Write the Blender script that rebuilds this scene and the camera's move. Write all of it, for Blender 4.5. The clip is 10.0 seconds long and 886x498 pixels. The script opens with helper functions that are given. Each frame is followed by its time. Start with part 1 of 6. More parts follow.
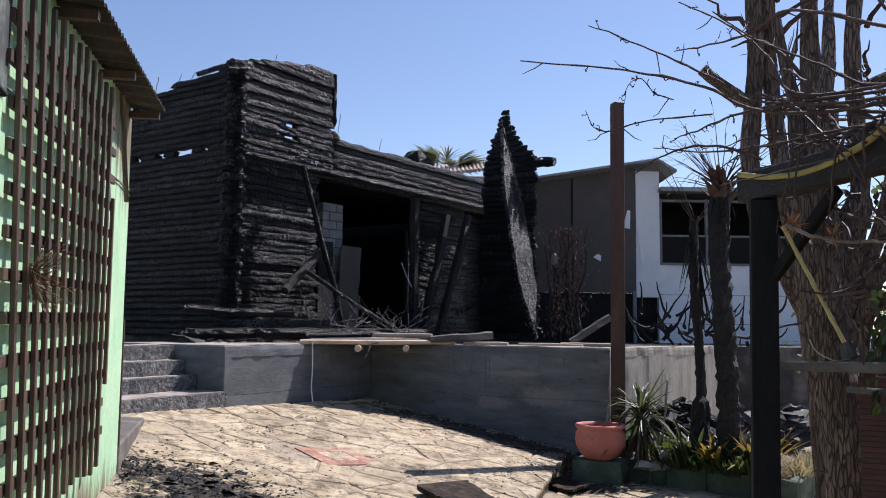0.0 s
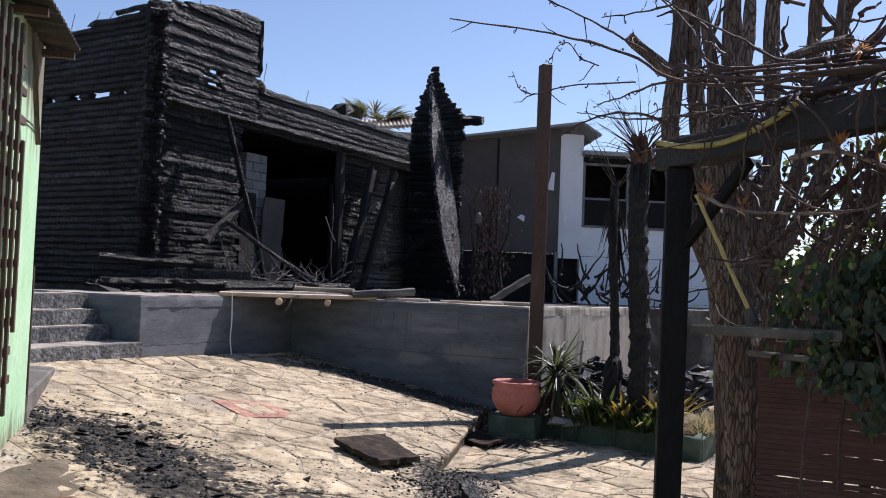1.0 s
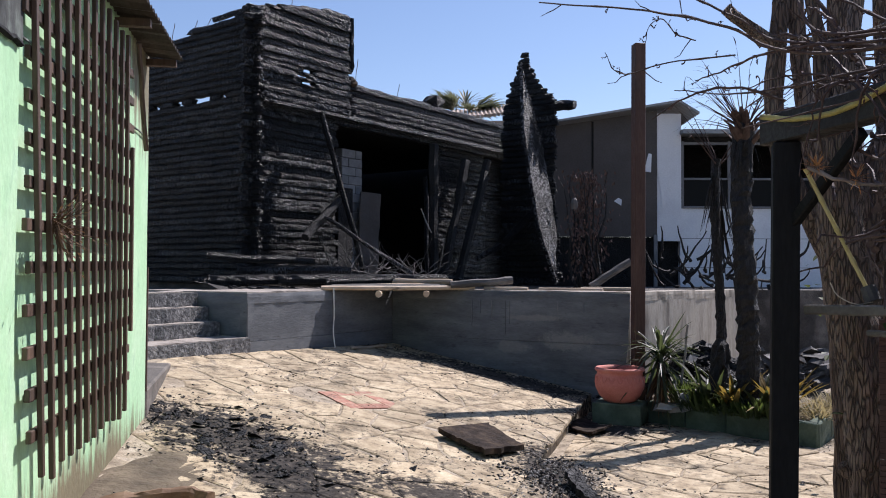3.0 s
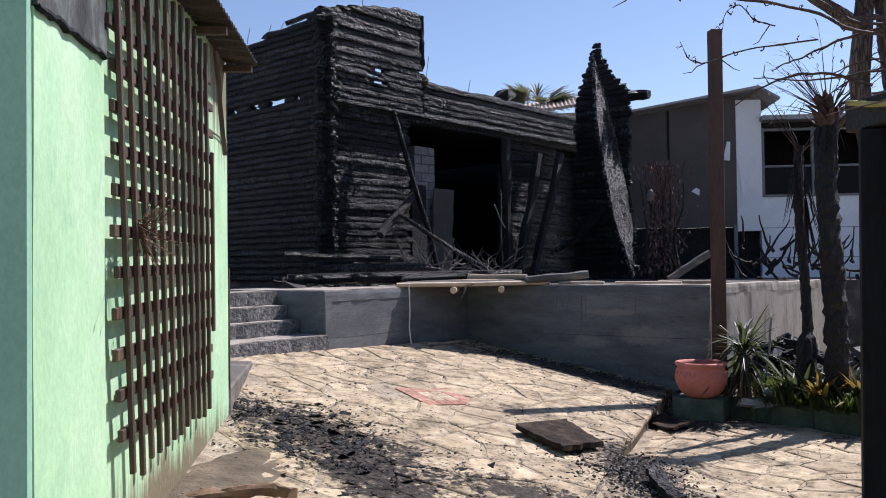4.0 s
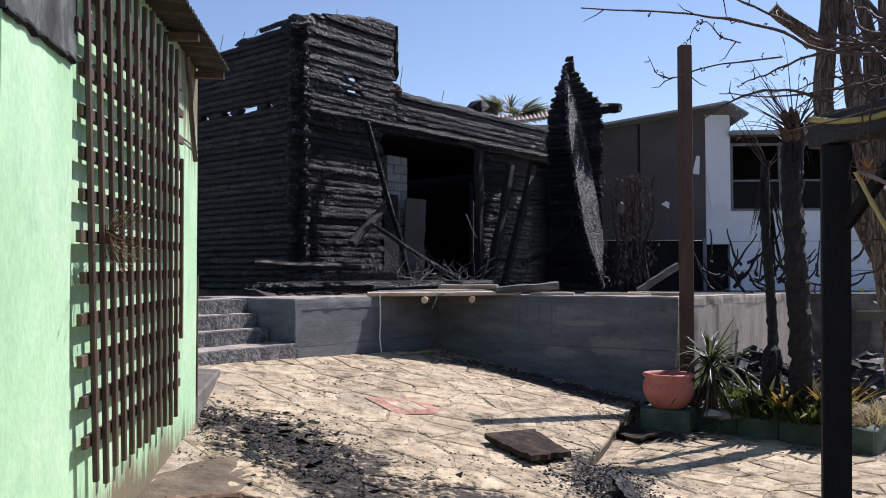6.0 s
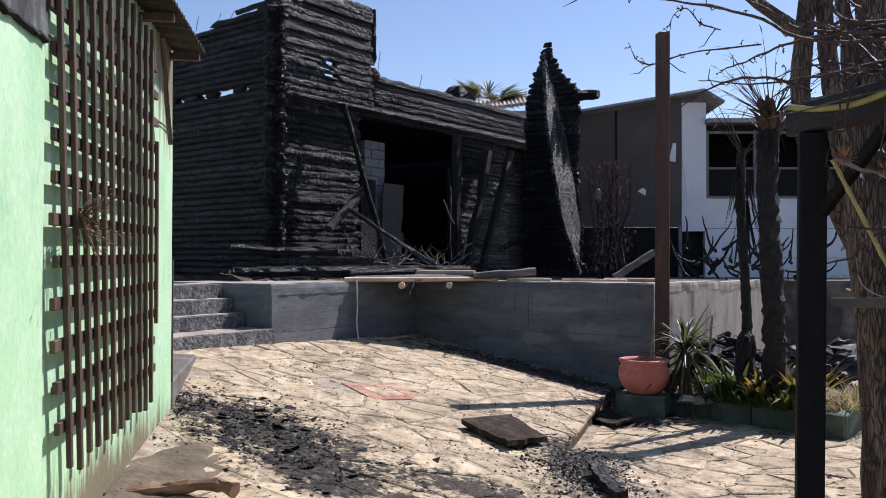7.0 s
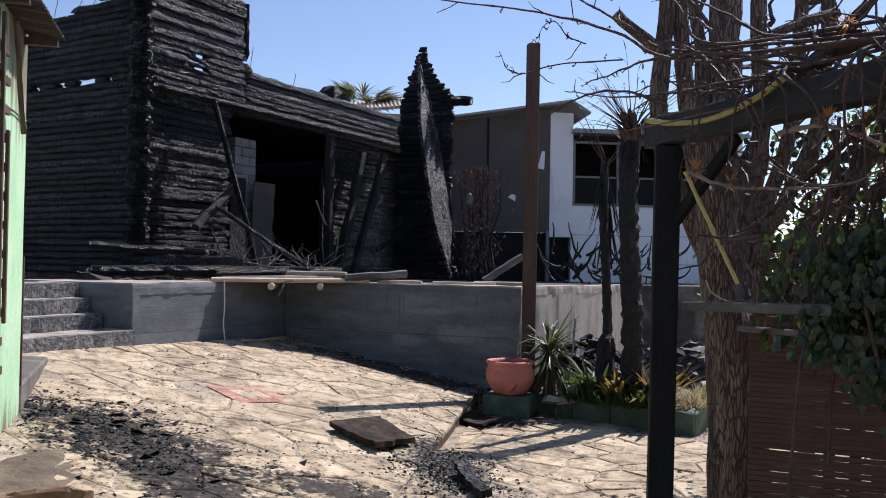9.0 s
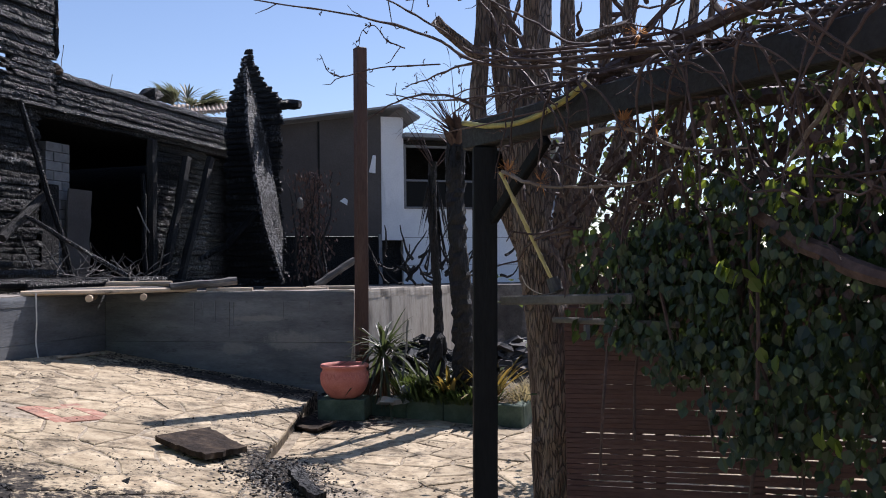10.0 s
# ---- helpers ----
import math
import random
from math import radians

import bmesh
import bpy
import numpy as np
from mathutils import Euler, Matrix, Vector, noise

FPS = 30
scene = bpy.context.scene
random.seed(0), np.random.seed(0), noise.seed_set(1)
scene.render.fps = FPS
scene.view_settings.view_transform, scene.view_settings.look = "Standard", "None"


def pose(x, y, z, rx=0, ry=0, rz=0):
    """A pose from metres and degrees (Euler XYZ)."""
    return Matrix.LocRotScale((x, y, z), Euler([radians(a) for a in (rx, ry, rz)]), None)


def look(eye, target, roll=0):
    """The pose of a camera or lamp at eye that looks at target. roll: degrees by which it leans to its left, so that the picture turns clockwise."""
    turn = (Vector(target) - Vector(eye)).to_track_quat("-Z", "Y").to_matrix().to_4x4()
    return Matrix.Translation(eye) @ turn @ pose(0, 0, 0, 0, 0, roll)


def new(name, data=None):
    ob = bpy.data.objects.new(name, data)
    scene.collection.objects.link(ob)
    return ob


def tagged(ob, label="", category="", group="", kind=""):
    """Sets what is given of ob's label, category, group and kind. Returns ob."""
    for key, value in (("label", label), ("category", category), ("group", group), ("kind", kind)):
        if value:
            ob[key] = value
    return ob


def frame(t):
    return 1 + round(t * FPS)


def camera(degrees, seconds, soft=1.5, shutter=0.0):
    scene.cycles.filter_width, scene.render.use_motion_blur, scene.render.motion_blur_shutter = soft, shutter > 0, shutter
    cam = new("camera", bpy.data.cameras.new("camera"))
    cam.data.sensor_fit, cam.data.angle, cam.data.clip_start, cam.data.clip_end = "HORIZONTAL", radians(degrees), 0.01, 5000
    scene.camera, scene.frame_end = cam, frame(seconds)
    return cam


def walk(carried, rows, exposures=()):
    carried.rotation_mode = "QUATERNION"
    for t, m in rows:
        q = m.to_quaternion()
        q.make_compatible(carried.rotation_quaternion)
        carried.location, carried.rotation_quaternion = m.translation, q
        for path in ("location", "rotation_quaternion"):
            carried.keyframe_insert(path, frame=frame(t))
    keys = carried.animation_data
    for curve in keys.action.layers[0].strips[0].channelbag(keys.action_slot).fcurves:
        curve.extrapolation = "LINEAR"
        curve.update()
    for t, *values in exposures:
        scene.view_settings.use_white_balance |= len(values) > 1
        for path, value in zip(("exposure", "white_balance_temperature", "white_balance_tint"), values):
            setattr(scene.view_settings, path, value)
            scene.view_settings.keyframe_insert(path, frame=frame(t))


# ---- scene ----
cam = camera(55.18, 10.0, soft=1.0)
PATH = [
    (0.0, pose(0.005, 0.020, 1.614, 95.274, -0.671, -0.931)),
    (0.5, pose(-0.000, 0.017, 1.614, 93.998, -1.551, -2.361)),
    (1.0, pose(0.021, 0.003, 1.622, 92.435, -2.172, -6.081)),
    (1.5, pose(0.029, 0.010, 1.607, 91.737, -2.155, -9.383)),
    (2.0, pose(0.032, -0.015, 1.618, 91.590, -1.335, -7.968)),
    (2.5, pose(0.017, -0.027, 1.619, 91.620, -0.672, -3.652)),
    (3.0, pose(0.012, 0.016, 1.620, 91.566, -0.269, 0.453)),
    (4.3, look((0.010, 0.020, 1.642), (-0.195, 2.009, 1.683), -0.9)),
    (4.5, pose(0.018, 0.008, 1.634, 91.396, 0.934, 5.925)),
    (5.0, pose(0.016, 0.007, 1.634, 91.885, 0.676, 5.747)),
    (5.5, pose(0.034, -0.006, 1.636, 92.021, 0.298, 4.812)),
    (7.0, pose(0.017, 0.019, 1.633, 90.914, -0.131, 2.020)),
    (7.5, pose(0.016, 0.017, 1.633, 90.258, -0.310, 2.011)),
    (8.0, pose(0.015, 0.020, 1.627, 89.910, -0.591, 1.936)),
    (8.5, pose(0.011, 0.013, 1.631, 90.275, -1.024, -0.465)),
    (9.0, pose(0.030, 0.002, 1.629, 91.153, -0.968, -6.573)),
    (9.5, pose(0.045, -0.033, 1.633, 91.561, 0.028, -12.246)),
    (10.0, pose(0.082, -0.057, 1.607, 91.490, 0.733, -17.586)),
]
walk(cam, PATH, [(0.0, 0.43, 6100, 20), (10.0, 0.43, 6100, 20)])

# ---------------------------------------------------------------- light
SUN_AZ, SUN_EL = 43.0, 51.0          # degrees from +x, degrees up
world = bpy.data.worlds.new("world")
scene.world = world
world.use_nodes = True
wn = world.node_tree
sky = wn.nodes.new("ShaderNodeTexSky")
sky.sky_type = "NISHITA"
sky.sun_disc = False
sky.sun_elevation = radians(SUN_EL)
sky.sun_rotation = radians(90 - SUN_AZ)
sky.air_density, sky.dust_density, sky.ozone_density = 1.0, 0.3, 1.5
wn.links.new(sky.outputs[0], wn.nodes["Background"].inputs[0])
wn.nodes["Background"].inputs[1].default_value = 0.097
sun_data = bpy.data.lights.new("sun", "SUN")
sun_data.energy, sun_data.angle, sun_data.color = 5.0, radians(0.5), (1.0, 0.96, 0.89)
sun = new("sun", sun_data)
sun_dir = Vector((math.cos(radians(SUN_AZ)) * math.cos(radians(SUN_EL)), math.sin(radians(SUN_AZ)) * math.cos(radians(SUN_EL)), math.sin(radians(SUN_EL))))
sun.matrix_world = look(sun_dir * 40, (0, 0, 0))


# ---------------------------------------------------------------- materials
def surface(name, stops, scale=3.0, stretch=(1, 1, 1), rough=(0.6, 0.9), bump=0.3, fine=60.0, metal=0.0, spec=0.5,
            vary=0.12, stain=None, crack=None, island=False, detail=6.0, depth=0.01, glint=None, patches=(), patch_colour=(0.028, 0.024, 0.021), speckled=True, run=(1, 1, 1)):
    """stops: (place, colour) along a broad noise; stain: (colour, scale, from, to); crack: (scale, stretch, width, colour)."""
    m = bpy.data.materials.new(name)
    m.use_nodes = True
    nt = m.node_tree
    N, Lk = nt.nodes, nt.links
    b = N["Principled BSDF"]
    tc = N.new("ShaderNodeTexCoord")
    info = N.new("ShaderNodeObjectInfo")
    geo = N.new("ShaderNodeNewGeometry")
    rnd = geo.outputs["Random Per Island"] if island else info.outputs["Random"]
    mp = N.new("ShaderNodeMapping")
    mp.inputs["Scale"].default_value = stretch
    off = N.new("ShaderNodeVectorMath")
    off.operation = "SCALE"
    off.inputs[0].default_value = (17.0, 9.0, 5.0)
    Lk.new(rnd, off.inputs["Scale"])
    add = N.new("ShaderNodeVectorMath")
    Lk.new(tc.outputs["Object"], add.inputs[0])
    Lk.new(off.outputs[0], add.inputs[1])
    Lk.new(add.outputs[0], mp.inputs["Vector"])

    def noise_tex(s, d=detail, r=0.6):
        n = N.new("ShaderNodeTexNoise")
        n.inputs["Scale"].default_value = s
        n.inputs["Detail"].default_value = d
        n.inputs["Roughness"].default_value = r
        Lk.new(mp.outputs[0], n.inputs["Vector"])
        return n
    big, small = noise_tex(scale), noise_tex(fine, 3.0)
    ramp = N.new("ShaderNodeValToRGB")
    el = ramp.color_ramp.elements
    while len(el) < len(stops):
        el.new(0.5)
    for e, (p, c) in zip(el, stops):
        e.position, e.color = p, (*c, 1)
    Lk.new(big.outputs[0], ramp.inputs[0])
    col = ramp.outputs[0]

    def mix(fac, a, c, mode="MIX"):
        x = N.new("ShaderNodeMix")
        x.data_type, x.blend_type = "RGBA", mode
        for v, s in ((fac, x.inputs["Factor"]), (a, x.inputs["A"]), (c, x.inputs["B"])):
            if hasattr(v, "is_linked"):
                Lk.new(v, s)
            else:
                s.default_value = v
        return x.outputs["Result"]

    def ranged(v, a, c, lo=0.0, hi=1.0):
        r = N.new("ShaderNodeMapRange")
        Lk.new(v, r.inputs[0])
        r.inputs[1].default_value, r.inputs[2].default_value, r.inputs[3].default_value, r.inputs[4].default_value = a, c, lo, hi
        return r.outputs[0]
    height = small.outputs[0]
    if crack:
        cs, cst, cw, cc = crack
        mp2 = N.new("ShaderNodeMapping")
        mp2.inputs["Scale"].default_value = cst
        Lk.new(add.outputs[0], mp2.inputs["Vector"])
        vo = N.new("ShaderNodeTexVoronoi")
        vo.feature = "DISTANCE_TO_EDGE"
        vo.inputs["Scale"].default_value = cs
        Lk.new(mp2.outputs[0], vo.inputs["Vector"])
        edge = ranged(vo.outputs["Distance"], 0.0, cw)
        col = mix(edge, (*cc, 1), col)
        hm = N.new("ShaderNodeMath")
        hm.operation = "MULTIPLY_ADD"
        Lk.new(edge, hm.inputs[0])
        hm.inputs[1].default_value = 1.6
        Lk.new(small.outputs[0], hm.inputs[2])
        height = hm.outputs[0]
    # pale flecks: ash specks and sun glints put into the base colour
    if glint:
        gs, gst, g0, gc = glint
        mp3 = N.new("ShaderNodeMapping")
        mp3.inputs["Scale"].default_value = gst
        Lk.new(add.outputs[0], mp3.inputs["Vector"])
        v2 = N.new("ShaderNodeTexVoronoi")
        v2.inputs["Scale"].default_value = gs
        Lk.new(mp3.outputs[0], v2.inputs["Vector"])
        sep = N.new("ShaderNodeSeparateColor")
        Lk.new(v2.outputs["Color"], sep.inputs[0])
        pat = ranged(noise_tex(2.5, 3.0).outputs[0], 0.38, 0.62)
        gm = N.new("ShaderNodeMath")
        gm.operation = "MULTIPLY"
        Lk.new(ranged(sep.outputs[0], g0, g0 + 0.04), gm.inputs[0])
        gl = N.new("ShaderNodeMath")
        gl.operation = "MULTIPLY"
        Lk.new(pat, gl.inputs[0])
        Lk.new(ranged(rnd, 0.25, 0.95, 0.12, 1.5), gl.inputs[1])
        Lk.new(gl.outputs[0], gm.inputs[1])
        col = mix(gm.outputs[0], col, (*gc, 1))
        h2 = N.new("ShaderNodeMath")
        h2.operation = "MULTIPLY_ADD"
        Lk.new(ranged(v2.outputs["Distance"], 0.0, 0.6, 1.0, 0.0), h2.inputs[0])
        h2.inputs[1].default_value = 2.0
        Lk.new(height, h2.inputs[2])
        height = h2.outputs[0]
    if stain:
        sc, ss, s0, s1 = stain
        col = mix(ranged(noise_tex(ss, 8.0, 0.7).outputs[0], s0, s1), col, (*sc, 1))
    if patches:
        # soot that lies over the stones in patches of its own shape
        pn = N.new("ShaderNodeTexNoise")
        pn.inputs["Scale"].default_value, pn.inputs["Detail"].default_value, pn.inputs["Roughness"].default_value = (4.0, 10.0, 0.74) if speckled else (2.6, 9.0, 0.72)
        pv = N.new("ShaderNodeVectorMath")
        pv.operation = "MULTIPLY"
        pv.inputs[1].default_value = run
        Lk.new(geo.outputs["Position"], pv.inputs[0])
        Lk.new(pv.outputs[0], pn.inputs["Vector"])
        grit = N.new("ShaderNodeTexNoise")
        grit.inputs["Scale"].default_value, grit.inputs["Detail"].default_value, grit.inputs["Roughness"].default_value = 17.0, 6.0, 0.75
        Lk.new(geo.outputs["Position"], grit.inputs["Vector"])
        soot_col = (*patch_colour, 1)
        if speckled:
            soot_col = mix(ranged(grit.outputs[0], 0.4, 0.62), (*[c * 0.45 for c in patch_colour], 1), (*[c * 2.6 for c in patch_colour], 1))
        for cx, cy, cz, rx, ry, rz, turn in (p if len(p) == 7 else (p[0], p[1], 0.0, p[2], p[3], 50.0, p[4]) for p in patches):
            pm = N.new("ShaderNodeMapping")
            pm.vector_type = "TEXTURE"
            pm.inputs["Location"].default_value = (cx, cy, cz)
            pm.inputs["Rotation"].default_value = (0, 0, radians(turn))
            pm.inputs["Scale"].default_value = (rx, ry, rz)
            Lk.new(geo.outputs["Position"], pm.inputs["Vector"])
            ln = N.new("ShaderNodeVectorMath")
            ln.operation = "LENGTH"
            Lk.new(pm.outputs[0], ln.inputs[0])
            ma = N.new("ShaderNodeMath")
            ma.operation = "MULTIPLY_ADD"
            Lk.new(pn.outputs[0], ma.inputs[0])
            ma.inputs[1].default_value = 3.4 if speckled else 2.2
            Lk.new(ln.outputs["Value"], ma.inputs[2])
            mg = N.new("ShaderNodeMath")
            mg.operation = "MULTIPLY_ADD"
            Lk.new(grit.outputs[0], mg.inputs[0])
            mg.inputs[1].default_value = 3.2 if speckled else 0.2
            Lk.new(ma.outputs[0], mg.inputs[2])
            col = mix(ranged(mg.outputs[0], *((3.98, 4.3) if speckled else (1.80, 2.25)), 0.95, 0.0), col, soot_col)
        if speckled:
            fn = N.new("ShaderNodeTexNoise")
            fn.inputs["Scale"].default_value, fn.inputs["Detail"].default_value, fn.inputs["Roughness"].default_value = 1.7, 10.0, 0.78
            Lk.new(geo.outputs["Position"], fn.inputs["Vector"])
            col = mix(ranged(fn.outputs[0], 0.53, 0.66, 0.0, 0.75), col, (*patch_colour, 1))
            sn = N.new("ShaderNodeTexNoise")
            sn.inputs["Scale"].default_value, sn.inputs["Detail"].default_value, sn.inputs["Roughness"].default_value = 22.0, 6.0, 0.7
            Lk.new(geo.outputs["Position"], sn.inputs["Vector"])
            sm = N.new("ShaderNodeMath")
            sm.operation = "MULTIPLY"
            Lk.new(ranged(sn.outputs[0], 0.54, 0.62), sm.inputs[0])
            Lk.new(ranged(fn.outputs[0], 0.42, 0.56, 0.05, 0.8), sm.inputs[1])
            col = mix(sm.outputs[0], col, (*patch_colour, 1))
    if vary:
        hsv = N.new("ShaderNodeHueSaturation")
        Lk.new(ranged(rnd, 0, 1, 1 - vary, 1 + vary), hsv.inputs["Value"])
        Lk.new(col, hsv.inputs["Color"])
        col = hsv.outputs[0]
    col = mix(ranged(small.outputs[0], 0.3, 0.7, 0.0, 0.35), col, mix(1.0, col, (0.6, 0.6, 0.6, 1), "MULTIPLY"))
    Lk.new(col, b.inputs["Base Color"])
    Lk.new(ranged(small.outputs[0], 0.3, 0.7, *rough), b.inputs["Roughness"])
    b.inputs["Metallic"].default_value = metal
    b.inputs["Specular IOR Level"].default_value = spec
    bp = N.new("ShaderNodeBump")
    bp.inputs["Strength"].default_value = bump
    bp.inputs["Distance"].default_value = depth
    Lk.new(height, bp.inputs["Height"])
    Lk.new(bp.outputs[0], b.inputs["Normal"])
    return m


SOOT = ((-1.65, 6.95, 1.3, 0.6, -38), (-1.0, 6.15, 1.0, 0.42, -30), (0.2, 6.3, 1.1, 0.3, -25), (0.95, 7.7, 0.4, 0.85, 8), (0.9, 12.2, 2.2, 0.5, -30), (2.0, 10.6, 0.7, 0.5, 0))
M_CHAR = surface("charred_log", [(0.35, (0.003, 0.0034, 0.0045)), (0.6, (0.006, 0.0067, 0.0085)), (0.8, (0.018, 0.02, 0.024))], 6, (0.6, 1, 1), (0.3, 0.5),
                 1.0, 70, crack=(16, (2.0, 1.0, 1.0), 0.1, (0.002, 0.002, 0.002)), vary=0.3, depth=0.04, spec=0.34, glint=(34, (1.8, 1.0, 0.8), 0.6, (0.10, 0.106, 0.115)))
# lighter copy of the char, with sunlight put into its colour
M_LITCHAR = surface("lit_charred_board", [(0.35, (0.005, 0.005, 0.0055)), (0.55, (0.012, 0.012, 0.0125)), (0.8, (0.05, 0.05, 0.05))], 8, (1, 1, 0.6), (0.45, 0.7),
                    1.0, 70, crack=(13, (1.0, 1.0, 1.6), 0.14, (0.002, 0.002, 0.002)), vary=0.1, depth=0.035, spec=0.3, glint=(26, (1.2, 1.0, 1.2), 0.52, (0.26, 0.26, 0.265)))
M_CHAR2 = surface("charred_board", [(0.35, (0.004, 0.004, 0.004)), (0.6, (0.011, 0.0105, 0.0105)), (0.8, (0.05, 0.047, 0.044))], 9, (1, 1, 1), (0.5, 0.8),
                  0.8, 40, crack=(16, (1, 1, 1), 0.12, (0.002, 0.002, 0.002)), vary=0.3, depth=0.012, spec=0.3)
M_ASH = surface("ash_ground", [(0.25, (0.02, 0.018, 0.017)), (0.5, (0.07, 0.063, 0.057)), (0.75, (0.22, 0.2, 0.18))], 2.2, (1, 1, 1), (0.85, 1.0), 0.8, 35, vary=0, depth=0.03)
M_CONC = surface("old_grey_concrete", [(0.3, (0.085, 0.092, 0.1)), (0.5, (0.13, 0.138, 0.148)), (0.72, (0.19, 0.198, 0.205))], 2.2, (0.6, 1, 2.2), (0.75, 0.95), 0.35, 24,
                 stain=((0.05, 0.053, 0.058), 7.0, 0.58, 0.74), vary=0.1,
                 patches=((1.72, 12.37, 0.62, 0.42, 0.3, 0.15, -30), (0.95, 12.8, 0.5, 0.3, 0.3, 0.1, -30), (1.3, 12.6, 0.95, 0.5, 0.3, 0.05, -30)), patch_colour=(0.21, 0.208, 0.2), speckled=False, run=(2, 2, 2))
# dusty concrete made paler: sun on level tops is in the colour
M_CONC_LITTOP = surface("dusty_sunlit_concrete_top", [(0.3, (0.17, 0.148, 0.128)), (0.5, (0.34, 0.295, 0.25)), (0.75, (0.48, 0.425, 0.365))], 4, (1, 1, 1), (0.8, 0.95), 0.8, 28,
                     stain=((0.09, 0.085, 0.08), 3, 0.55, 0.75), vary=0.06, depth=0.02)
M_WHITEWALL = surface("stained_white_render", [(0.32, (0.17, 0.145, 0.115)), (0.5, (0.40, 0.355, 0.29)), (0.7, (0.54, 0.485, 0.41))], 4, (1, 1, 0.25), (0.8, 0.95), 0.4, 50,
                      stain=((0.08, 0.07, 0.06), 4, 0.56, 0.74), vary=0.05)
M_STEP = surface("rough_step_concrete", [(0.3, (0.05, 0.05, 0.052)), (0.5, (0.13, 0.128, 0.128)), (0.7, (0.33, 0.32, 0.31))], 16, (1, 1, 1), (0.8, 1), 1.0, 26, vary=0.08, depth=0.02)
M_GREEN = surface("pale_green_paint", [(0.2, (0.35, 0.58, 0.33)), (0.5, (0.44, 0.69, 0.41)), (0.75, (0.57, 0.77, 0.52))], 2.6, (1, 1, 0.6), (0.6, 0.85), 0.3, 38,
                  stain=((0.30, 0.52, 0.33), 3.5, 0.56, 0.75), vary=0, patches=((-2.3, 5.5, 0.1, 0.6, 2.6, 0.48, 9.5), (-2.62, 7.2, 3.3, 0.4, 0.9, 0.75, 9.5)), patch_colour=(0.17, 0.13, 0.075), speckled=False, run=(4, 4, 0.4))
# the green paint again, with the shaded side's darkness in its colour
M_GREENSHADE = surface("shaded_green_paint", [(0.2, (0.22, 0.44, 0.31)), (0.6, (0.28, 0.53, 0.37)), (0.9, (0.34, 0.58, 0.42))], 1.6, (1, 1, 0.7), (0.6, 0.85), 0.4, 45, vary=0)
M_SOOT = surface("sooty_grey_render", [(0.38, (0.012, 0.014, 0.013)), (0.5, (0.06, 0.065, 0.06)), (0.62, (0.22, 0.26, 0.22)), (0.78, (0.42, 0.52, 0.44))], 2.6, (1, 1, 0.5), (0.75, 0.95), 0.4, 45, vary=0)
# soot as above, plus the end wall's shade put into the colour
M_SOOTSHADE = surface("sooty_shaded_render", [(0.3, (0.012, 0.016, 0.014)), (0.55, (0.03, 0.04, 0.035)), (0.8, (0.09, 0.13, 0.11))], 2.2, (1, 1, 0.6), (0.75, 0.95), 0.4, 45, vary=0)
M_SLAT = surface("brown_stained_slat", [(0.25, (0.045, 0.026, 0.016)), (0.55, (0.085, 0.05, 0.032)), (0.8, (0.15, 0.095, 0.06))], 7, (1, 1, 0.18), (0.5, 0.8), 0.4, 60, vary=0.25)
M_SHEET = surface("rusty_corrugated_sheet", [(0.25, (0.03, 0.021, 0.017)), (0.55, (0.06, 0.045, 0.036)), (0.8, (0.12, 0.095, 0.077))], 3, (1, 1, 1), (0.5, 0.8), 0.3, 40, metal=0.2, vary=0.05)
M_STONE = surface("pale_paving_stone", [(0.28, (0.14, 0.105, 0.068)), (0.46, (0.41, 0.325, 0.215)), (0.72, (0.61, 0.505, 0.35))], 5, (1, 1, 1), (0.7, 0.92), 0.5, 30,
                  stain=((0.09, 0.076, 0.06), 7.0, 0.56, 0.68), vary=0.16, depth=0.012, spec=0.15, patches=SOOT)
M_STONE_SOOT = surface("sooted_paving_stone", [(0.25, (0.05, 0.044, 0.038)), (0.5, (0.11, 0.097, 0.083)), (0.8, (0.24, 0.21, 0.175))], 3.4, (1, 1, 1), (0.7, 0.95), 0.6, 30,
                       stain=((0.4, 0.34, 0.26), 2.4, 0.6, 0.72), vary=0.2, depth=0.012)
M_REDSTONE = surface("faded_red_tile", [(0.3, (0.27, 0.11, 0.07)), (0.5, (0.38, 0.18, 0.12)), (0.7, (0.48, 0.3, 0.21))], 7, (1, 1, 1), (0.7, 0.9), 0.4, 30, vary=0.15, stain=((0.5, 0.41, 0.3), 8, 0.54, 0.70), patches=SOOT)
M_MORTAR = surface("mortar_and_dirt", [(0.3, (0.19, 0.155, 0.115)), (0.48, (0.35, 0.29, 0.21)), (0.7, (0.48, 0.41, 0.32))], 7, (1, 1, 1), (0.85, 1), 0.8, 30, vary=0, depth=0.02, spec=0.15, patches=SOOT)
M_EARTH = surface("dry_earth", [(0.25, (0.055, 0.042, 0.027)), (0.5, (0.12, 0.092, 0.06)), (0.8, (0.21, 0.165, 0.11))], 3.0, (1, 1, 1), (0.9, 1), 0.8, 14, vary=0, depth=0.03)
M_POST = surface("rust_brown_post", [(0.25, (0.045, 0.021, 0.014)), (0.55, (0.078, 0.037, 0.024)), (0.8, (0.13, 0.072, 0.05))], 5, (1, 1, 0.2), (0.55, 0.8), 0.3, 50, vary=0)
M_BLACKPOST = surface("black_painted_timber", [(0.3, (0.005, 0.005, 0.0055)), (0.6, (0.008, 0.008, 0.008)), (0.85, (0.02, 0.017, 0.016))], 5, (1, 1, 0.2), (0.6, 0.8), 0.25, 50, vary=0, spec=0.2)
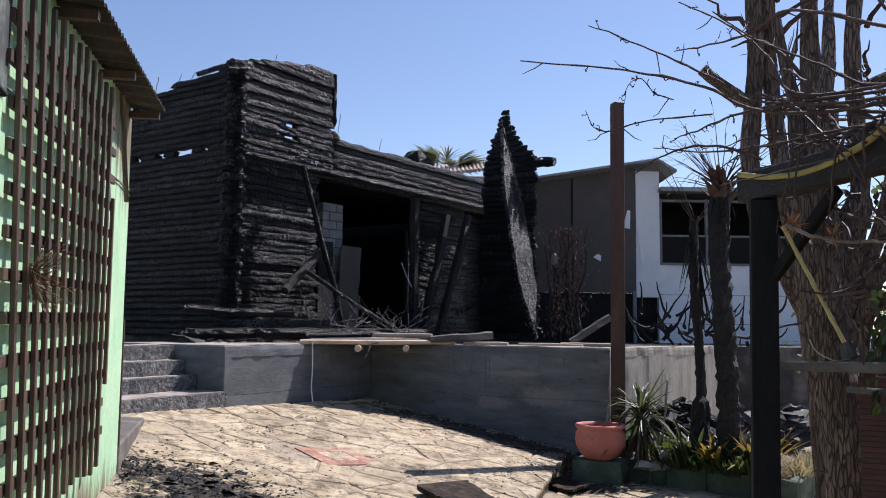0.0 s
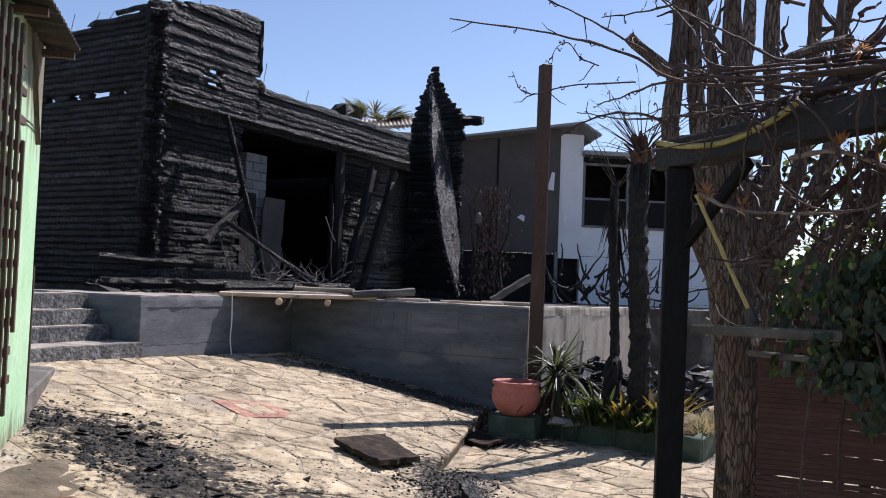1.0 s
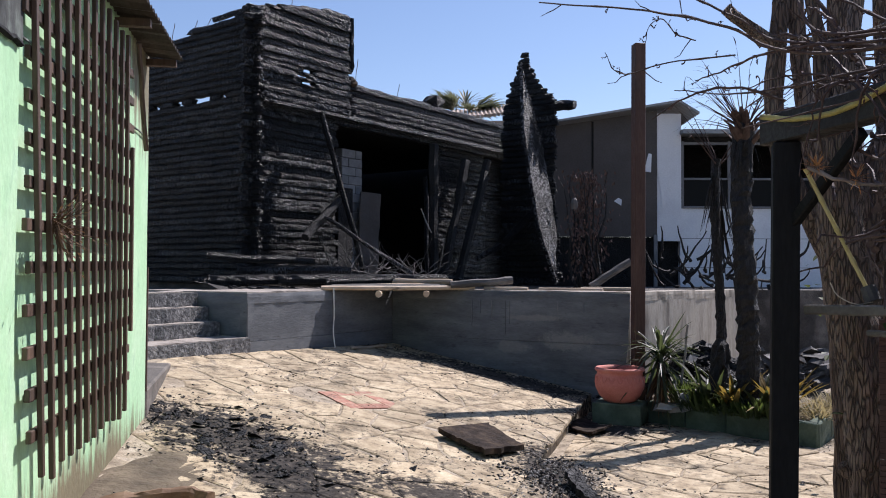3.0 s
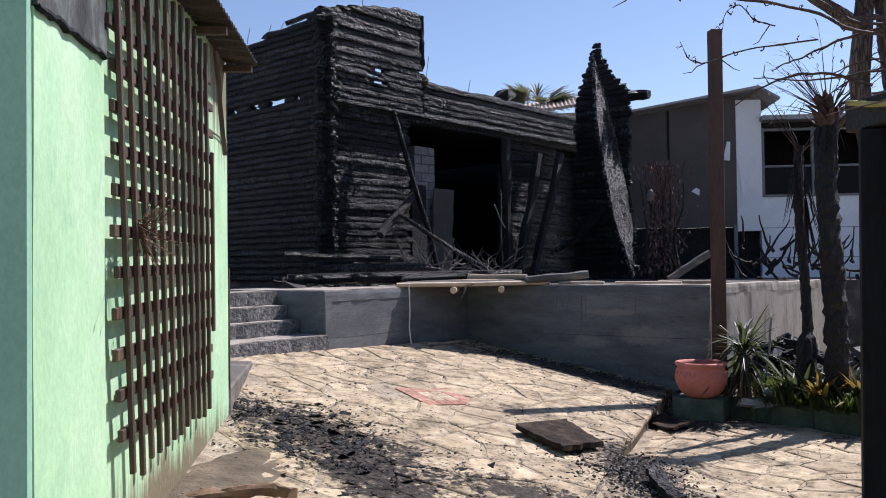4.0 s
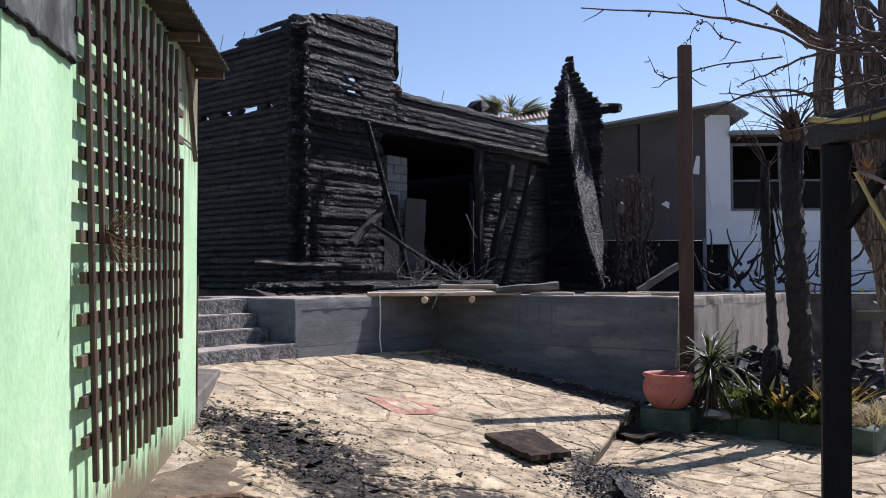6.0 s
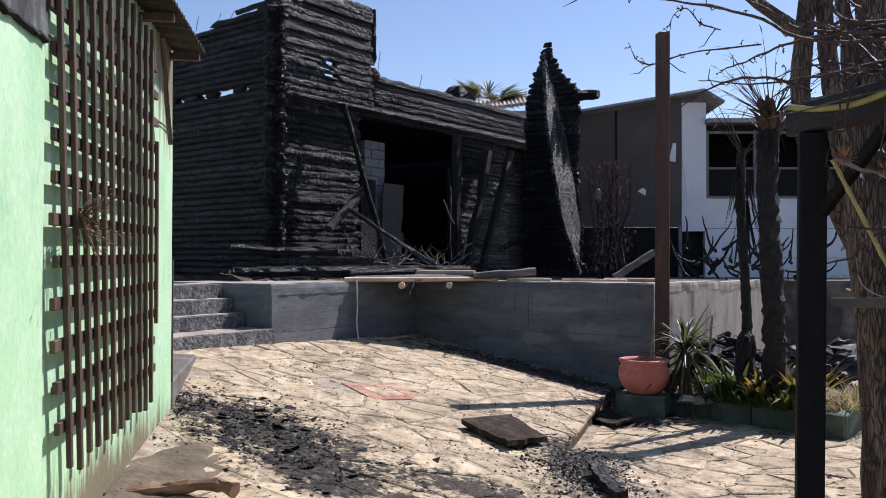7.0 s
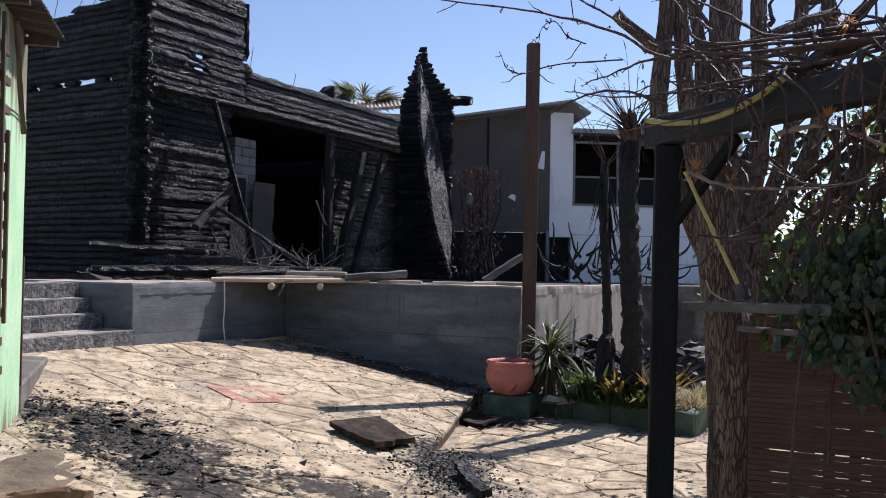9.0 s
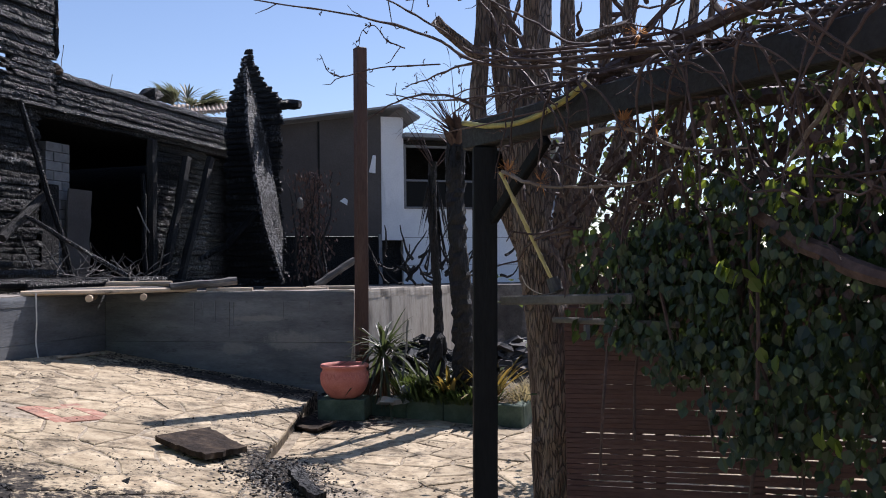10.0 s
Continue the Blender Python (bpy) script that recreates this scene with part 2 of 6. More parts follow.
M_BEAM = surface("dark_stained_beam", [(0.3, (0.009, 0.0065, 0.0055)), (0.6, (0.018, 0.013, 0.011)), (0.85, (0.045, 0.033, 0.027))], 4, (1, 0.2, 1), (0.5, 0.75), 0.4, 50, vary=0.1)
M_BARK = surface("grey_brown_bark", [(0.25, (0.085, 0.055, 0.04)), (0.5, (0.18, 0.125, 0.093)), (0.8, (0.32, 0.24, 0.19))], 6, (1, 1, 0.35), (0.8, 1), 0.9, 30,
                 crack=(30, (1.5, 1.5, 0.2), 0.12, (0.09, 0.064, 0.05)), vary=0.15, depth=0.02)
M_VINE = surface("vine_bark", [(0.25, (0.10, 0.065, 0.045)), (0.5, (0.2, 0.145, 0.11)), (0.8, (0.36, 0.29, 0.24))], 8, (1, 1, 1), (0.6, 0.9), 0.5, 60, vary=0.25)
M_BRANCH = surface("brown_dead_branch", [(0.25, (0.12, 0.065, 0.035)), (0.5, (0.24, 0.145, 0.085)), (0.8, (0.38, 0.26, 0.17))], 7, (0.4, 1, 1), (0.7, 0.9), 0.6, 40, vary=0.1)
M_TWIG = surface("dark_twig", [(0.3, (0.04, 0.02, 0.016)), (0.6, (0.085, 0.05, 0.04)), (0.85, (0.18, 0.12, 0.1))], 12, (1, 1, 1), (0.6, 0.9), 0.3, 60, vary=0.2)
M_BURNTPALM = surface("burnt_palm_trunk", [(0.3, (0.004, 0.004, 0.004)), (0.6, (0.011, 0.0095, 0.009)), (0.85, (0.035, 0.028, 0.024))], 8, (1, 1, 0.5), (0.65, 0.9), 0.9, 40, vary=0.1, depth=0.03)
M_POT = surface("weathered_terracotta_pot", [(0.2, (0.42, 0.12, 0.09)), (0.5, (0.55, 0.18, 0.14)), (0.85, (0.63, 0.27, 0.21))], 5, (1, 1, 1), (0.6, 0.85), 0.3, 60, vary=0)
M_MOSS = surface("mossy_green_block", [(0.2, (0.028, 0.042, 0.03)), (0.5, (0.06, 0.088, 0.06)), (0.8, (0.13, 0.165, 0.12))], 4, (1, 1, 1), (0.75, 0.95), 0.5, 40, vary=0.15)
M_HOUSEGREY = surface("smoke_grey_boarding", [(0.2, (0.045, 0.04, 0.037)), (0.5, (0.072, 0.063, 0.058)), (0.85, (0.1, 0.09, 0.083))], 0.9, (1, 1, 1), (0.75, 0.95), 0.2, 30, vary=0.06)
M_HOUSEWHITE = surface("white_painted_wall", [(0.15, (0.6, 0.62, 0.66)), (0.5, (0.74, 0.76, 0.79)), (0.85, (0.82, 0.83, 0.84))], 1.2, (1, 1, 1), (0.6, 0.85), 0.25, 40,
                       stain=((0.3, 0.29, 0.28), 1.8, 0.66, 0.82), vary=0.03)
M_METALROOF = surface("grey_metal_roof", [(0.2, (0.18, 0.19, 0.2)), (0.6, (0.27, 0.28, 0.29)), (0.85, (0.36, 0.37, 0.38))], 2, (1, 1, 1), (0.4, 0.65), 0.2, 30, metal=0.4, vary=0.05)
M_TILE = surface("clay_roof_tile", [(0.2, (0.3, 0.2, 0.14)), (0.5, (0.42, 0.32, 0.25)), (0.85, (0.5, 0.42, 0.35))], 5, (1, 1, 1), (0.7, 0.9), 0.3, 40, vary=0.2)
M_FRAME = surface("grey_window_frame", [(0.2, (0.1, 0.105, 0.115)), (0.6, (0.17, 0.175, 0.185)), (0.85, (0.25, 0.255, 0.26))], 4, (1, 1, 1), (0.5, 0.7), 0.15, 40, vary=0.05)
M_BLOCK = surface("grey_concrete_block", [(0.2, (0.10, 0.103, 0.107)), (0.5, (0.18, 0.185, 0.19)), (0.85, (0.27, 0.275, 0.28))], 5, (1, 1, 1), (0.8, 0.95), 0.5, 40,
                  stain=((0.08, 0.08, 0.08), 3, 0.58, 0.75), vary=0.12)
M_POLE = surface("pale_peeled_pole", [(0.2, (0.3, 0.22, 0.14)), (0.5, (0.48, 0.37, 0.26)), (0.85, (0.6, 0.5, 0.38))], 6, (0.2, 1, 1), (0.6, 0.85), 0.3, 50,
                 stain=((0.03, 0.027, 0.024), 4, 0.57, 0.68), vary=0.25)
M_GREYPOLE = surface("scorched_grey_pole", [(0.2, (0.04, 0.036, 0.033)), (0.5, (0.085, 0.078, 0.072)), (0.85, (0.22, 0.2, 0.18))], 8, (0.3, 1, 1), (0.65, 0.9), 0.7, 40, vary=0.25)
M_YELLOW = surface("yellow_hose", [(0.2, (0.26, 0.21, 0.05)), (0.5, (0.40, 0.33, 0.09)), (0.85, (0.5, 0.43, 0.15))], 8, (1, 1, 1), (0.35, 0.55), 0.15, 60, vary=0,
                   stain=((0.12, 0.1, 0.04), 6, 0.6, 0.75))
M_BAMBOO = surface("yellow_bamboo", [(0.2, (0.32, 0.25, 0.07)), (0.5, (0.45, 0.36, 0.13)), (0.85, (0.53, 0.45, 0.2))], 6, (1, 1, 1), (0.35, 0.6), 0.2, 60, vary=0)
M_SCREEN = surface("red_brown_slat", [(0.2, (0.06, 0.024, 0.017)), (0.5, (0.092, 0.038, 0.026)), (0.85, (0.125, 0.06, 0.044))], 5, (0.3, 0.3, 1), (0.5, 0.75), 0.25, 50, vary=0.12)
M_RAIL = surface("weathered_rail", [(0.2, (0.05, 0.043, 0.038)), (0.5, (0.09, 0.08, 0.07)), (0.85, (0.16, 0.145, 0.13))], 6, (1, 1, 1), (0.55, 0.8), 0.3, 50, vary=0.15)
M_ROPE = surface("white_rope", [(0.2, (0.5, 0.5, 0.48)), (0.6, (0.68, 0.67, 0.64)), (0.85, (0.75, 0.74, 0.7))], 30, (1, 1, 1), (0.7, 0.9), 0.3, 90, vary=0)
M_PALEDEBRIS = surface("pale_debris", [(0.2, (0.12, 0.11, 0.1)), (0.5, (0.26, 0.245, 0.22)), (0.85, (0.46, 0.44, 0.4))], 5, (1, 1, 1), (0.7, 0.95), 0.5, 40, vary=0.25, stain=((0.06, 0.055, 0.05), 4, 0.55, 0.7))
M_SCORCH = surface("scorched_brown_board", [(0.3, (0.014, 0.010, 0.008)), (0.5, (0.036, 0.026, 0.02)), (0.75, (0.10, 0.07, 0.046))], 7, (1, 1, 1), (0.75, 0.95), 0.8, 34, vary=0.1, depth=0.015, spec=0.12)
M_DRIP = surface("lime_drip", [(0.3, (0.13, 0.135, 0.14)), (0.6, (0.2, 0.205, 0.21))], 12, (1, 1, 0.3), (0.8, 0.95), 0.3, 40, vary=0.15)
# glass with a near-black base colour and hardly any reflection
M_GLASS = bpy.data.materials.new("near_black_window_glass")
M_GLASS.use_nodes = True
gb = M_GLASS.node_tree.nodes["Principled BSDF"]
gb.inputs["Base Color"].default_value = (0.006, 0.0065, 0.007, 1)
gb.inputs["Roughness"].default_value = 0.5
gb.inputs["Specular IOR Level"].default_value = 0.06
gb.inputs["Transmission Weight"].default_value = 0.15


def leaf_material(name, dark, light, back, rough=0.35, thin=0.4):
    m = bpy.data.materials.new(name)
    m.use_nodes = True
    nt = m.node_tree
    b, out = nt.nodes["Principled BSDF"], nt.nodes["Material Output"]
    geo = nt.nodes.new("ShaderNodeNewGeometry")
    ramp = nt.nodes.new("ShaderNodeValToRGB")
    ramp.color_ramp.elements[0].color, ramp.color_ramp.elements[1].color = (*dark, 1), (*light, 1)
    nt.links.new(geo.outputs["Random Per Island"], ramp.inputs[0])
    nt.links.new(ramp.outputs[0], b.inputs["Base Color"])
    b.inputs["Roughness"].default_value = rough
    tr = nt.nodes.new("ShaderNodeBsdfTranslucent")
    mul = nt.nodes.new("ShaderNodeMix")
    mul.data_type, mul.blend_type = "RGBA", "MIX"
    mul.inputs["Factor"].default_value = 0.7
    nt.links.new(ramp.outputs[0], mul.inputs["A"])
    mul.inputs["B"].default_value = (*back, 1)
    nt.links.new(mul.outputs["Result"], tr.inputs["Color"])
    mx = nt.nodes.new("ShaderNodeMixShader")
    mx.inputs[0].default_value = thin
    nt.links.new(b.outputs[0], mx.inputs[1])
    nt.links.new(tr.outputs[0], mx.inputs[2])
    nt.links.new(mx.outputs[0], out.inputs["Surface"])
    return m


M_IVY = leaf_material("ivy_leaf", (0.010, 0.020, 0.010), (0.045, 0.07, 0.026), (0.10, 0.15, 0.02), 0.45, 0.25)
M_IVYYOUNG = leaf_material("young_ivy_leaf", (0.05, 0.08, 0.02), (0.12, 0.16, 0.03), (0.45, 0.55, 0.05), 0.35, 0.5)
M_PALMLEAF = leaf_material("palm_leaf", (0.05, 0.06, 0.035), (0.13, 0.135, 0.08), (0.18, 0.19, 0.1), 0.5)
M_DEADLEAF = leaf_material("dead_leaf", (0.06, 0.035, 0.02), (0.17, 0.1, 0.055), (0.2, 0.11, 0.05), 0.7)
M_STRAP = leaf_material("strap_leaf", (0.018, 0.028, 0.012), (0.075, 0.082, 0.042), (0.10, 0.13, 0.04), 0.45)
M_YELLOWLEAF = leaf_material("yellowing_leaf", (0.09, 0.075, 0.025), (0.28, 0.18, 0.05), (0.33, 0.23, 0.04), 0.5)
M_HERB = leaf_material("green_herb", (0.022, 0.036, 0.012), (0.065, 0.085, 0.028), (0.13, 0.18, 0.035), 0.5)
M_DRYGRASS = leaf_material("dry_grass", (0.2, 0.16, 0.08), (0.42, 0.35, 0.2), (0.4, 0.33, 0.15), 0.7)
M_BUD = leaf_material("orange_bud", (0.35, 0.13, 0.05), (0.6, 0.3, 0.12), (0.6, 0.3, 0.1), 0.6)


# ---------------------------------------------------------------- mesh helpers
def finish(bm, name, material, smooth=False):
    me = bpy.data.meshes.new(name)
    bmesh.ops.recalc_face_normals(bm, faces=bm.faces[:])
    bm.to_mesh(me)
    bm.free()
    me.materials.append(material)
    if smooth:
        for p in me.polygons:
            p.use_smooth = True
    return me


def part(name, bm, material, parent=None, label="", m=None, smooth=False):
    ob = new(name, finish(bm, name, material, smooth) if isinstance(bm, bmesh.types.BMesh) else bm)
    if parent is not None:
        ob.parent = parent
    if m is not None:
        ob.matrix_basis = m
    if label:
        ob["label"] = label
    return ob


def thing(name, m, label, category, group="", kind=""):
    ob = new(name)
    ob.empty_display_size = 0.1
    ob.matrix_basis = m
    return tagged(ob, label, category, group, kind)


def box(bm, x0, x1, y0, y1, z0, z1, bevel=0.0, m=None):
    vs = [bm.verts.new(p) for p in ((x0, y0, z0), (x1, y0, z0), (x1, y1, z0), (x0, y1, z0), (x0, y0, z1), (x1, y0, z1), (x1, y1, z1), (x0, y1, z1))]
    fs = [bm.faces.new([vs[i] for i in f]) for f in ((3, 2, 1, 0), (4, 5, 6, 7), (0, 1, 5, 4), (1, 2, 6, 5), (2, 3, 7, 6), (3, 0, 4, 7))]
    if bevel:
        es = list({e for f in fs for e in f.edges})
        r = bmesh.ops.bevel(bm, geom=es, offset=bevel, segments=1, affect="EDGES")
        vs = list({v for f in r["faces"] for v in f.verts} | {v for v in vs if v.is_valid})
    if m is not None:
        for v in vs:
            v.co = m @ v.co
    return vs


def boxed(*a, **k):
    bm = bmesh.new()
    box(bm, *a, **k)
    return bm


def tube(bm, pts, radii, n=7, rough=0.0, seed=0.0, caps=True):
    """A round bar along pts with a radius at each, its skin uneven by rough."""
    pts = [Vector(p) for p in pts]
    if not hasattr(radii, "__len__"):
        radii = [radii] * len(pts)
    ring0 = None
    side = None
    for i, p in enumerate(pts):
        d = (pts[min(i + 1, len(pts) - 1)] - pts[max(i - 1, 0)]).normalized()
        if side is None:
            side = d.orthogonal().normalized()
        side = (side - d * side.dot(d)).normalized()
        up = d.cross(side)
        ring = []
        for k in range(n):
            a = 2 * math.pi * k / n
            q = side * math.cos(a) + up * math.sin(a)
            r = radii[i] * (1 + rough * noise.noise(Vector((p.x * 9 + k * 1.7 + seed, p.y * 9, p.z * 9))))
            ring.append(bm.verts.new(p + q * r))
        if ring0:
            for k in range(n):
                bm.faces.new((ring0[k], ring0[(k + 1) % n], ring[(k + 1) % n], ring[k]))
        elif caps:
            bm.faces.new(ring[::-1])
        ring0 = ring
    if caps:
        bm.faces.new(ring0)


def bent(a, b, n=6, sag=0.0, wob=0.0, seed=0.0):
    """Points from a to b, sagging in the middle and wobbling."""
    a, b = Vector(a), Vector(b)
    out = []
    for i in range(n + 1):
        s = i / n
        p = a.lerp(b, s)
        p.z -= sag * 4 * s * (1 - s)
        if 0 < i < n or wob < 0:
            p += Vector((noise.noise((s * 3.1, seed, 0.3)), noise.noise((s * 3.1, seed, 7.3)), noise.noise((s * 3.1, seed, 13.3)))) * abs(wob)
        out.append(p)
    return out


def curve_through(keys, n=8):
    """A smooth line (Catmull-Rom) through a few places."""
    k = [Vector(p) for p in keys]
    k = [k[0] * 2 - k[1]] + k + [k[-1] * 2 - k[-2]]
    out = []
    for i in range(1, len(k) - 2):
        for j in range(n):
            s = j / n
            a, b, c, d = k[i - 1:i + 3]
            out.append(0.5 * (2 * b + (c - a) * s + (2 * a - 5 * b + 4 * c - d) * s * s + (3 * b - a - 3 * c + d) * s ** 3))
    return out + [k[-2]]


def prism(bm, poly, z0, z1):
    """An upright block over a plan polygon; z1 may be a function of x, y."""
    f = z1 if callable(z1) else (lambda x, y: z1)
    lo = [bm.verts.new((x, y, z0)) for x, y in poly]
    hi = [bm.verts.new((x, y, f(x, y))) for x, y in poly]
    n = len(poly)
    for i in range(n):
        bm.faces.new((lo[i], lo[(i + 1) % n], hi[(i + 1) % n], hi[i]))
    bm.faces.new(hi)
    bm.faces.new(lo[::-1])


def wobble(bm, amount, scale=4.0, seed=0.0):
    for v in bm.verts:
        p = v.co * scale + Vector((seed, seed * 0.7, 0))
        v.co += noise.noise_vector(p) * amount


def slab_grid(x0, x1, z0, z1, nx, nz, thick, amount, seed, scale=2.0):
    """An upright wall panel along x with an uneven face towards -y."""
    bm = bmesh.new()
    rows = []
    for j in range(nz + 1):
        row = []
        for i in range(nx + 1):
            x, z = x0 + (x1 - x0) * i / nx, z0 + (z1 - z0) * j / nz
            y = noise.noise((x * scale + seed, z * scale, seed)) * amount
            row.append(bm.verts.new((x, y, z)))
        rows.append(row)
    for j in range(nz):
        for i in range(nx):
            bm.faces.new((rows[j][i], rows[j][i + 1], rows[j + 1][i + 1], rows[j + 1][i]))
    r = bmesh.ops.extrude_face_region(bm, geom=bm.faces[:])
    for v in r["geom"]:
        if isinstance(v, bmesh.types.BMVert):
            v.co.y = thick
    return bm


def log_mesh(length, h, d, seed, ragged=(0.0, 0.0)):
    """A burnt squared log along +x, from 0, its foot at z = 0, its middle at y = 0."""
    bm = bmesh.new()
    n = max(3, int(length / 0.05))
    prof = [(-0.5, 0.4), (-0.48, 0.12), (-0.36, 0.0), (0.3, 0.0), (0.5, 0.25), (0.5, 0.75), (0.3, 1.0), (-0.3, 1.0), (-0.43, 0.88), (-0.49, 0.68)]
    prev = None
    for i in range(n + 1):
        x = length * i / n
        e = min(1.0, 0.62 + 0.19 * min(i, n - i)) * (1.0 if i % 2 else 1.0 - 0.13 * abs(noise.noise((x * 31 + seed, seed, 1.7))) - 0.02)
        sway = 0.016 * noise.noise((x * 1.4, seed, 9.0)) + 0.008 * noise.noise((x * 6, seed, 3.0))
        ring = []
        for k, (py, pz) in enumerate(prof):
            w = noise.noise((x * 5 + seed * 3.7, k * 1.3, seed)) + 0.7 * noise.noise((x * 19 + seed, k * 2.3, seed))
            xx = x
            if i in (0, n):
                xx += noise.noise((k * 2.1, seed, 4.4)) * ragged[0 if i == 0 else 1]
            ring.append(bm.verts.new((xx, py * d * e * (1 + 0.14 * w), h * (0.5 + (pz - 0.5) * (0.4 + 0.6 * e) * (1 + 0.14 * w)) + sway)))
        if prev:
            for k in range(10):
                bm.faces.new((prev[k], prev[(k + 1) % 10], ring[(k + 1) % 10], ring[k]))
        else:
            bm.faces.new(ring[::-1])
        prev = ring
    bm.faces.new(prev)
    return bm


def leaf(bm, at, d, up, length, width, fold=0.25, droop=0.0, n=2):
    """A pointed, folded leaf blade from at along d."""
    d, up = Vector(d).normalized(), Vector(up)
    side = d.cross(up)
    if side.length < 1e-4:
        side = d.orthogonal()
    side.normalize()
    up = side.cross(d)
    at = Vector(at)
    prev = [bm.verts.new(at)]
    for i in range(1, n + 1):
        s = i / (n + 1)
        c = at + d * length * s - Vector((0, 0, 1)) * droop * length * s * s
        w = width * 0.5 * math.sin(math.pi * min(1, s * 0.75 + 0.2))
        row = [bm.verts.new(c + side * w + up * fold * w), bm.verts.new(c), bm.verts.new(c - side * w + up * fold * w)]
        if len(prev) == 1:
            bm.faces.new((prev[0], row[1], row[0]))
            bm.faces.new((prev[0], row[2], row[1]))
        else:
            bm.faces.new((prev[0], prev[1], row[1], row[0]))
            bm.faces.new((prev[1], prev[2], row[2], row[1]))
        prev = row
    tip = bm.verts.new(at + d * length - Vector((0, 0, 1)) * droop * length)
    bm.faces.new((prev[0], prev[1], tip))
    bm.faces.new((prev[1], prev[2], tip))


# ---------------------------------------------------------------- plan
Z_TERRACE, Z_LOW = 1.33, -0.32
U, V = Vector((0.5, 0.8660254, 0)), Vector((0.8660254, -0.5, 0))     # along the terrace's short wall, and out of it
A = Vector((-2.6, 10.96, 0))
C = A + U * 3.36
D = C + V * 3.98
K = Vector((-3.26, 13.93, 0))                                          # the cabin's corner
CU, CV = Vector((0.5807, 0.8141, 0)), Vector((0.8141, -0.5807, 0))      # along the cabin's front, and out of it
CABIN = Matrix.Translation(K) @ pose(0, 0, 0, 0, 0, 54.5)               # x along the front, y into the cabin
STEPS = Matrix.Translation(A) @ pose(0, 0, 0, 0, 0, 60)
SHED = pose(-2.55, 7.1, 0, 0, 0, 9.5)                                  # y along the wall, x out of it


def patio_z(x, y):
    return 0.58 - 0.157 * (x + 2.6) + 0.05 * (y - 10.97)


EDGE0, EDGE1 = Vector((2.05, 12.2)), Vector((-0.1, 4.5))               # the line of the step down from the patio
EDGE_N = Vector((-(EDGE1 - EDGE0).y, (EDGE1 - EDGE0).x)).normalized()  # points to the lower side


def below_edge(x, y):
    return (x - EDGE0.x) * EDGE_N.x + (y - EDGE0.y) * EDGE_N.y


def smooth01(t):
    t = max(0.0, min(1.0, t))
    return t * t * (3 - 2 * t)


def low_z(x, y):
    k = smooth01((9.3 - y) / 1.7) * smooth01(1 - below_edge(x, y) / 2.2)
    return Z_LOW + k * max(0.0, patio_z(x, y) - Z_LOW)


# ---------------------------------------------------------------- ground
bm = bmesh.new()
xs = [-400, -120, -40, -15, -6] + [-4 + 0.5 * i for i in range(29)] + [14, 25, 60, 160, 400]
ys = [-300, -80, -20, -6] + [-2 + 0.5 * i for i in range(31)] + [16, 22, 40, 90, 250, 900]
grid = [[bm.verts.new((x, y, low_z(x, y) - 0.014 + 0.006 * noise.noise((x * 2, y * 2, 0)))) for x in xs] for y in ys]
for j in range(len(ys) - 1):
    for i in range(len(xs) - 1):
        bm.faces.new((grid[j][i], grid[j][i + 1], grid[j + 1][i + 1], grid[j + 1][i]))
ground = part("ground", bm, M_MORTAR)
tagged(ground, "dusty ground of mortar and dry dirt", "ground", kind="structure")

bm = bmesh.new()
shed_line = [(-1.6, 1.5), (-2.55, 7.1), (-3.2, 9.3), (-4.6, 10.2)]
prism(bm, shed_line + [tuple((A - V * 1.2).xy), tuple(A.xy), tuple((C + U * 0.2).xy), tuple((D + U * 0.2 - V * 0.5).xy), tuple(EDGE0), (1.36, 10.1), (0.81, 8.0), tuple(EDGE1), (-0.6, 1.5)],
      -0.9, lambda x, y: patio_z(x, y) - 0.009)
patio = part("patio_slab", bm, M_MORTAR)
tagged(patio, "sloping mortar bed of the patio with a rough edge", "patio", kind="structure")


def voronoi_cells(seeds, reach):
    """Each seed's cell, cut by its neighbours."""
    cells = []
    for i, (x, y) in enumerate(seeds):
        poly = [(x - reach, y - reach), (x + reach, y - reach), (x + reach, y + reach), (x - reach, y + reach)]
        near = sorted((j for j in range(len(seeds)) if j != i), key=lambda j: (seeds[j][0] - x) ** 2 + (seeds[j][1] - y) ** 2)[:14]
        for j in near:
            mx, my = (x + seeds[j][0]) / 2, (y + seeds[j][1]) / 2
            poly = clip(poly, mx, my, x - seeds[j][0], y - seeds[j][1])
        cells.append(poly)
    return cells


def clip(poly, px, py, nx, ny):
    """Keep the side of the line through p to which n points."""
    out = []
    for i in range(len(poly)):
        a, b = poly[i], poly[(i + 1) % len(poly)]
        da, db = (a[0] - px) * nx + (a[1] - py) * ny, (b[0] - px) * nx + (b[1] - py) * ny
        if da >= 0:
            out.append(a)
        if da * db < 0:
            s = da / (da - db)
            out.append((a[0] + (b[0] - a[0]) * s, a[1] + (b[1] - a[1]) * s))
    return out


def shrink(poly, gap):
    """The polygon with all edges moved in by gap."""
    n = len(poly)
    area = sum(poly[i][0] * poly[(i + 1) % n][1] - poly[(i + 1) % n][0] * poly[i][1] for i in range(n))
    s = 1 if area > 0 else -1
    out = poly
    for i in range(n):
        (ax, ay), (bx, by) = poly[i], poly[(i + 1) % n]
        ex, ey = bx - ax, by - ay
        ll = math.hypot(ex, ey)
        if ll < 1e-5:
            continue
        nx, ny = -ey / ll * s, ex / ll * s
        out = clip(out, ax + nx * gap, ay + ny * gap, nx, ny)
        if len(out) < 3:
            return []
    return out


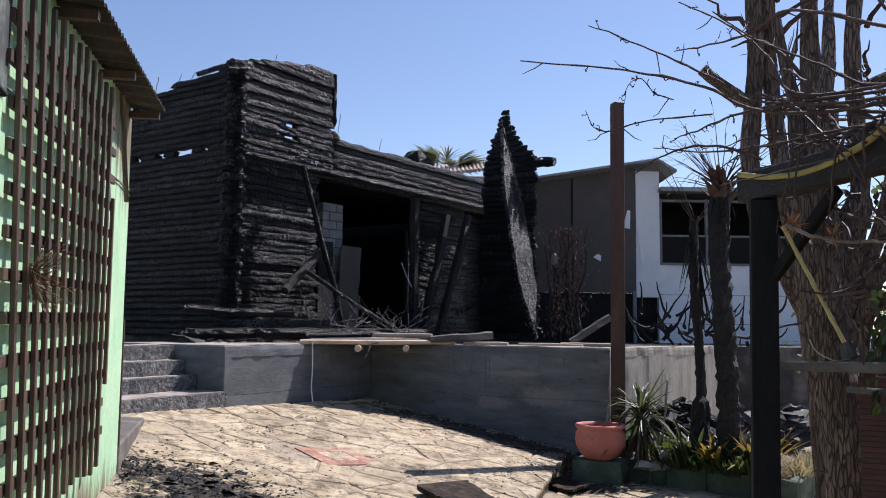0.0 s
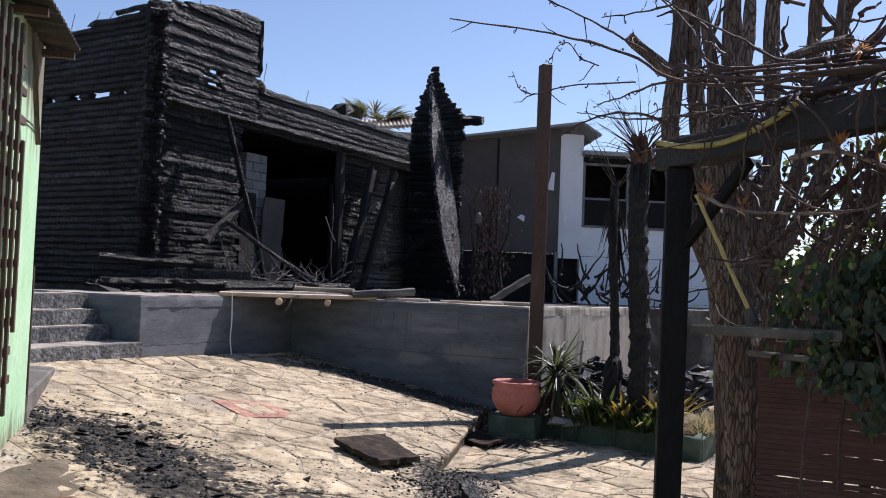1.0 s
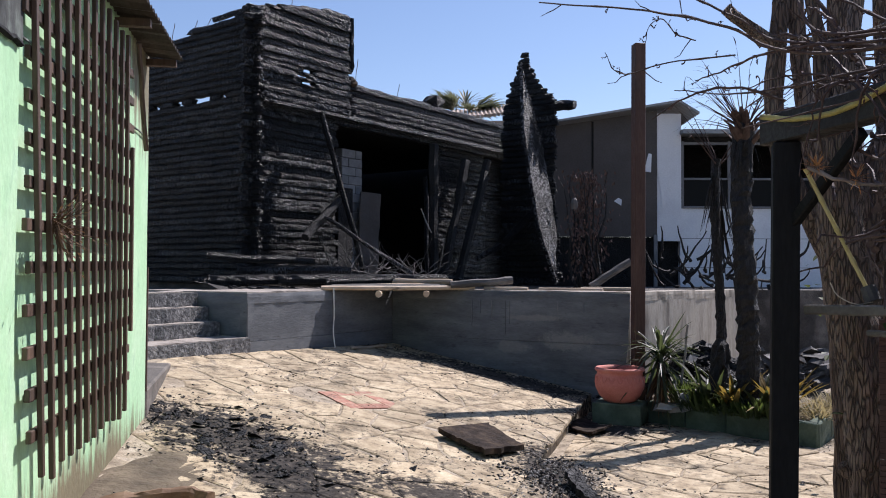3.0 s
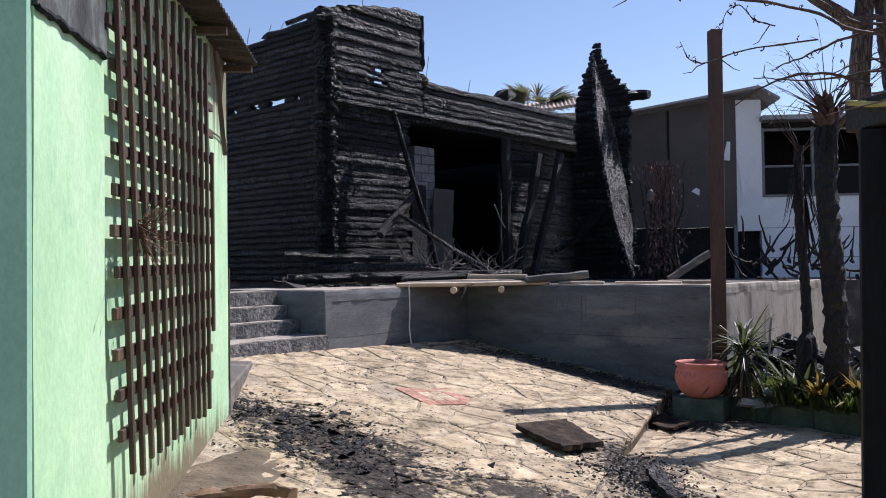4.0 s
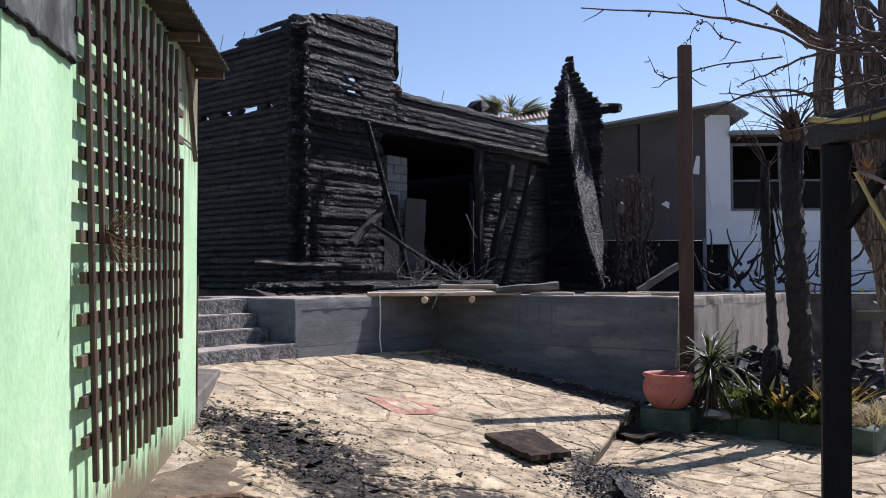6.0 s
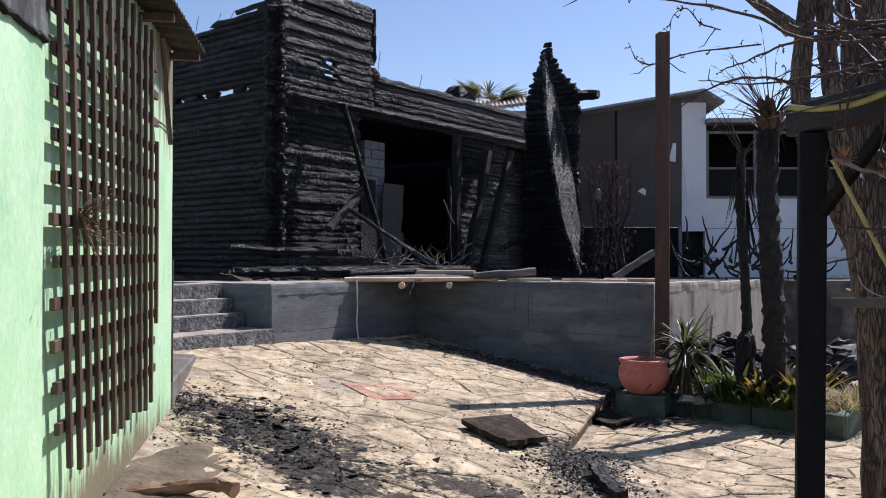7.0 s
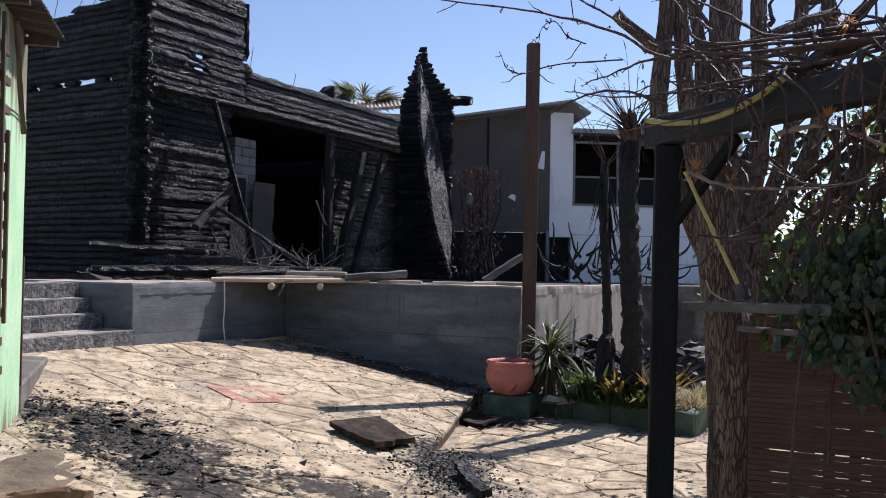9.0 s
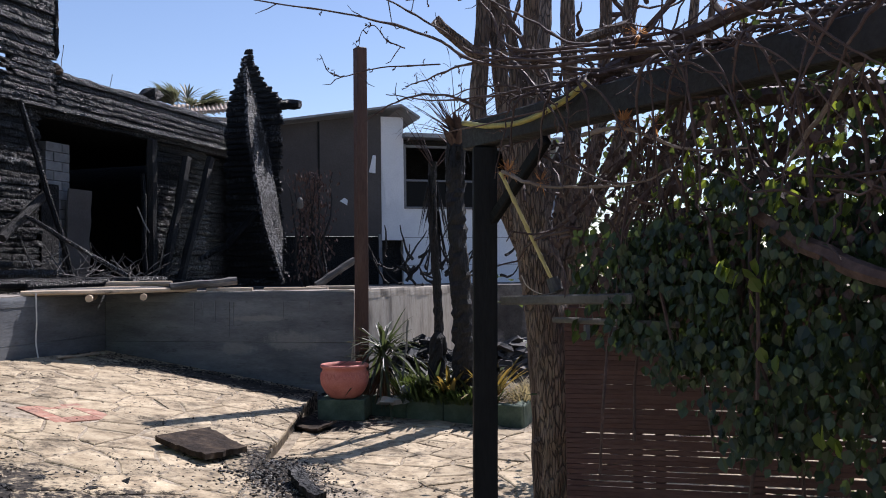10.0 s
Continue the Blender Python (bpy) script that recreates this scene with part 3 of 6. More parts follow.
def scatter(x0, x1, y0, y1, step, jitter, rng):
    pts, j = [], 0
    y = y0
    while y < y1:
        x = x0 + (step * 0.5 if j % 2 else 0)
        while x < x1:
            pts.append((x + rng.uniform(-jitter, jitter), y + rng.uniform(-jitter, jitter)))
            x += step * rng.uniform(0.75, 1.35)
        y += step * 0.86
        j += 1
    return pts


def stone_mesh(poly, zf, rng, material, thick=0.035):
    """A flat stone with a chipped rim, its place at the middle of the polygon."""
    cx, cy = sum(p[0] for p in poly) / len(poly), sum(p[1] for p in poly) / len(poly)
    lift, tx, ty = rng.uniform(-0.002, 0.005), rng.uniform(-0.012, 0.012), rng.uniform(-0.012, 0.012)
    ring = []
    for i in range(len(poly)):
        a, b = poly[i], poly[(i + 1) % len(poly)]
        ring.append(a)
        for s in ((0.33, 0.67) if math.hypot(b[0] - a[0], b[1] - a[1]) > 0.14 else ()):
            q = (a[0] + (b[0] - a[0]) * s, a[1] + (b[1] - a[1]) * s)
            k = rng.uniform(0.9, 1.0)
            ring.append((cx + (q[0] - cx) * k, cy + (q[1] - cy) * k))
    b = bmesh.new()
    z0 = zf(cx, cy)

    def put(x, y, dz):
        return b.verts.new((x - cx, y - cy, zf(x, y) - z0 + lift + (x - cx) * tx + (y - cy) * ty + dz))
    lo = [put(x, y, -thick) for x, y in ring]
    mid = [put(x, y, -0.008) for x, y in ring]
    hi = [put(cx + (x - cx) * 0.93, cy + (y - cy) * 0.93, 0.0) for x, y in ring]
    n = len(ring)
    for i in range(n):
        b.faces.new((lo[i], lo[(i + 1) % n], mid[(i + 1) % n], mid[i]))
        b.faces.new((mid[i], mid[(i + 1) % n], hi[(i + 1) % n], hi[i]))
    b.faces.new(hi)
    return finish(b, "stone", material), (cx, cy, z0)


def lay_stones():
    rng = random.Random(5)
    wall_n = [(A, V), (C, -U)]
    seeds = scatter(-3.6, 2.4, 4.2, 14.2, 0.52, 0.25, rng)
    for poly in voronoi_cells(seeds, 0.9):
        for p, n in wall_n:
            poly = clip(poly, p.x, p.y, n.x, n.y) if len(poly) > 2 else poly
        if len(poly) > 2:
            poly = clip(poly, EDGE0.x, EDGE0.y, -EDGE_N.x, -EDGE_N.y)
        poly = shrink(poly, 0.009) if len(poly) > 2 else poly
        if len(poly) < 3:
            continue
        cx, cy = sum(p[0] for p in poly) / len(poly), sum(p[1] for p in poly) / len(poly)
        if cx < -2.55 - (cy - 7.1) * 0.28 + 0.12 or (cy < 7.2 and cx < -2.5 + (7.1 - cy) * 0.17):
            continue
        if abs((cx + 0.95) * 0.76 + (cy - 9.24) * 0.65) < 0.44 and abs((cx + 0.95) * -0.62 + (cy - 9.24) * 0.78) < 0.44:
            continue
        me, at = stone_mesh(poly, patio_z, rng, M_STONE)
        part("stone", me, None, patio, m=Matrix.Translation(at))
    seeds = scatter(-0.2, 6.2, 3.6, 12.0, 0.45, 0.22, rng)
    for poly in voronoi_cells(seeds, 0.9):
        if len(poly) > 2:
            poly = clip(poly, EDGE0.x + EDGE_N.x * 0.02, EDGE0.y + EDGE_N.y * 0.02, EDGE_N.x, EDGE_N.y)
        poly = shrink(poly, 0.009) if len(poly) > 2 else poly
        if len(poly) < 3:
            continue
        cx, cy = sum(p[0] for p in poly) / len(poly), sum(p[1] for p in poly) / len(poly)
        if (cx - 2.48) * 0.67 + (cy - 11.1) * 0.74 > -0.05 and cx < 4.4:
            continue
        if 0.75 < cx < 1.35 and 6.6 < cy < 7.9:
            continue
        me, at = stone_mesh(poly, low_z, rng, M_STONE)
        part("stone", me, None, ground, m=Matrix.Translation(at))


# ---------------------------------------------------------------- terrace
terrace = thing("terrace", pose(0, 0, 0), "grey board-marked concrete terrace with a worn rough lip", "terrace", kind="structure")
bm = bmesh.new()
W, W_OUT = Vector((0.616, 0.788, 0)), Vector((0.788, -0.616, 0))     # the wall beyond the brown post
FAR = D + W * 5.3 - W_OUT * 0.15
core = [A + U * 0.1 - V * 0.1, C + U * 0.1 - V * 0.1, D - W_OUT * 0.15 - V * 0.02, FAR, Vector((12, 16, 0)), Vector((12, 30, 0)), Vector((-14, 30, 0)), A - V * 8 + U * 0.1]
prism(bm, [tuple(p.xy) for p in core], -0.9, Z_TERRACE - 0.02)
part("fill", bm, M_ASH, terrace, "packed ash and earth on top of the terrace")


def concrete_face(start, run, length, z0, z1, courses, seed, material, lip=True):
    """A board-marked wall face from start along run; its outside is to the right of run."""
    ang = math.degrees(math.atan2(run.y, run.x))
    m = Matrix.Translation((start.x, start.y, 0)) @ pose(0, 0, 0, 0, 0, ang)
    rng = random.Random(seed)
    top = z1 - (0.13 if lip else 0)
    for i in range(courses):
        a, b = z0 + (top - z0) * i / courses, z0 + (top - z0) * (i + 1) / courses
        bm = slab_grid(0, length, a + 0.006, b, max(4, int(length * 5)), 3, 0.12, 0.010, seed + i)
        for v in bm.verts:
            v.co.y += rng.uniform(-0.001, 0.001) + (i % 2) * 0.006
        part("board_course", bm, material, terrace, m=m)
    bm = boxed(0.01, length - 0.01, 0.03, 0.13, z0, z1 - 0.03)
    part("joint_backing", bm, material, terrace, m=m)
    if lip:
        bm = slab_grid(0, length, top, z1, max(6, int(length * 8)), 3, 0.3, 0.010, seed + 31, 7.0)
        for v in bm.verts:
            v.co.y += 0.004 if v.co.z > z1 - 0.02 else -0.002
            if v.co.z > z1 - 0.01:
                v.co.z += 0.012 * noise.noise((v.co.x * 3, seed, 0))
        part("lip", bm, material, terrace, "chipped concrete edge", m=m)


concrete_face(A, U, 3.36, 0.2, Z_TERRACE, 2, 3, M_CONC)
concrete_face(C, V, 3.98, -0.6, Z_TERRACE, 3, 9, M_CONC)
concrete_face(D, W, 2.35, -0.6, Z_TERRACE + 0.02, 1, 15, M_WHITEWALL)
concrete_face(D + W * 2.37 - W_OUT * 0.06, W, 3.0, -0.6, Z_TERRACE, 1, 19, M_WHITEWALL)
rng = random.Random(61)
for k, (s0, z1, ln) in enumerate(((1.48, 1.2, 0.42), (1.62, 1.2, 0.2), (1.82, 1.2, 0.3), (2.05, 1.19, 0.5), (2.12, 1.19, 0.34), (2.9, 1.2, 0.25), (3.3, 1.2, 0.15))):
    bm = boxed(-0.005, 0.005, -0.012, 0.02, z1 - ln, z1)
    for v in bm.verts:
        v.co.x *= 0.5 if v.co.z < z1 - ln / 2 else 1.2
    p = C + V * s0
    part("lime_drip", bm, M_DRIP, terrace, m=pose(p.x, p.y, 0, 0, 0, -30))
# the side of the platform beside the steps, and the slab on it
concrete_face(A - V * 2.4, V, 2.4, 0.2, Z_TERRACE, 2, 23, M_CONC)
bm = slab_grid(0, 3.3, 0, 2.05, 16, 10, 0.05, 0.012, 4.0)
part("slab_top", bm, M_CONC_LITTOP, terrace, "dusty concrete slab, coloured paler as a sunlit top", m=STEPS @ pose(0.02, 0.03, Z_TERRACE + 0.02, -90, 0, 0))
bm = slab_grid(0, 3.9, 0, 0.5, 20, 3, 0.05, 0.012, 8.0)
part("slab_top", bm, M_CONC_LITTOP, terrace, m=Matrix.Translation((C.x, C.y, Z_TERRACE + 0.022)) @ pose(0, 0, 0, 0, 0, -30) @ pose(0, 0.03, 0, -90, 0, 0))

# steps, climbing away from the patio beside the platform
stairs = thing("steps", STEPS, "four rough grey concrete steps up to the terrace", "steps", kind="structure")
for i in range(4):
    z1 = 0.76 + 0.19 * i
    bm = slab_grid(-3.2, -0.03 + (0.05 if i == 0 else 0), 0.1, z1, 24, 4, 1.6, 0.03, 40 + i, 5.0)
    for v in bm.verts:
        if v.co.z > z1 - 0.01:
            v.co.z += 0.01 * noise.noise((v.co.x * 4, v.co.y * 3, i))
    fronts = (-0.04, 0.46, 0.66, 0.88, 1.3)
    part("step", bm, M_STEP, stairs, m=pose(0, fronts[i], 0))
    # thin slab whose paler colour carries the sun on the tread
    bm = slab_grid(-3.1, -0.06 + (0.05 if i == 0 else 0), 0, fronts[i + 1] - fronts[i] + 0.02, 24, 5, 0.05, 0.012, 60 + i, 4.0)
    part("tread", bm, M_CONC_LITTOP, stairs, "step tread, coloured paler as a sunlit top", m=pose(0, fronts[i] + 0.02, z1 + 0.012, -90, 0, 0))
kerb = boxed(-0.16, 0.12, 0, 2.2, 0.1, 0.61, 0.02)
wobble(kerb, 0.012, 6)
ob = part("kerb", kerb, M_STONE_SOOT, None, m=pose(-2.68, 7.2, 0, 0, 0, 13))
tagged(ob, "low rough concrete kerb between shed and steps", "kerb", kind="structure")

# ash and earth banked against the cabin
bm = bmesh.new()
rows = []
for j in range(9):
    rows.append([bm.verts.new((-1.3 + 0.2 * i, -1.15 + 0.155 * j, Z_TERRACE - 0.03 + 0.17 * smooth01(j / 6) + 0.05 * noise.noise((i * 0.6, j * 0.7, 1)) * smooth01(j / 2))) for i in range(56)])
for j in range(8):
    for i in range(55):
        bm.faces.new((rows[j][i], rows[j][i + 1], rows[j + 1][i + 1], rows[j + 1][i]))
ob = part("ash_bank", bm, M_ASH, None, m=CABIN)
tagged(ob, "bank of grey ash and charcoal along the burnt wall", "ash", kind="structure")

# ---------------------------------------------------------------- green shed
shed = thing("shed", SHED, "pale green rendered shed with sooty top and corrugated roof", "shed")


def wall_panel(x0, x1, y0, y1, z0, z1, material, name, label=""):
    bm = bmesh.new()
    ny, nz = max(2, int((y1 - y0) / 0.12)), max(2, int((z1 - z0) / 0.15))
    g = [[bm.verts.new((x1 + 0.008 * noise.noise((y0 + (y1 - y0) * i / ny, (z0 + (z1 - z0) * j / nz), 5)), y0 + (y1 - y0) * i / ny, z0 + (z1 - z0) * j / nz)) for i in range(ny + 1)] for j in range(nz + 1)]
    for j in range(nz):
        for i in range(ny):
            bm.faces.new((g[j][i], g[j][i + 1], g[j + 1][i + 1], g[j + 1][i]))
    r = bmesh.ops.extrude_face_region(bm, geom=bm.faces[:])
    for v in r["geom"]:
        if isinstance(v, bmesh.types.BMVert):
            v.co.x = x0
    return part(name, bm, material, shed, label)


wall_panel(-0.25, 0.0, -3.255, 0.12, -0.4, 2.72, M_GREEN, "wall")
wall_panel(-0.25, -0.004, -3.255, 0.12, 2.724, 3.46, M_GREEN, "wall_top", "green render under the eave")
wall_panel(-0.25, 0.035, -4.09, -3.255, -0.4, 2.655, M_GREEN, "pier")
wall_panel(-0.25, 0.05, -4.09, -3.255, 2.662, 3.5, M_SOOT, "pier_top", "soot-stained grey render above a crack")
part("end_wall", boxed(-3.2, 0.03, -4.14, -4.094, -0.4, 2.70), M_GREENSHADE, shed, "end wall in green paint darkened for its shaded side")
part("end_wall_top", boxed(-3.2, 0.045, -4.15, -4.094, 2.705, 3.5), M_SOOTSHADE, shed, "sooty top of the end wall, darkened as the shaded side")
part("far_wall", boxed(-3.2, -0.255, 0.0, 0.1, -0.4, 3.4), M_GREENSHADE, shed)
bm = bmesh.new()
tube(bm, [(0.012, y, 2.735 + 0.02 * noise.noise((y * 4, 0, 0))) for y in [-3.25 + 0.1 * i for i in range(34)]], 0.008, 5)
part("crack", bm, M_SOOT, shed, "dark crack line")
bm = bmesh.new()
tube(bm, [(0.045, -4.08 + 0.05 * i, 2.66 + 0.022 * noise.noise((i * 0.9, 3, 0)) + 0.012 * noise.noise((i * 2.3, 5, 0))) for i in range(17)], 0.016, 6, 0.5)
part("crack", bm, M_BLACKPOST, shed, "ragged black crack in the render")
# corrugated roof sheet, over the wall by a hand's width
bm = bmesh.new()
n = 150
top, bot = [], []
for i in range(n + 1):
    y = -4.4 + (0.06 + 4.4) * i / n
    w = 0.021 * math.sin(2 * math.pi * y / 0.1)
    top.append([bm.verts.new((x, y, 3.43 + w - 0.10 * (x - 0.28) + 0.004)) for x in (0.28, -1.0, -3.4)])
    bot.append([bm.verts.new((x, y, 3.43 + w - 0.10 * (x - 0.28))) for x in (0.28, -1.0, -3.4)])
for i in range(n):
    for k in range(2):
        bm.faces.new((top[i][k], top[i + 1][k], top[i + 1][k + 1], top[i][k + 1]))
        bm.faces.new((bot[i][k], bot[i][k + 1], bot[i + 1][k + 1], bot[i + 1][k]))
    bm.faces.new((top[i][0], bot[i][0], bot[i + 1][0], top[i + 1][0]))
part("roof_sheet", bm, M_SHEET, shed, "rusty corrugated metal sheet")
for y in (-3.6, -2.4, -1.2, -0.02):
    part("roof_batten", boxed(-0.2, 0.24, y, y + 0.06, 3.35, 3.405), M_SLAT, shed)

# trellis on the shed's wall
trellis = thing("trellis", SHED @ pose(0, 0, 0), "dark brown wooden slat trellis on the green wall", "trellis")
rng = random.Random(2)
for i in range(13):
    y = -3.115 + 2.175 * i / 12
    lean = 0.085 * (1 - i / 12) + 0.015
    zb = 0.585 + 0.004 * i + rng.uniform(-0.03, 0.03)
    if i == 12:
        zb = 1.18
    zt = 3.30 + rng.uniform(-0.03, 0.03) if i < 12 else 2.52
    bm = boxed(0.070, 0.095, -0.02, 0.02, zb, zt, 0.003)
    for v in bm.verts:
        v.co.y += y - lean * (v.co.z - 1.9) + 0.006 * noise.noise((v.co.z * 2, i, 0))
    part("upright_slat", bm, M_SLAT, trellis)
for j in range(12):
    z = 0.835 + 0.2025 * j
    y1 = -0.85
    bm = boxed(0.040, 0.067, -3.20 + rng.uniform(-0.03, 0.03), y1 + rng.uniform(-0.05, 0.04), z - 0.03, z + 0.03, 0.003)
    for v in bm.verts:
        v.co.z += (v.co.y + 2.15) * 0.012
        v.co.y += 0.07 * (1.9 - z) * (0.5 - (v.co.y + 2.15) / 2.2)
    part("cross_slat", bm, M_SLAT, trellis)
bm = bmesh.new()
tube(bm, bent((0.11, -0.93, 3.3), (0.09, -0.46, 2.57), 6, 0, 0.03, 4), 0.02, 6, 0.2)
part("loose_slat", bm, M_SLAT, trellis)
for y in (-3.0, -2.0, -1.0):
    for z in (1.0, 2.95):
        part("spacer", boxed(0.003, 0.039, y - 0.02, y + 0.02, z - 0.02, z + 0.02), M_SLAT, trellis)
bm = bmesh.new()
tube(bm, [(-0.005, 0.16, 0.3), (-0.005, 0.16, 1.0), (-0.005, 0.16, 1.65)], 0.016, 8)
ob = part("pipe", bm, M_POST, None, m=SHED)
tagged(ob, "thin rusty pipe beside the shed corner", "pipe")
# dried weed caught in the trellis
bm = bmesh.new()
rng = random.Random(8)
for i in range(60):
    a = Vector((0.12, -2.98 + rng.uniform(-0.05, 0.05), 1.85 + rng.uniform(-0.03, 0.05)))
    d = Vector((rng.uniform(0, 0.7), rng.uniform(-0.6, 1.3), rng.uniform(-0.9, 0.8))).normalized() * rng.uniform(0.08, 0.3)
    tube(bm, bent(a, a + d, 3, 0.02, 0.02, i), [0.003, 0.0025, 0.002, 0.001], 3)
    leaf(bm, a + d, d, (0, 0, 1), 0.03, 0.014)
ob = part("dried_weed", bm, M_DEADLEAF, None, m=SHED)
tagged(ob, "tuft of dried weed caught in the trellis slats", "weed")

# ---------------------------------------------------------------- burnt cabin
cabin = thing("cabin", CABIN, "burnt-out log cabin with charred black walls and no roof", "cabin")
LOG = 0.112
rng = random.Random(11)


def front_log(a0, a1, z, b=0.0, ragged=(0.02, 0.04), d=0.15, name="log", h=LOG):
    part(name, log_mesh(a1 - a0, h * 1.1, d, rng.random() * 50, ragged), M_CHAR, cabin, m=pose(a0, b + 0.075 + rng.uniform(-0.018, 0.018), z))


def side_log(b0, b1, z, a=0.0, ragged=(0.03, 0.02)):
    part("log", log_mesh(b1 - b0, LOG * 1.1, 0.15, rng.random() * 50, ragged), M_CHAR, cabin, m=pose(a + 0.075, b0, z, 0, 0, 90))


z = 1.42
i = 0
while z < 5.92:
    out = -0.14 + rng.uniform(-0.05, 0.03)
    if z < 4.30:                                     # ground floor, up to the door
        front_log(out, 2.07 + rng.uniform(-0.07, 0.06), z, ragged=(0.03, 0.1))
    elif z < 4.46:                                   # lintel course
        front_log(out, 8.5, z, ragged=(0.03, 0.1), d=0.17)
    else:
        end = 2.42 + rng.uniform(-0.06, 0.05)
        if 4.84 < z < 5.18:                          # burnt-through slits in the upper wall
            m0, m1 = (1.12, 1.5) if i % 2 else (0.98, 1.42)
            front_log(out, m0 + 0.05, z, ragged=(0.03, 0.14)); front_log(m1 - 0.05, end, z, ragged=(0.14, 0.05))
            front_log(m0, m1, z - 0.01, ragged=(0.0, 0.0), h=0.055)
        elif 4.72 < z < 4.84:
            front_log(out, 0.24, z, ragged=(0.03, 0.12)); front_log(0.34, end, z, ragged=(0.12, 0.05))
            front_log(0.2, 0.4, z - 0.01, ragged=(0.0, 0.0), h=0.07)
        else:
            front_log(out, end, z)
    if z < 5.86:
        sb = -0.13 + rng.uniform(-0.04, 0.04)
        if 4.49 < z < 4.602:                         # holes burnt through one course of the side wall
            for b0, b1 in ((sb, 0.72), (0.84, 1.12), (1.58, 1.87), (2.07, 2.56), (2.72, 6.0)):
                side_log(b0, b1, z, ragged=(0.14, 0.14))
            for b0, b1 in ((0.6, 0.95), (1.0, 1.36), (1.8, 2.2), (2.5, 2.8)):
                part("log", log_mesh(b1 - b0, 0.03, 0.13, b0 * 7, (0.05, 0.05)), M_CHAR, cabin, m=pose(0.08, b0, z - 0.012, 0, 0, 90))
        elif z > 5.74:
            side_log(sb, 1.7, z, ragged=(0.03, 0.3))
        else:
            side_log(sb, 6.0, z)
    z += LOG
    i += 1
for z, a0, a1 in ((6.01, 0.2, 2.44), (6.12, 0.62, 2.46), (6.23, 1.12, 2.45), (6.33, 1.7, 2.42)):
    front_log(a0, a1, z - 0.01, ragged=(0.06, 0.06))
    front_log(a0 - 0.28, a0 + 0.05, z - 0.02, ragged=(0.05, 0.02), h=0.065)
# burnt band over the doorway, its top edge eaten away
for k in range(6):
    z = 4.5 + LOG * k
    front_log(2.45, 8.45 - 0.06 * k + rng.uniform(-0.2, 0.1), z, 0.03, (0.05, 0.3))
for a0, a1 in ((2.5, 2.95), (3.2, 3.5), (4.2, 5.0), (5.3, 5.5), (6.1, 6.7), (7.3, 7.7)):
    front_log(a0, a1, 5.14 + rng.uniform(-0.04, 0.0), 0.05, (0.2, 0.25), h=0.07)
front_log(0.1, 8.5, 4.40, -0.06, (0.05, 0.2), 0.12, "ledge_beam", 0.11)
bm = slab_grid(0.05, 8.45, 0, 0.12, 110, 3, 0.035, 0.012, 3.0)
for v in bm.verts:
    if v.co.z > 0.09:
        v.co.z += 0.03 * noise.noise((v.co.x * 3.1, 0, 7)) + 0.03 * noise.noise((v.co.x * 9, 0, 2))
part("eave_board", bm, M_CHAR, cabin, "charred eave boards", m=pose(0, 0.0, 4.45, 90, 0, 0))
# wall beyond the doorway and its slanting braces
z = 1.35
while z < 4.3:
    front_log(5.15 + rng.uniform(-0.1, 0.1), 7.1 + rng.uniform(-0.12, 0.12), z, 0.05, (0.15, 0.15))
    front_log(7.2, 8.5 + rng.uniform(-0.1, 0.1), z, 0.35, (0.15, 0.15))
    z += LOG
for a0, z0, a1, z1, r in ((5.2, 1.45, 6.05, 4.1, 0.10), (5.8, 1.45, 6.95, 4.2, 0.10), (4.85, 1.45, 4.88, 4.3, 0.11)):
    bm = bmesh.new()
    tube(bm, bent((a0, -0.12, z0), (a1, -0.12, z1), 10, 0, 0.04, a0), r, 6, 0.4)
    part("brace", bm, M_BURNTPALM, cabin)
# inside: burnt floor above, back wall
part("upper_floor", boxed(0.15, 8.4, 0.17, 6.0, 4.34, 4.43), M_CHAR2, cabin, "charred upper floor boards")
part("back_wall", boxed(0.0, 8.7, 6.0, 6.15, 1.3, 4.43), M_CHAR2, cabin)
part("end_wall", boxed(8.52, 8.67, 0.2, 5.98, 1.3, 4.43), M_CHAR2, cabin)
part("floor", boxed(0.15, 8.5, 0.16, 5.98, 1.2, 1.42), M_ASH, cabin, "ash-covered floor")
# board added only to keep the foot of the block wall dark
bm = boxed(2.3, 2.72, 0.2, 0.28, 1.40, 3.22, 0.01)
wobble(bm, 0.03, 4)
part("door_jamb", bm, M_CHAR2, cabin, "added dark board in front of the lower blocks")
# torn strip at the upper wall's end
bm = bmesh.new()
tube(bm, bent((2.47, 0.05, 5.40), (2.46, 0.05, 6.42), 10, 0, 0.03, 2), [0.025, 0.045, 0.05, 0.045, 0.055, 0.05, 0.045, 0.05, 0.055, 0.05, 0.04], 6, 0.5)
part("corner_strip", bm, M_CHAR2, cabin)
bm = bmesh.new()
tube(bm, bent((2.52, 0.1, 5.12), (2.52, 0.1, 5.32), 4, 0, 0.02, 2), [0.07, 0.11, 0.12, 0.1, 0.05], 8, 0.4)
part("burnt_lump", bm, M_SCORCH, cabin, "brown burnt lump at the wall's end")
bm = bmesh.new()
tube(bm, bent((0.08, 0.27, 6.02), (0.08, 1.1, 5.99), 7, 0, 0.03, 1), 0.05, 7, 0.4)
part("rafter_stub", bm, M_CHAR, cabin)
part("rafter_block", log_mesh(0.2, 0.1, 0.12, 3.0, (0.05, 0.05)), M_CHAR, cabin, m=pose(0.08, 0.32, 5.89, 0, 0, 90))
# chimney stub
bm = bmesh.new()
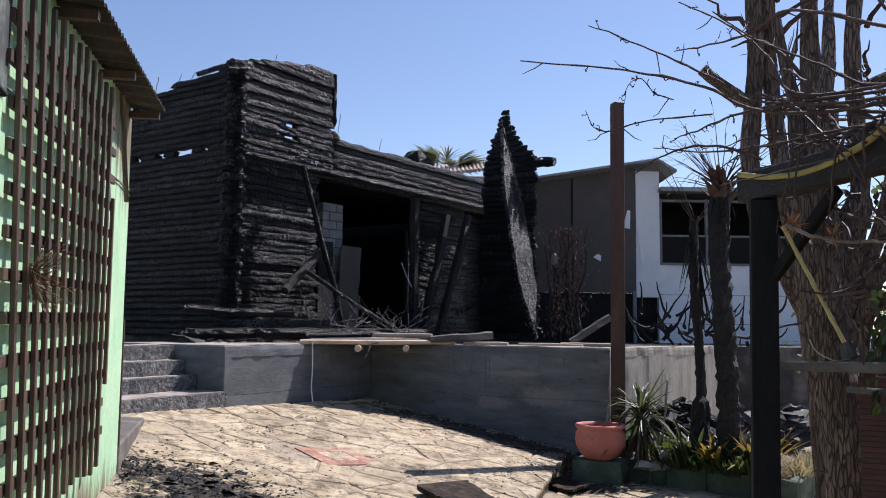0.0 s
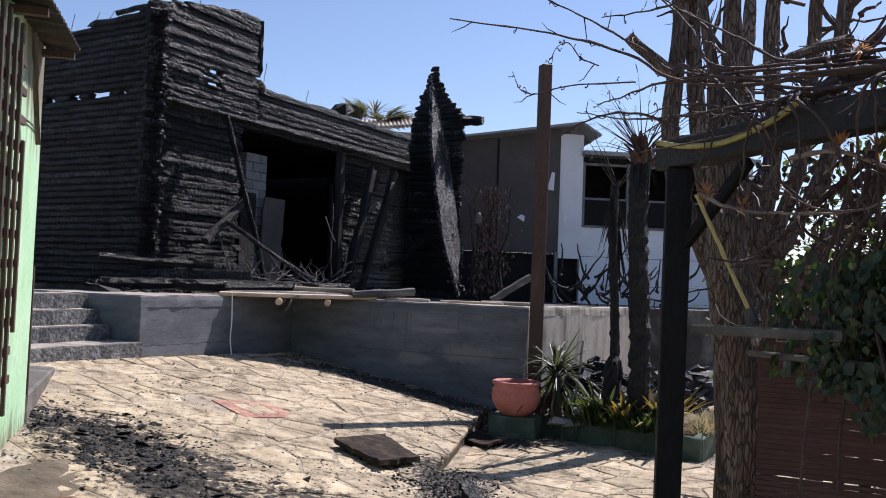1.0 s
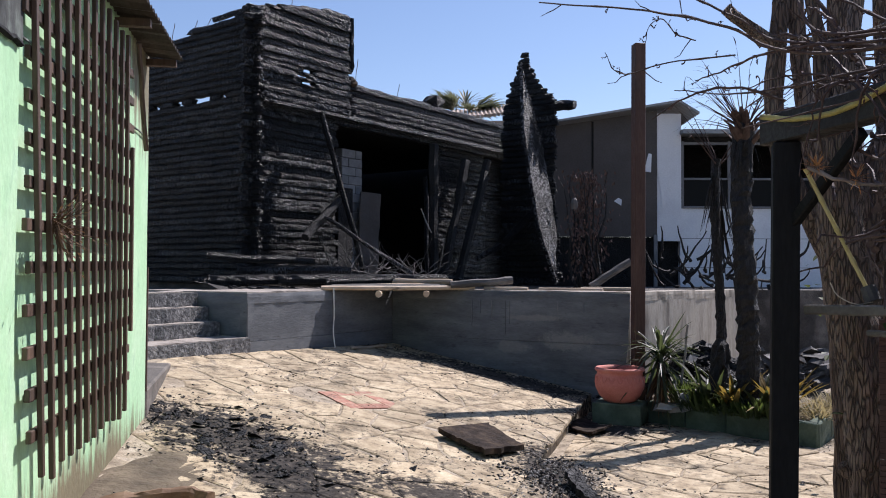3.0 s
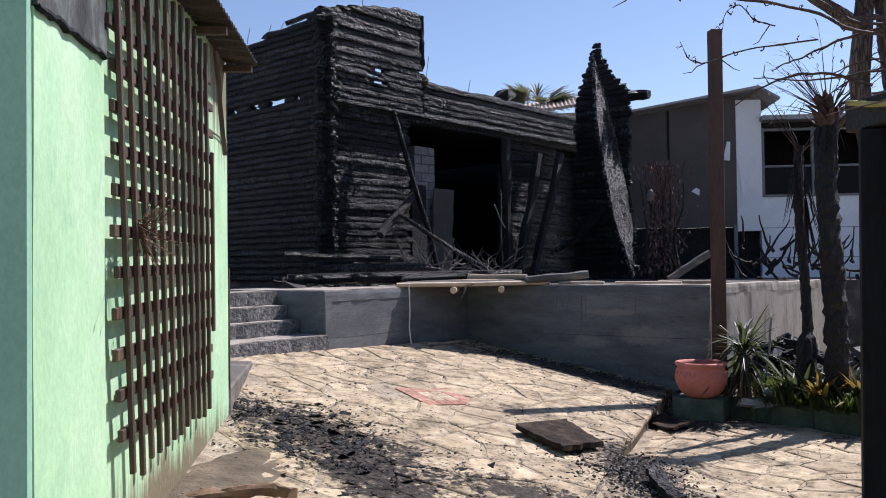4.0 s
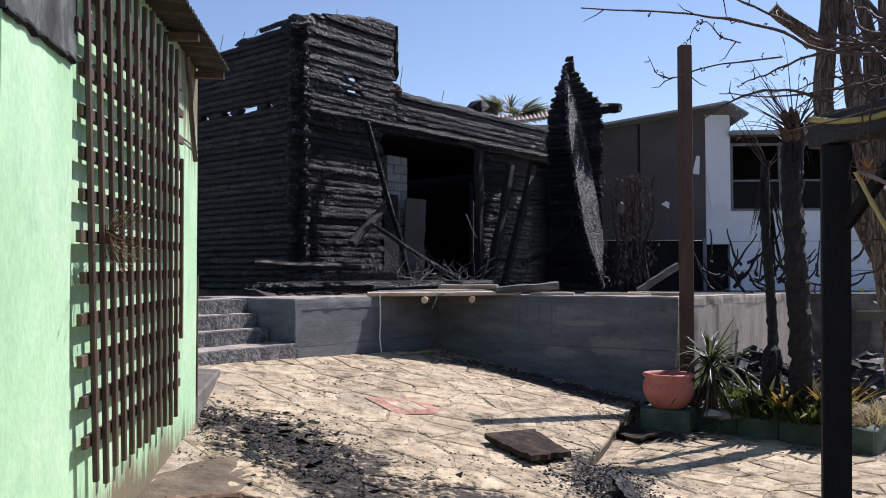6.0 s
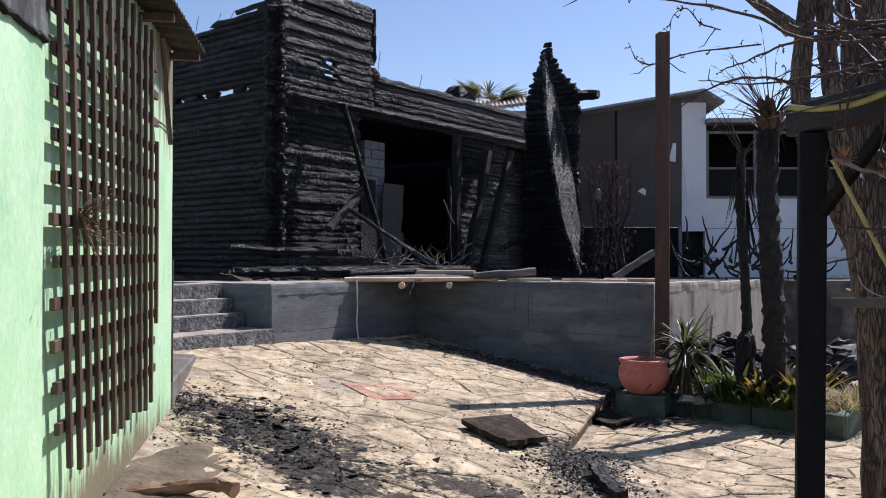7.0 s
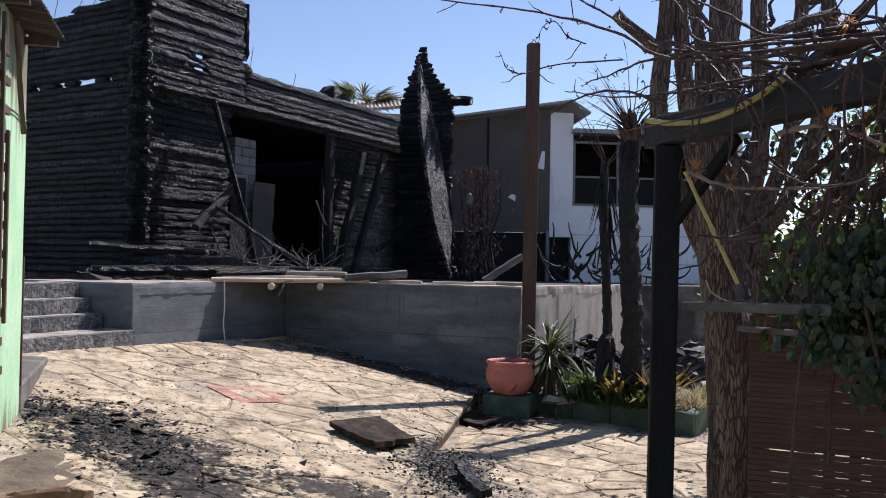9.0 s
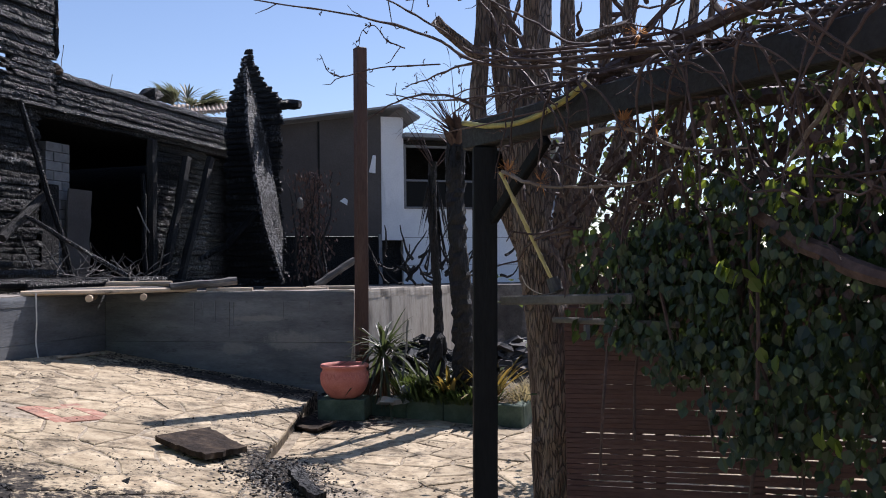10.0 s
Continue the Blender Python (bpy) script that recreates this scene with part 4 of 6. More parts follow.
tube(bm, bent((5.62, 0.5, 4.44), (5.6, 0.5, 5.52), 9, 0, 0.02, 3), [0.24, 0.24, 0.23, 0.25, 0.24, 0.23, 0.26, 0.22, 0.25, 0.17], 7, 0.6)
part("chimney", bm, M_CHAR2, cabin, "sooty chimney stub")

rng = random.Random(17)
for a, b, z, ln in ((0.1, 2.3, 5.85, 0.3), (0.1, 1.7, 5.86, 0.25), (0.1, 1.35, 5.88, 0.22), (0.95, 0.1, 6.2, 0.2), (2.62, 0.1, 5.15, 0.55), (3.9, 0.1, 5.15, 0.3)):
    bm = bmesh.new()
    tube(bm, bent((a, b, z), (a + rng.uniform(-0.02, 0.12), b, z + ln), 4, 0, 0.02, ln), 0.006, 4)
    part("wire", bm, M_RAIL, cabin, "thin bent wire standing up from the wall")

# block wall and a grey panel inside the doorway
blockwall = thing("block_wall", CABIN @ pose(2.63, 0.42, 0), "remnant of grey concrete block wall in the burnt doorway", "wall")
block_me = finish(boxed(0, 0.385, 0, 0.18, 0, 0.165, 0.008), "block", M_BLOCK)
half_me = finish(boxed(0, 0.185, 0, 0.18, 0, 0.165, 0.008), "block", M_BLOCK)
for r in range(15):
    z = 1.43 + r * 0.172
    part("block", block_me, None, blockwall, m=pose(0.2 if r % 2 else 0, rng.uniform(-0.006, 0.006), z))
    part("block", half_me, None, blockwall, m=pose(0 if r % 2 else 0.4, rng.uniform(-0.006, 0.006), z))
bm = slab_grid(0, 0.62, 0, 1.76, 12, 20, 0.03, 0.03, 6.0, 3.0)
wobble(bm, 0.02, 2)
ob = part("wall_panel", bm, M_HOUSEGREY, None, m=CABIN @ pose(2.98, 0.32, 1.43, 3, 0, 2))
tagged(ob, "grey streaked board panel leaning inside the doorway", "panel")

# gable remnant of the porch wing: a dark wall stub and the tall torn wall beside it
SPIKE = Matrix.Translation((1.45, 17.2, 0)) @ pose(0, 0, 0, 0, 0, 54.5)   # x along the cabin's front, -y out of it
gable = thing("gable_remnant", SPIKE, "tall torn gable remnant of charred logs, pointed at the top", "wall remnant")


def along(table, z):
    """The value at z of a line through (z, value) rows, highest first."""
    for (z0, v0), (z1, v1) in zip(table, table[1:]):
        if z >= z1:
            return v1 + (v0 - v1) * min(1.0, (z - z1) / (z0 - z1))
    return table[-1][1]


z = 1.4
while z < 6.0:
    left = along(((6.0, 0.03), (5.6, 0.19), (5.33, 0.32), (4.93, 0.45), (4.7, 0.5), (4.4, 0.5), (1.4, 0.5)), z) + rng.uniform(-0.03, 0.03)
    right = along(((6.0, -0.05), (5.7, -0.15), (5.33, -0.41), (5.04, -0.7), (4.8, -0.76), (3.4, -0.7), (1.4, -0.85)), z) + rng.uniform(-0.05, 0.04)
    part("log", log_mesh(left - right, LOG * 1.08, 0.13, rng.random() * 50, (0.06, 0.06)), M_CHAR, gable, m=pose(0.1, right, z, 0, 0, 90))
    z += LOG
bm = bmesh.new()
tube(bm, bent((0.1, -0.5, 4.93), (0.1, -1.16, 4.93), 5, 0, 0.02, 1), 0.09, 6, 0.4)
part("beam_end", bm, M_CHAR, gable)
# the lit strip: boards that hang together, leaning; their greyer colour carries the sunlight
bm = bmesh.new()
n = 36
prevs = None
for j in range(n + 1):
    t = j / n
    zz = 5.78 - 4.38 * t
    wd = 0.05 + 0.62 * smooth01(t / 0.4) - 0.62 * smooth01((t - 0.72) / 0.28)
    a0 = -0.45 - wd / 2
    off = -0.14 - 0.80 * t
    row = []
    for k in range(7):
        s = k / 6
        row.append((a0 + max(0.05, wd) * s + 0.02 * noise.noise((j * 0.9, k * 2.0, 2)), off - 0.13 + 0.03 * noise.noise((j * 0.7, k * 1.1, 5)), zz))
    vs = [bm.verts.new(p) for p in row] + [bm.verts.new((p[0], p[1] + 0.07, p[2])) for p in reversed(row)]
    if prevs:
        for k in range(14):
            bm.faces.new((prevs[k], prevs[(k + 1) % 14], vs[(k + 1) % 14], vs[k]))
    else:
        bm.faces.new(vs)
    prevs = vs
bm.faces.new(prevs[::-1])
part("torn_strip", bm, M_LITCHAR, gable, "torn strip of charred boards, coloured grey as if sunlit")


# ---------------------------------------------------------------- wooden deck over the corner, poles and burnt timber on the terrace
def bar(name, a, b, r, material, label, category, rough=0.15, sag=0.0, wob=0.02, sides=8, seed=0.0, group="", taper=1.0):
    """A round pole lying or leaning from a to b, as a thing of its own."""
    a, b = Vector(a), Vector(b)
    bm = bmesh.new()
    n = max(4, int((b - a).length / 0.12))
    pts = bent(a, b, n, sag, wob, seed)
    tube(bm, [p - a for p in pts], [r * (1 + (taper - 1) * i / n) for i in range(n + 1)], sides, rough, seed)
    ob = part(name, bm, material, None, m=Matrix.Translation(a))
    return tagged(ob, label, category, group)


deck = thing("corner_deck", pose(0, 0, Z_TERRACE), "charred pole deck bridging the corner of the terrace", "deck")
B_ = A + U * 1.70
G_ = C + V * 1.35
for k in range(14):
    s = k / 14
    p, q = B_.lerp(C, s), G_.lerp(C, s)
    d = (q - p).normalized()
    bm = bmesh.new()
    tube(bm, bent(p - d * 0.12, q + d * 0.16, 8, 0, 0.005, k), 0.035 + 0.01 * (k % 3), 7, 0.2, k)
    part("pole", bm, M_POLE if k in (0,) else M_GREYPOLE, deck, "pale peeled pole" if k == 0 else "", m=pose(0, 0, 0.05))
for s in (0.35, 0.7):
    p = B_.lerp(G_, s)
    bm = bmesh.new()
    tube(bm, bent(p - U * 0.15 + V * 0.1, p + U * 1.0 - V * 0.6, 6, 0, 0.01, s), 0.05, 8, 0.1, s)
    part("joist", bm, M_POLE, deck, m=pose(0, 0, -0.04))

pale = "pale scorched pole lying on the terrace edge"
pale_poles = (
        ((-0.93, 13.57, 1.47), (0.05, 13.2, 1.47), 0.045, M_POLE, pale),
        ((-1.6, 13.3, 1.40), (-0.1, 13.3, 1.42), 0.03, M_POLE, pale),
        ((0.02, 13.11, 1.42), (0.99, 13.27, 1.50), 0.06, M_GREYPOLE, "grey scorched branch lying on the terrace"),
        ((0.55, 13.2, 1.37), (1.2, 12.9, 1.37), 0.03, M_POLE, pale),
        ((1.4, 13.2, 1.36), (2.3, 12.7, 1.36), 0.03, M_POLE, pale),
        ((2.17, 13.03, 1.41), (2.80, 13.12, 1.80), 0.06, M_GREYPOLE, "thick ash-grey branch stub on the terrace"),
        ((2.0, 12.9, 1.37), (2.9, 12.6, 1.37), 0.035, M_POLE, pale),
)
burnt_timber = (
        ((-3.72, 12.98, 1.86), (-2.17, 13.63, 1.78), 0.06, M_CHAR, "charred log fallen from the cabin wall"),
        ((-3.6, 12.7, 1.48), (-1.9, 13.3, 1.48), 0.085, M_CHAR, "charred log fallen from the cabin wall"),
        ((-2.6, 12.95, 1.5), (-0.5, 13.75, 1.5), 0.08, M_CHAR, "charred log fallen from the cabin wall"),
        ((-1.9, 13.1, 1.45), (-0.05, 14.0, 1.52), 0.07, M_CHAR, "charred log fallen from the cabin wall"),
        ((-3.3, 13.2, 1.62), (-1.6, 13.75, 1.62), 0.08, M_CHAR, "charred log fallen from the cabin wall"),
        ((0.53, 17.0, 1.88), (1.09, 16.97, 2.18), 0.06, M_CHAR, "bent charred timber hanging from the wall remnant"),
        ((1.09, 16.97, 2.18), (1.61, 16.93, 2.78), 0.075, M_CHAR, "bent charred timber hanging from the wall remnant"),
        ((-2.05, 13.85, 2.51), (-0.62, 13.99, 1.60), 0.035, M_CHAR, "thin charred pole leaning on the debris"),
        ((-0.52, 15.5, 2.78), (-0.32, 15.4, 2.33), 0.011, M_PALEDEBRIS, "pale strip of wood hanging in the doorway"),
)
for k, (a, b, r, mt, lb) in enumerate(pale_poles + burnt_timber):
    bar("pole" if r < 0.07 else "fallen_log", a, b, r, mt, lb, "pole" if r < 0.07 else "log", 0.2, 0.0, 0.006 if mt is M_POLE else 0.02, 8, k * 3.1)
Kv = lambda a, b, z: tuple(K + CU * a - CV * b + Vector((0, 0, z)))
bar("leaning_pole", Kv(2.3, -0.5, 1.5), Kv(1.4, -0.2, 4.45), 0.05, M_CHAR, "tall charred pole leaning on the cabin front", "pole", 0.3, 0, 0.05, 8, 4)
bar("leaning_pole", Kv(0.95, -0.3, 2.2), Kv(1.9, -0.25, 2.95), 0.075, M_BURNTPALM, "short charred beam slanting on the cabin front", "pole", 0.3, 0, 0.04, 8, 9)
bar("leaning_pole", Kv(4.45, -0.3, 1.45), Kv(4.6, -0.1, 3.6), 0.045, M_CHAR, "charred upright pole in the doorway", "pole", 0.3, 0, 0.05, 8, 19)

rng = random.Random(21)
bm = bmesh.new()
for i in range(70):
    a = Vector(Kv(rng.uniform(1.4, 4.6), rng.uniform(-0.9, -0.2), 1.45 + rng.uniform(0, 0.25)))
    d = Vector((rng.uniform(-1, 1), rng.uniform(-0.6, 0.6), rng.uniform(-0.1, 0.9))).normalized() * rng.uniform(0.25, 0.75)
    r = rng.uniform(0.004, 0.013)
    tube(bm, bent(a, a + d, 4, 0, 0.05, i), [r, r, r * 0.9, r * 0.8, r * 0.6], 5, 0.3)
ob = part("charred_sticks", bm, M_GREYPOLE)
tagged(ob, "tangle of charred sticks and laths below the doorway", "debris", kind="stuff")


def chunks(name, n, place, size, material, label, category, seed, flat=0.6):
    """Many broken lumps in one mesh."""
    rng = random.Random(seed)
    verts, faces = [], []
    for i in range(n):
        x, y, z, k = place(rng)
        s = size * rng.uniform(0.35, 1.0) ** 1.5 * k
        rot = Euler((rng.uniform(-0.5, 0.5), rng.uniform(-0.5, 0.5), rng.uniform(0, 6.3))).to_matrix()
        b = len(verts)
        sx, sy, sz = s, s * rng.uniform(0.4, 1), s * rng.uniform(0.3, 0.7) * flat
        for cx, cy, cz in ((-1, -1, -1), (1, -1, -1), (1, 1, -1), (-1, 1, -1), (-0.7, -0.8, 1), (0.8, -0.7, 1), (0.6, 0.8, 1), (-0.8, 0.6, 1)):
            p = rot @ Vector((cx * sx * rng.uniform(0.7, 1.1), cy * sy * rng.uniform(0.7, 1.1), cz * sz * rng.uniform(0.8, 1.1)))
            verts.append((x + p.x, y + p.y, z + p.z + sz * 0.6))
        faces += [tuple(b + q for q in f) for f in ((3, 2, 1, 0), (4, 5, 6, 7), (0, 1, 5, 4), (1, 2, 6, 5), (2, 3, 7, 6), (3, 0, 4, 7))]
    me = bpy.data.meshes.new(name)
    me.from_pydata(verts, [], faces)
    me.materials.append(material)
    return tagged(new(name, me), label, category, kind="stuff")


def on_cabin_bank(r):
    a, b = r.uniform(-1.2, 8), r.uniform(-0.95, -0.05)
    p = K + CU * a - CV * b
    return p.x, p.y, Z_TERRACE - 0.02 + 0.17 * smooth01((b + 1.15) / 0.93), 1.0


chunks("charcoal_rubble", 900, on_cabin_bank, 0.075, M_CHAR2, "broken charcoal lumps along the foot of the cabin", "charcoal", 31)
chunks("pale_rubble", 90, on_cabin_bank, 0.05, M_PALEDEBRIS, "pale broken plaster and ash lumps on the terrace", "rubble", 32)


def on_soot_patch(r):
    s, t = r.gauss(0, 0.62), r.gauss(0, 0.36)
    x, y = -1.75 + s * 0.8 + t * 0.3, 7.0 - s * 0.62 + t
    return x, y, patio_z(x, y), 1.0


def over_patio(r):
    while True:
        x, y = r.uniform(-2.4, 1.8), r.uniform(5.0, 12.8)
        if below_edge(x, y) < -0.03 and noise.noise((x * 1.3, y * 1.3, 2)) + r.uniform(-0.3, 0.3) > 0.08:
            return x, y, patio_z(x, y), r.choice((0.4, 0.5, 1.0))


def along_edge(r):
    x, y = r.gauss(0.9, 0.3), r.gauss(7.5, 0.6)
    return x, y, max(low_z(x, y), patio_z(x, y) if below_edge(x, y) < 0 else -9), 1.0


def over_low(r):
    while True:
        x, y = r.uniform(0.5, 4.5), r.uniform(5.0, 10.5)
        if below_edge(x, y) > 0.05 and noise.noise((x * 1.5, y * 1.5, 8)) + r.uniform(-0.3, 0.3) > 0.12:
            return x, y, low_z(x, y), r.choice((0.5, 0.6, 1.0))


def beside_wall(r):
    s, t = r.uniform(0, 3.8), abs(r.gauss(0, 0.3)) + 0.05
    p = C + V * s - U * t
    return p.x, p.y, patio_z(p.x, p.y), 0.8


chunks("charcoal_patch", 1500, on_soot_patch, 0.02, M_CHAR2, "scattered charcoal and burnt shingle bits beside the shed", "charcoal", 33, 0.35)
chunks("burnt_flakes", 170, on_soot_patch, 0.075, M_CHAR2, "curled flakes of burnt shingle on the sooty paving", "charcoal", 38, 0.12)
chunks("charcoal_bits", 3600, over_patio, 0.018, M_CHAR2, "small black charcoal crumbs strewn over the patio", "charcoal", 34, 0.3)
chunks("charcoal_heap", 1000, along_edge, 0.02, M_CHAR2, "charcoal and grey ash heap at the patio edge", "charcoal", 35)
chunks("charcoal_crumbs", 1200, over_low, 0.02, M_CHAR2, "black charcoal crumbs on the lower paving", "charcoal", 36, 0.4)
chunks("ash_flakes", 900, along_edge, 0.014, M_PALEDEBRIS, "pale ash flakes at the patio edge", "ash", 45)
chunks("wall_foot_rubble", 250, beside_wall, 0.03, M_CHAR2, "dark litter along the foot of the concrete wall", "rubble", 37)

# mounds of ash that cover the paving
def mound(name, cx, cy, rx, ry, h, zf, label, seed, turn=0.0, material=None):
    bm = bmesh.new()
    n, rings = 30, 9
    c, s = math.cos(turn), math.sin(turn)
    prev = None
    for j in range(rings + 1):
        t = j / rings
        ring = []
        for i in range(n):
            a = 2 * math.pi * i / n
            k = t * (1 + 0.35 * noise.noise((math.cos(a) * 1.3, math.sin(a) * 1.3, seed)))
            lx, ly = rx * k * math.cos(a), ry * k * math.sin(a)
            x, y = cx + lx * c - ly * s, cy + lx * s + ly * c
            ring.append(bm.verts.new((x, y, zf(x, y) - 0.012 + h * (1 - t * t) * (0.8 + 0.6 * noise.noise((x * 4, y * 4, seed))) + 0.012 * noise.noise((x * 13, y * 13, seed)))))
            if j == 0:
                break
        if prev:
            for i in range(n):
                if len(prev) == 1:
                    bm.faces.new((prev[0], ring[i], ring[(i + 1) % n]))
                else:
                    bm.faces.new((prev[i], ring[i], ring[(i + 1) % n], prev[(i + 1) % n]))
        prev = ring
    ob = part(name, bm, material or M_ASH, smooth=True)
    return tagged(ob, label, "ash", kind="structure")


mound("dirt_patch", -1.98, 5.75, 0.40, 0.95, 0.028, patio_z, "brown dirt and mud at the foot of the shed", 5.0, -0.15, M_EARTH)

# red tile square let into the patio
redsq = thing("tile_square", pose(0, 0, 0), "square of faded red tiles let into the pale paving", "tiles", kind="structure")
rc = Vector((-0.95, 9.24))
e1, e2 = Vector((0.76, 0.65)).normalized(), Vector((-0.62, 0.78)).normalized()
ang = math.degrees(math.atan2(e1.y, e1.x))


def sloped_tile(name, rise, material):
    """A square tile turned to the pattern and sheared to the patio's slope."""
    bm = boxed(-0.0845, 0.0845, -0.0845, 0.0845, -0.04, rise, 0.004)
    turn = pose(0, 0, 0, 0, 0, ang)
    for v in bm.verts:
        v.co = turn @ v.co
        v.co.z += -0.157 * v.co.x + 0.05 * v.co.y
    return finish(bm, name, material)


tile_me, mid_me = sloped_tile("tile", 0.004, M_REDSTONE), sloped_tile("tile", 0.003, M_STONE)
for i in range(4):
    for j in range(4):
        p = rc + e1 * (i - 1.5) * 0.171 + e2 * (j - 1.5) * 0.171
        inner = i in (1, 2) and j in (1, 2)
        part("tile", mid_me if inner else tile_me, None, redsq, m=Matrix.Translation((p.x, p.y, patio_z(p.x, p.y))))

# charred sheets and boards lying about
def sheet_board(name, corners, zf, thick, material, label, category, curl=0.05, seed=0.0):
    bm = bmesh.new()
    n, m_ = 14, 8
    a, b, c, d = [Vector(p) for p in corners]
    tops, bots = [], []
    for j in range(m_ + 1):
        tr, br = [], []
        for i in range(n + 1):
            s, t = i / n, j / m_
            p = a.lerp(b, s).lerp(d.lerp(c, s), t)
            q = p + Vector((noise.noise((s * 9, t * 9, seed)), noise.noise((s * 9, t * 9, seed + 5)))) * (0.035 if i in (0, n) or j in (0, m_) else 0.01)
            z = zf(p.x, p.y) + 0.012 + curl * (abs(s - 0.5) * 2) ** 2 * (0.6 + 0.4 * t) + 0.012 * noise.noise((s * 6, t * 6, seed))
            tr.append(bm.verts.new((q.x, q.y, z + thick)))
            br.append(bm.verts.new((q.x, q.y, z)))
        tops.append(tr)
        bots.append(br)
    for j in range(m_):
        for i in range(n):
            bm.faces.new((tops[j][i], tops[j][i + 1], tops[j + 1][i + 1], tops[j + 1][i]))
            bm.faces.new((bots[j][i], bots[j + 1][i], bots[j + 1][i + 1], bots[j][i + 1]))
    for i in range(n):
        bm.faces.new((tops[0][i], bots[0][i], bots[0][i + 1], tops[0][i + 1]))
        bm.faces.new((tops[m_][i], tops[m_][i + 1], bots[m_][i + 1], bots[m_][i]))
    for j in range(m_):
        bm.faces.new((tops[j][0], tops[j + 1][0], bots[j + 1][0], bots[j][0]))
        bm.faces.new((tops[j][n], bots[j][n], bots[j + 1][n], tops[j + 1][n]))
    return tagged(part(name, bm, material), label, category)


sheet_board("burnt_board", ((-0.09, 8.18), (0.33, 7.62), (0.72, 8.02), (0.42, 8.72)), lambda x, y: patio_z(x, y) + 0.02, 0.05, M_SCORCH, "thick scorched board lying on the paving", "board", 0.015, 1)
sheet_board("burnt_board", ((1.46, 10.6), (1.70, 10.05), (2.0, 10.45), (1.78, 11.0)), low_z, 0.03, M_SCORCH, "brown scorched board on the lower paving", "board", 0.05, 2)
sheet_board("burnt_board", ((1.0, 7.3), (1.12, 6.6), (1.22, 6.65), (1.14, 7.5)), lambda x, y: low_z(x, y) + 0.01, 0.06, M_CHAR2, "thick charred timber offcut by the patio edge", "board", 0.05, 3)
sheet_board("burnt_board", ((1.05, 6.15), (1.5, 6.2), (1.52, 6.42), (1.07, 6.4)), lambda x, y: low_z(x, y), 0.05, M_CHAR2, "charred board on the lower paving", "board", 0.02, 4)
pz = patio_z(-1.7, 5.25)
bm = bmesh.new()
tube(bm, curve_through([(-0.42, -0.05, 0.04), (-0.15, 0.0, 0.07), (0.1, 0.06, 0.08), (0.26, 0.0, 0.06)], 5), [0.036, 0.04, 0.046, 0.052] * 4, 10, 0.3)
ob = part("branch", bm, M_BRANCH, None, m=pose(-1.72, 5.27, pz))
tagged(ob, "short crooked brown branch on the ground", "branch")

# rope hanging from the deck, and a pale lath on the ground below
bm = bmesh.new()
p0 = B_ + V * 0.08
tube(bm, curve_through([(p0.x, p0.y, 1.38), (p0.x + 0.01, p0.y, 1.0), (p0.x + 0.0, p0.y, 0.75), (p0.x + 0.03, p0.y - 0.02, patio_z(p0.x, p0.y) + 0.01)], 6), 0.010, 6)
ob = part("rope", bm, M_ROPE)
tagged(ob, "white rope hanging down the concrete wall", "rope")
g = A + U * 1.9 + V * 0.25
h_ = C + V * 0.25 - U * 0.55
bar("lath", (g.x, g.y, patio_z(g.x, g.y) + 0.03), (h_.x, h_.y, patio_z(h_.x, h_.y) + 0.03), 0.022, M_POLE, "pale lath lying at the foot of the wall", "lath", 0.1)

# ---------------------------------------------------------------- house behind
HY = 19.5
house = thing("house", pose(0, HY, 0), "grey and white single-storey house with smoke-stained walls", "house")


def hbox(name, x0, x1, y0, y1, z0, z1, material, label="", bevel=0.0, parent=None):
    return part(name, boxed(x0, x1, y0, y1, z0, z1, bevel), material, parent or house, label)


for x0, x1 in ((1.7, 3.28), (3.30, 4.77)):
    bm = bmesh.new()
    zt = lambda x: 4.93 + (x - 2.0) * 0.155
    vs = [(x0, 0, 2.45), (x1, 0, 2.45), (x1, 0, zt(x1)), (x0, 0, zt(x0))]
    lo = [bm.verts.new(p) for p in vs]
    hi = [bm.verts.new((p[0], 0.12, p[2])) for p in vs]
    bm.faces.new(lo)
    bm.faces.new(hi[::-1])
    for i in range(4):
        bm.faces.new((lo[i], hi[i], hi[(i + 1) % 4], lo[(i + 1) % 4]))
    part("grey_panel", bm, M_HOUSEGREY, house, "smoke-grey wall panel")
hbox("lower_wall", 1.7, 4.77, 0.05, 0.2, 1.0, 2.445, M_CHAR2, "blackened lower wall")
hbox("panel_strip", 3.27, 3.31, -0.02, 0.1, 2.45, 5.1, M_CHAR2)
hbox("white_pier", 4.78, 5.33, 0.02, 0.25, 2.36, 5.3, M_HOUSEWHITE, "white painted wall strip")
# near-black sheet: the shade of the recess is put into its colour
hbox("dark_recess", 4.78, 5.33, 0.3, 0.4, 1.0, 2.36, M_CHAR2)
for x0, z0, w, h, tilt in ((4.55, 3.95, 0.16, 0.42, 8), (3.86, 3.22, 0.2, 0.12, 30), (4.93, 3.2, 0.07, 0.9, -9)):
    bm = boxed(-w / 2, w / 2, 0, 0.012, 0, h)
    for v in bm.verts:
        v.co.x *= 0.45 if v.co.z > h / 2 else 1.0
    part("torn_scrap", bm, M_HOUSEWHITE, house, "pale torn scrap of cladding", m=pose(x0, -0.02 if x0 < 4.77 else 0.0, z0, 0, tilt, 0))
hbox("drain_pipe", 4.68, 4.76, -0.08, 0.0, 1.3, 2.5, M_FRAME)
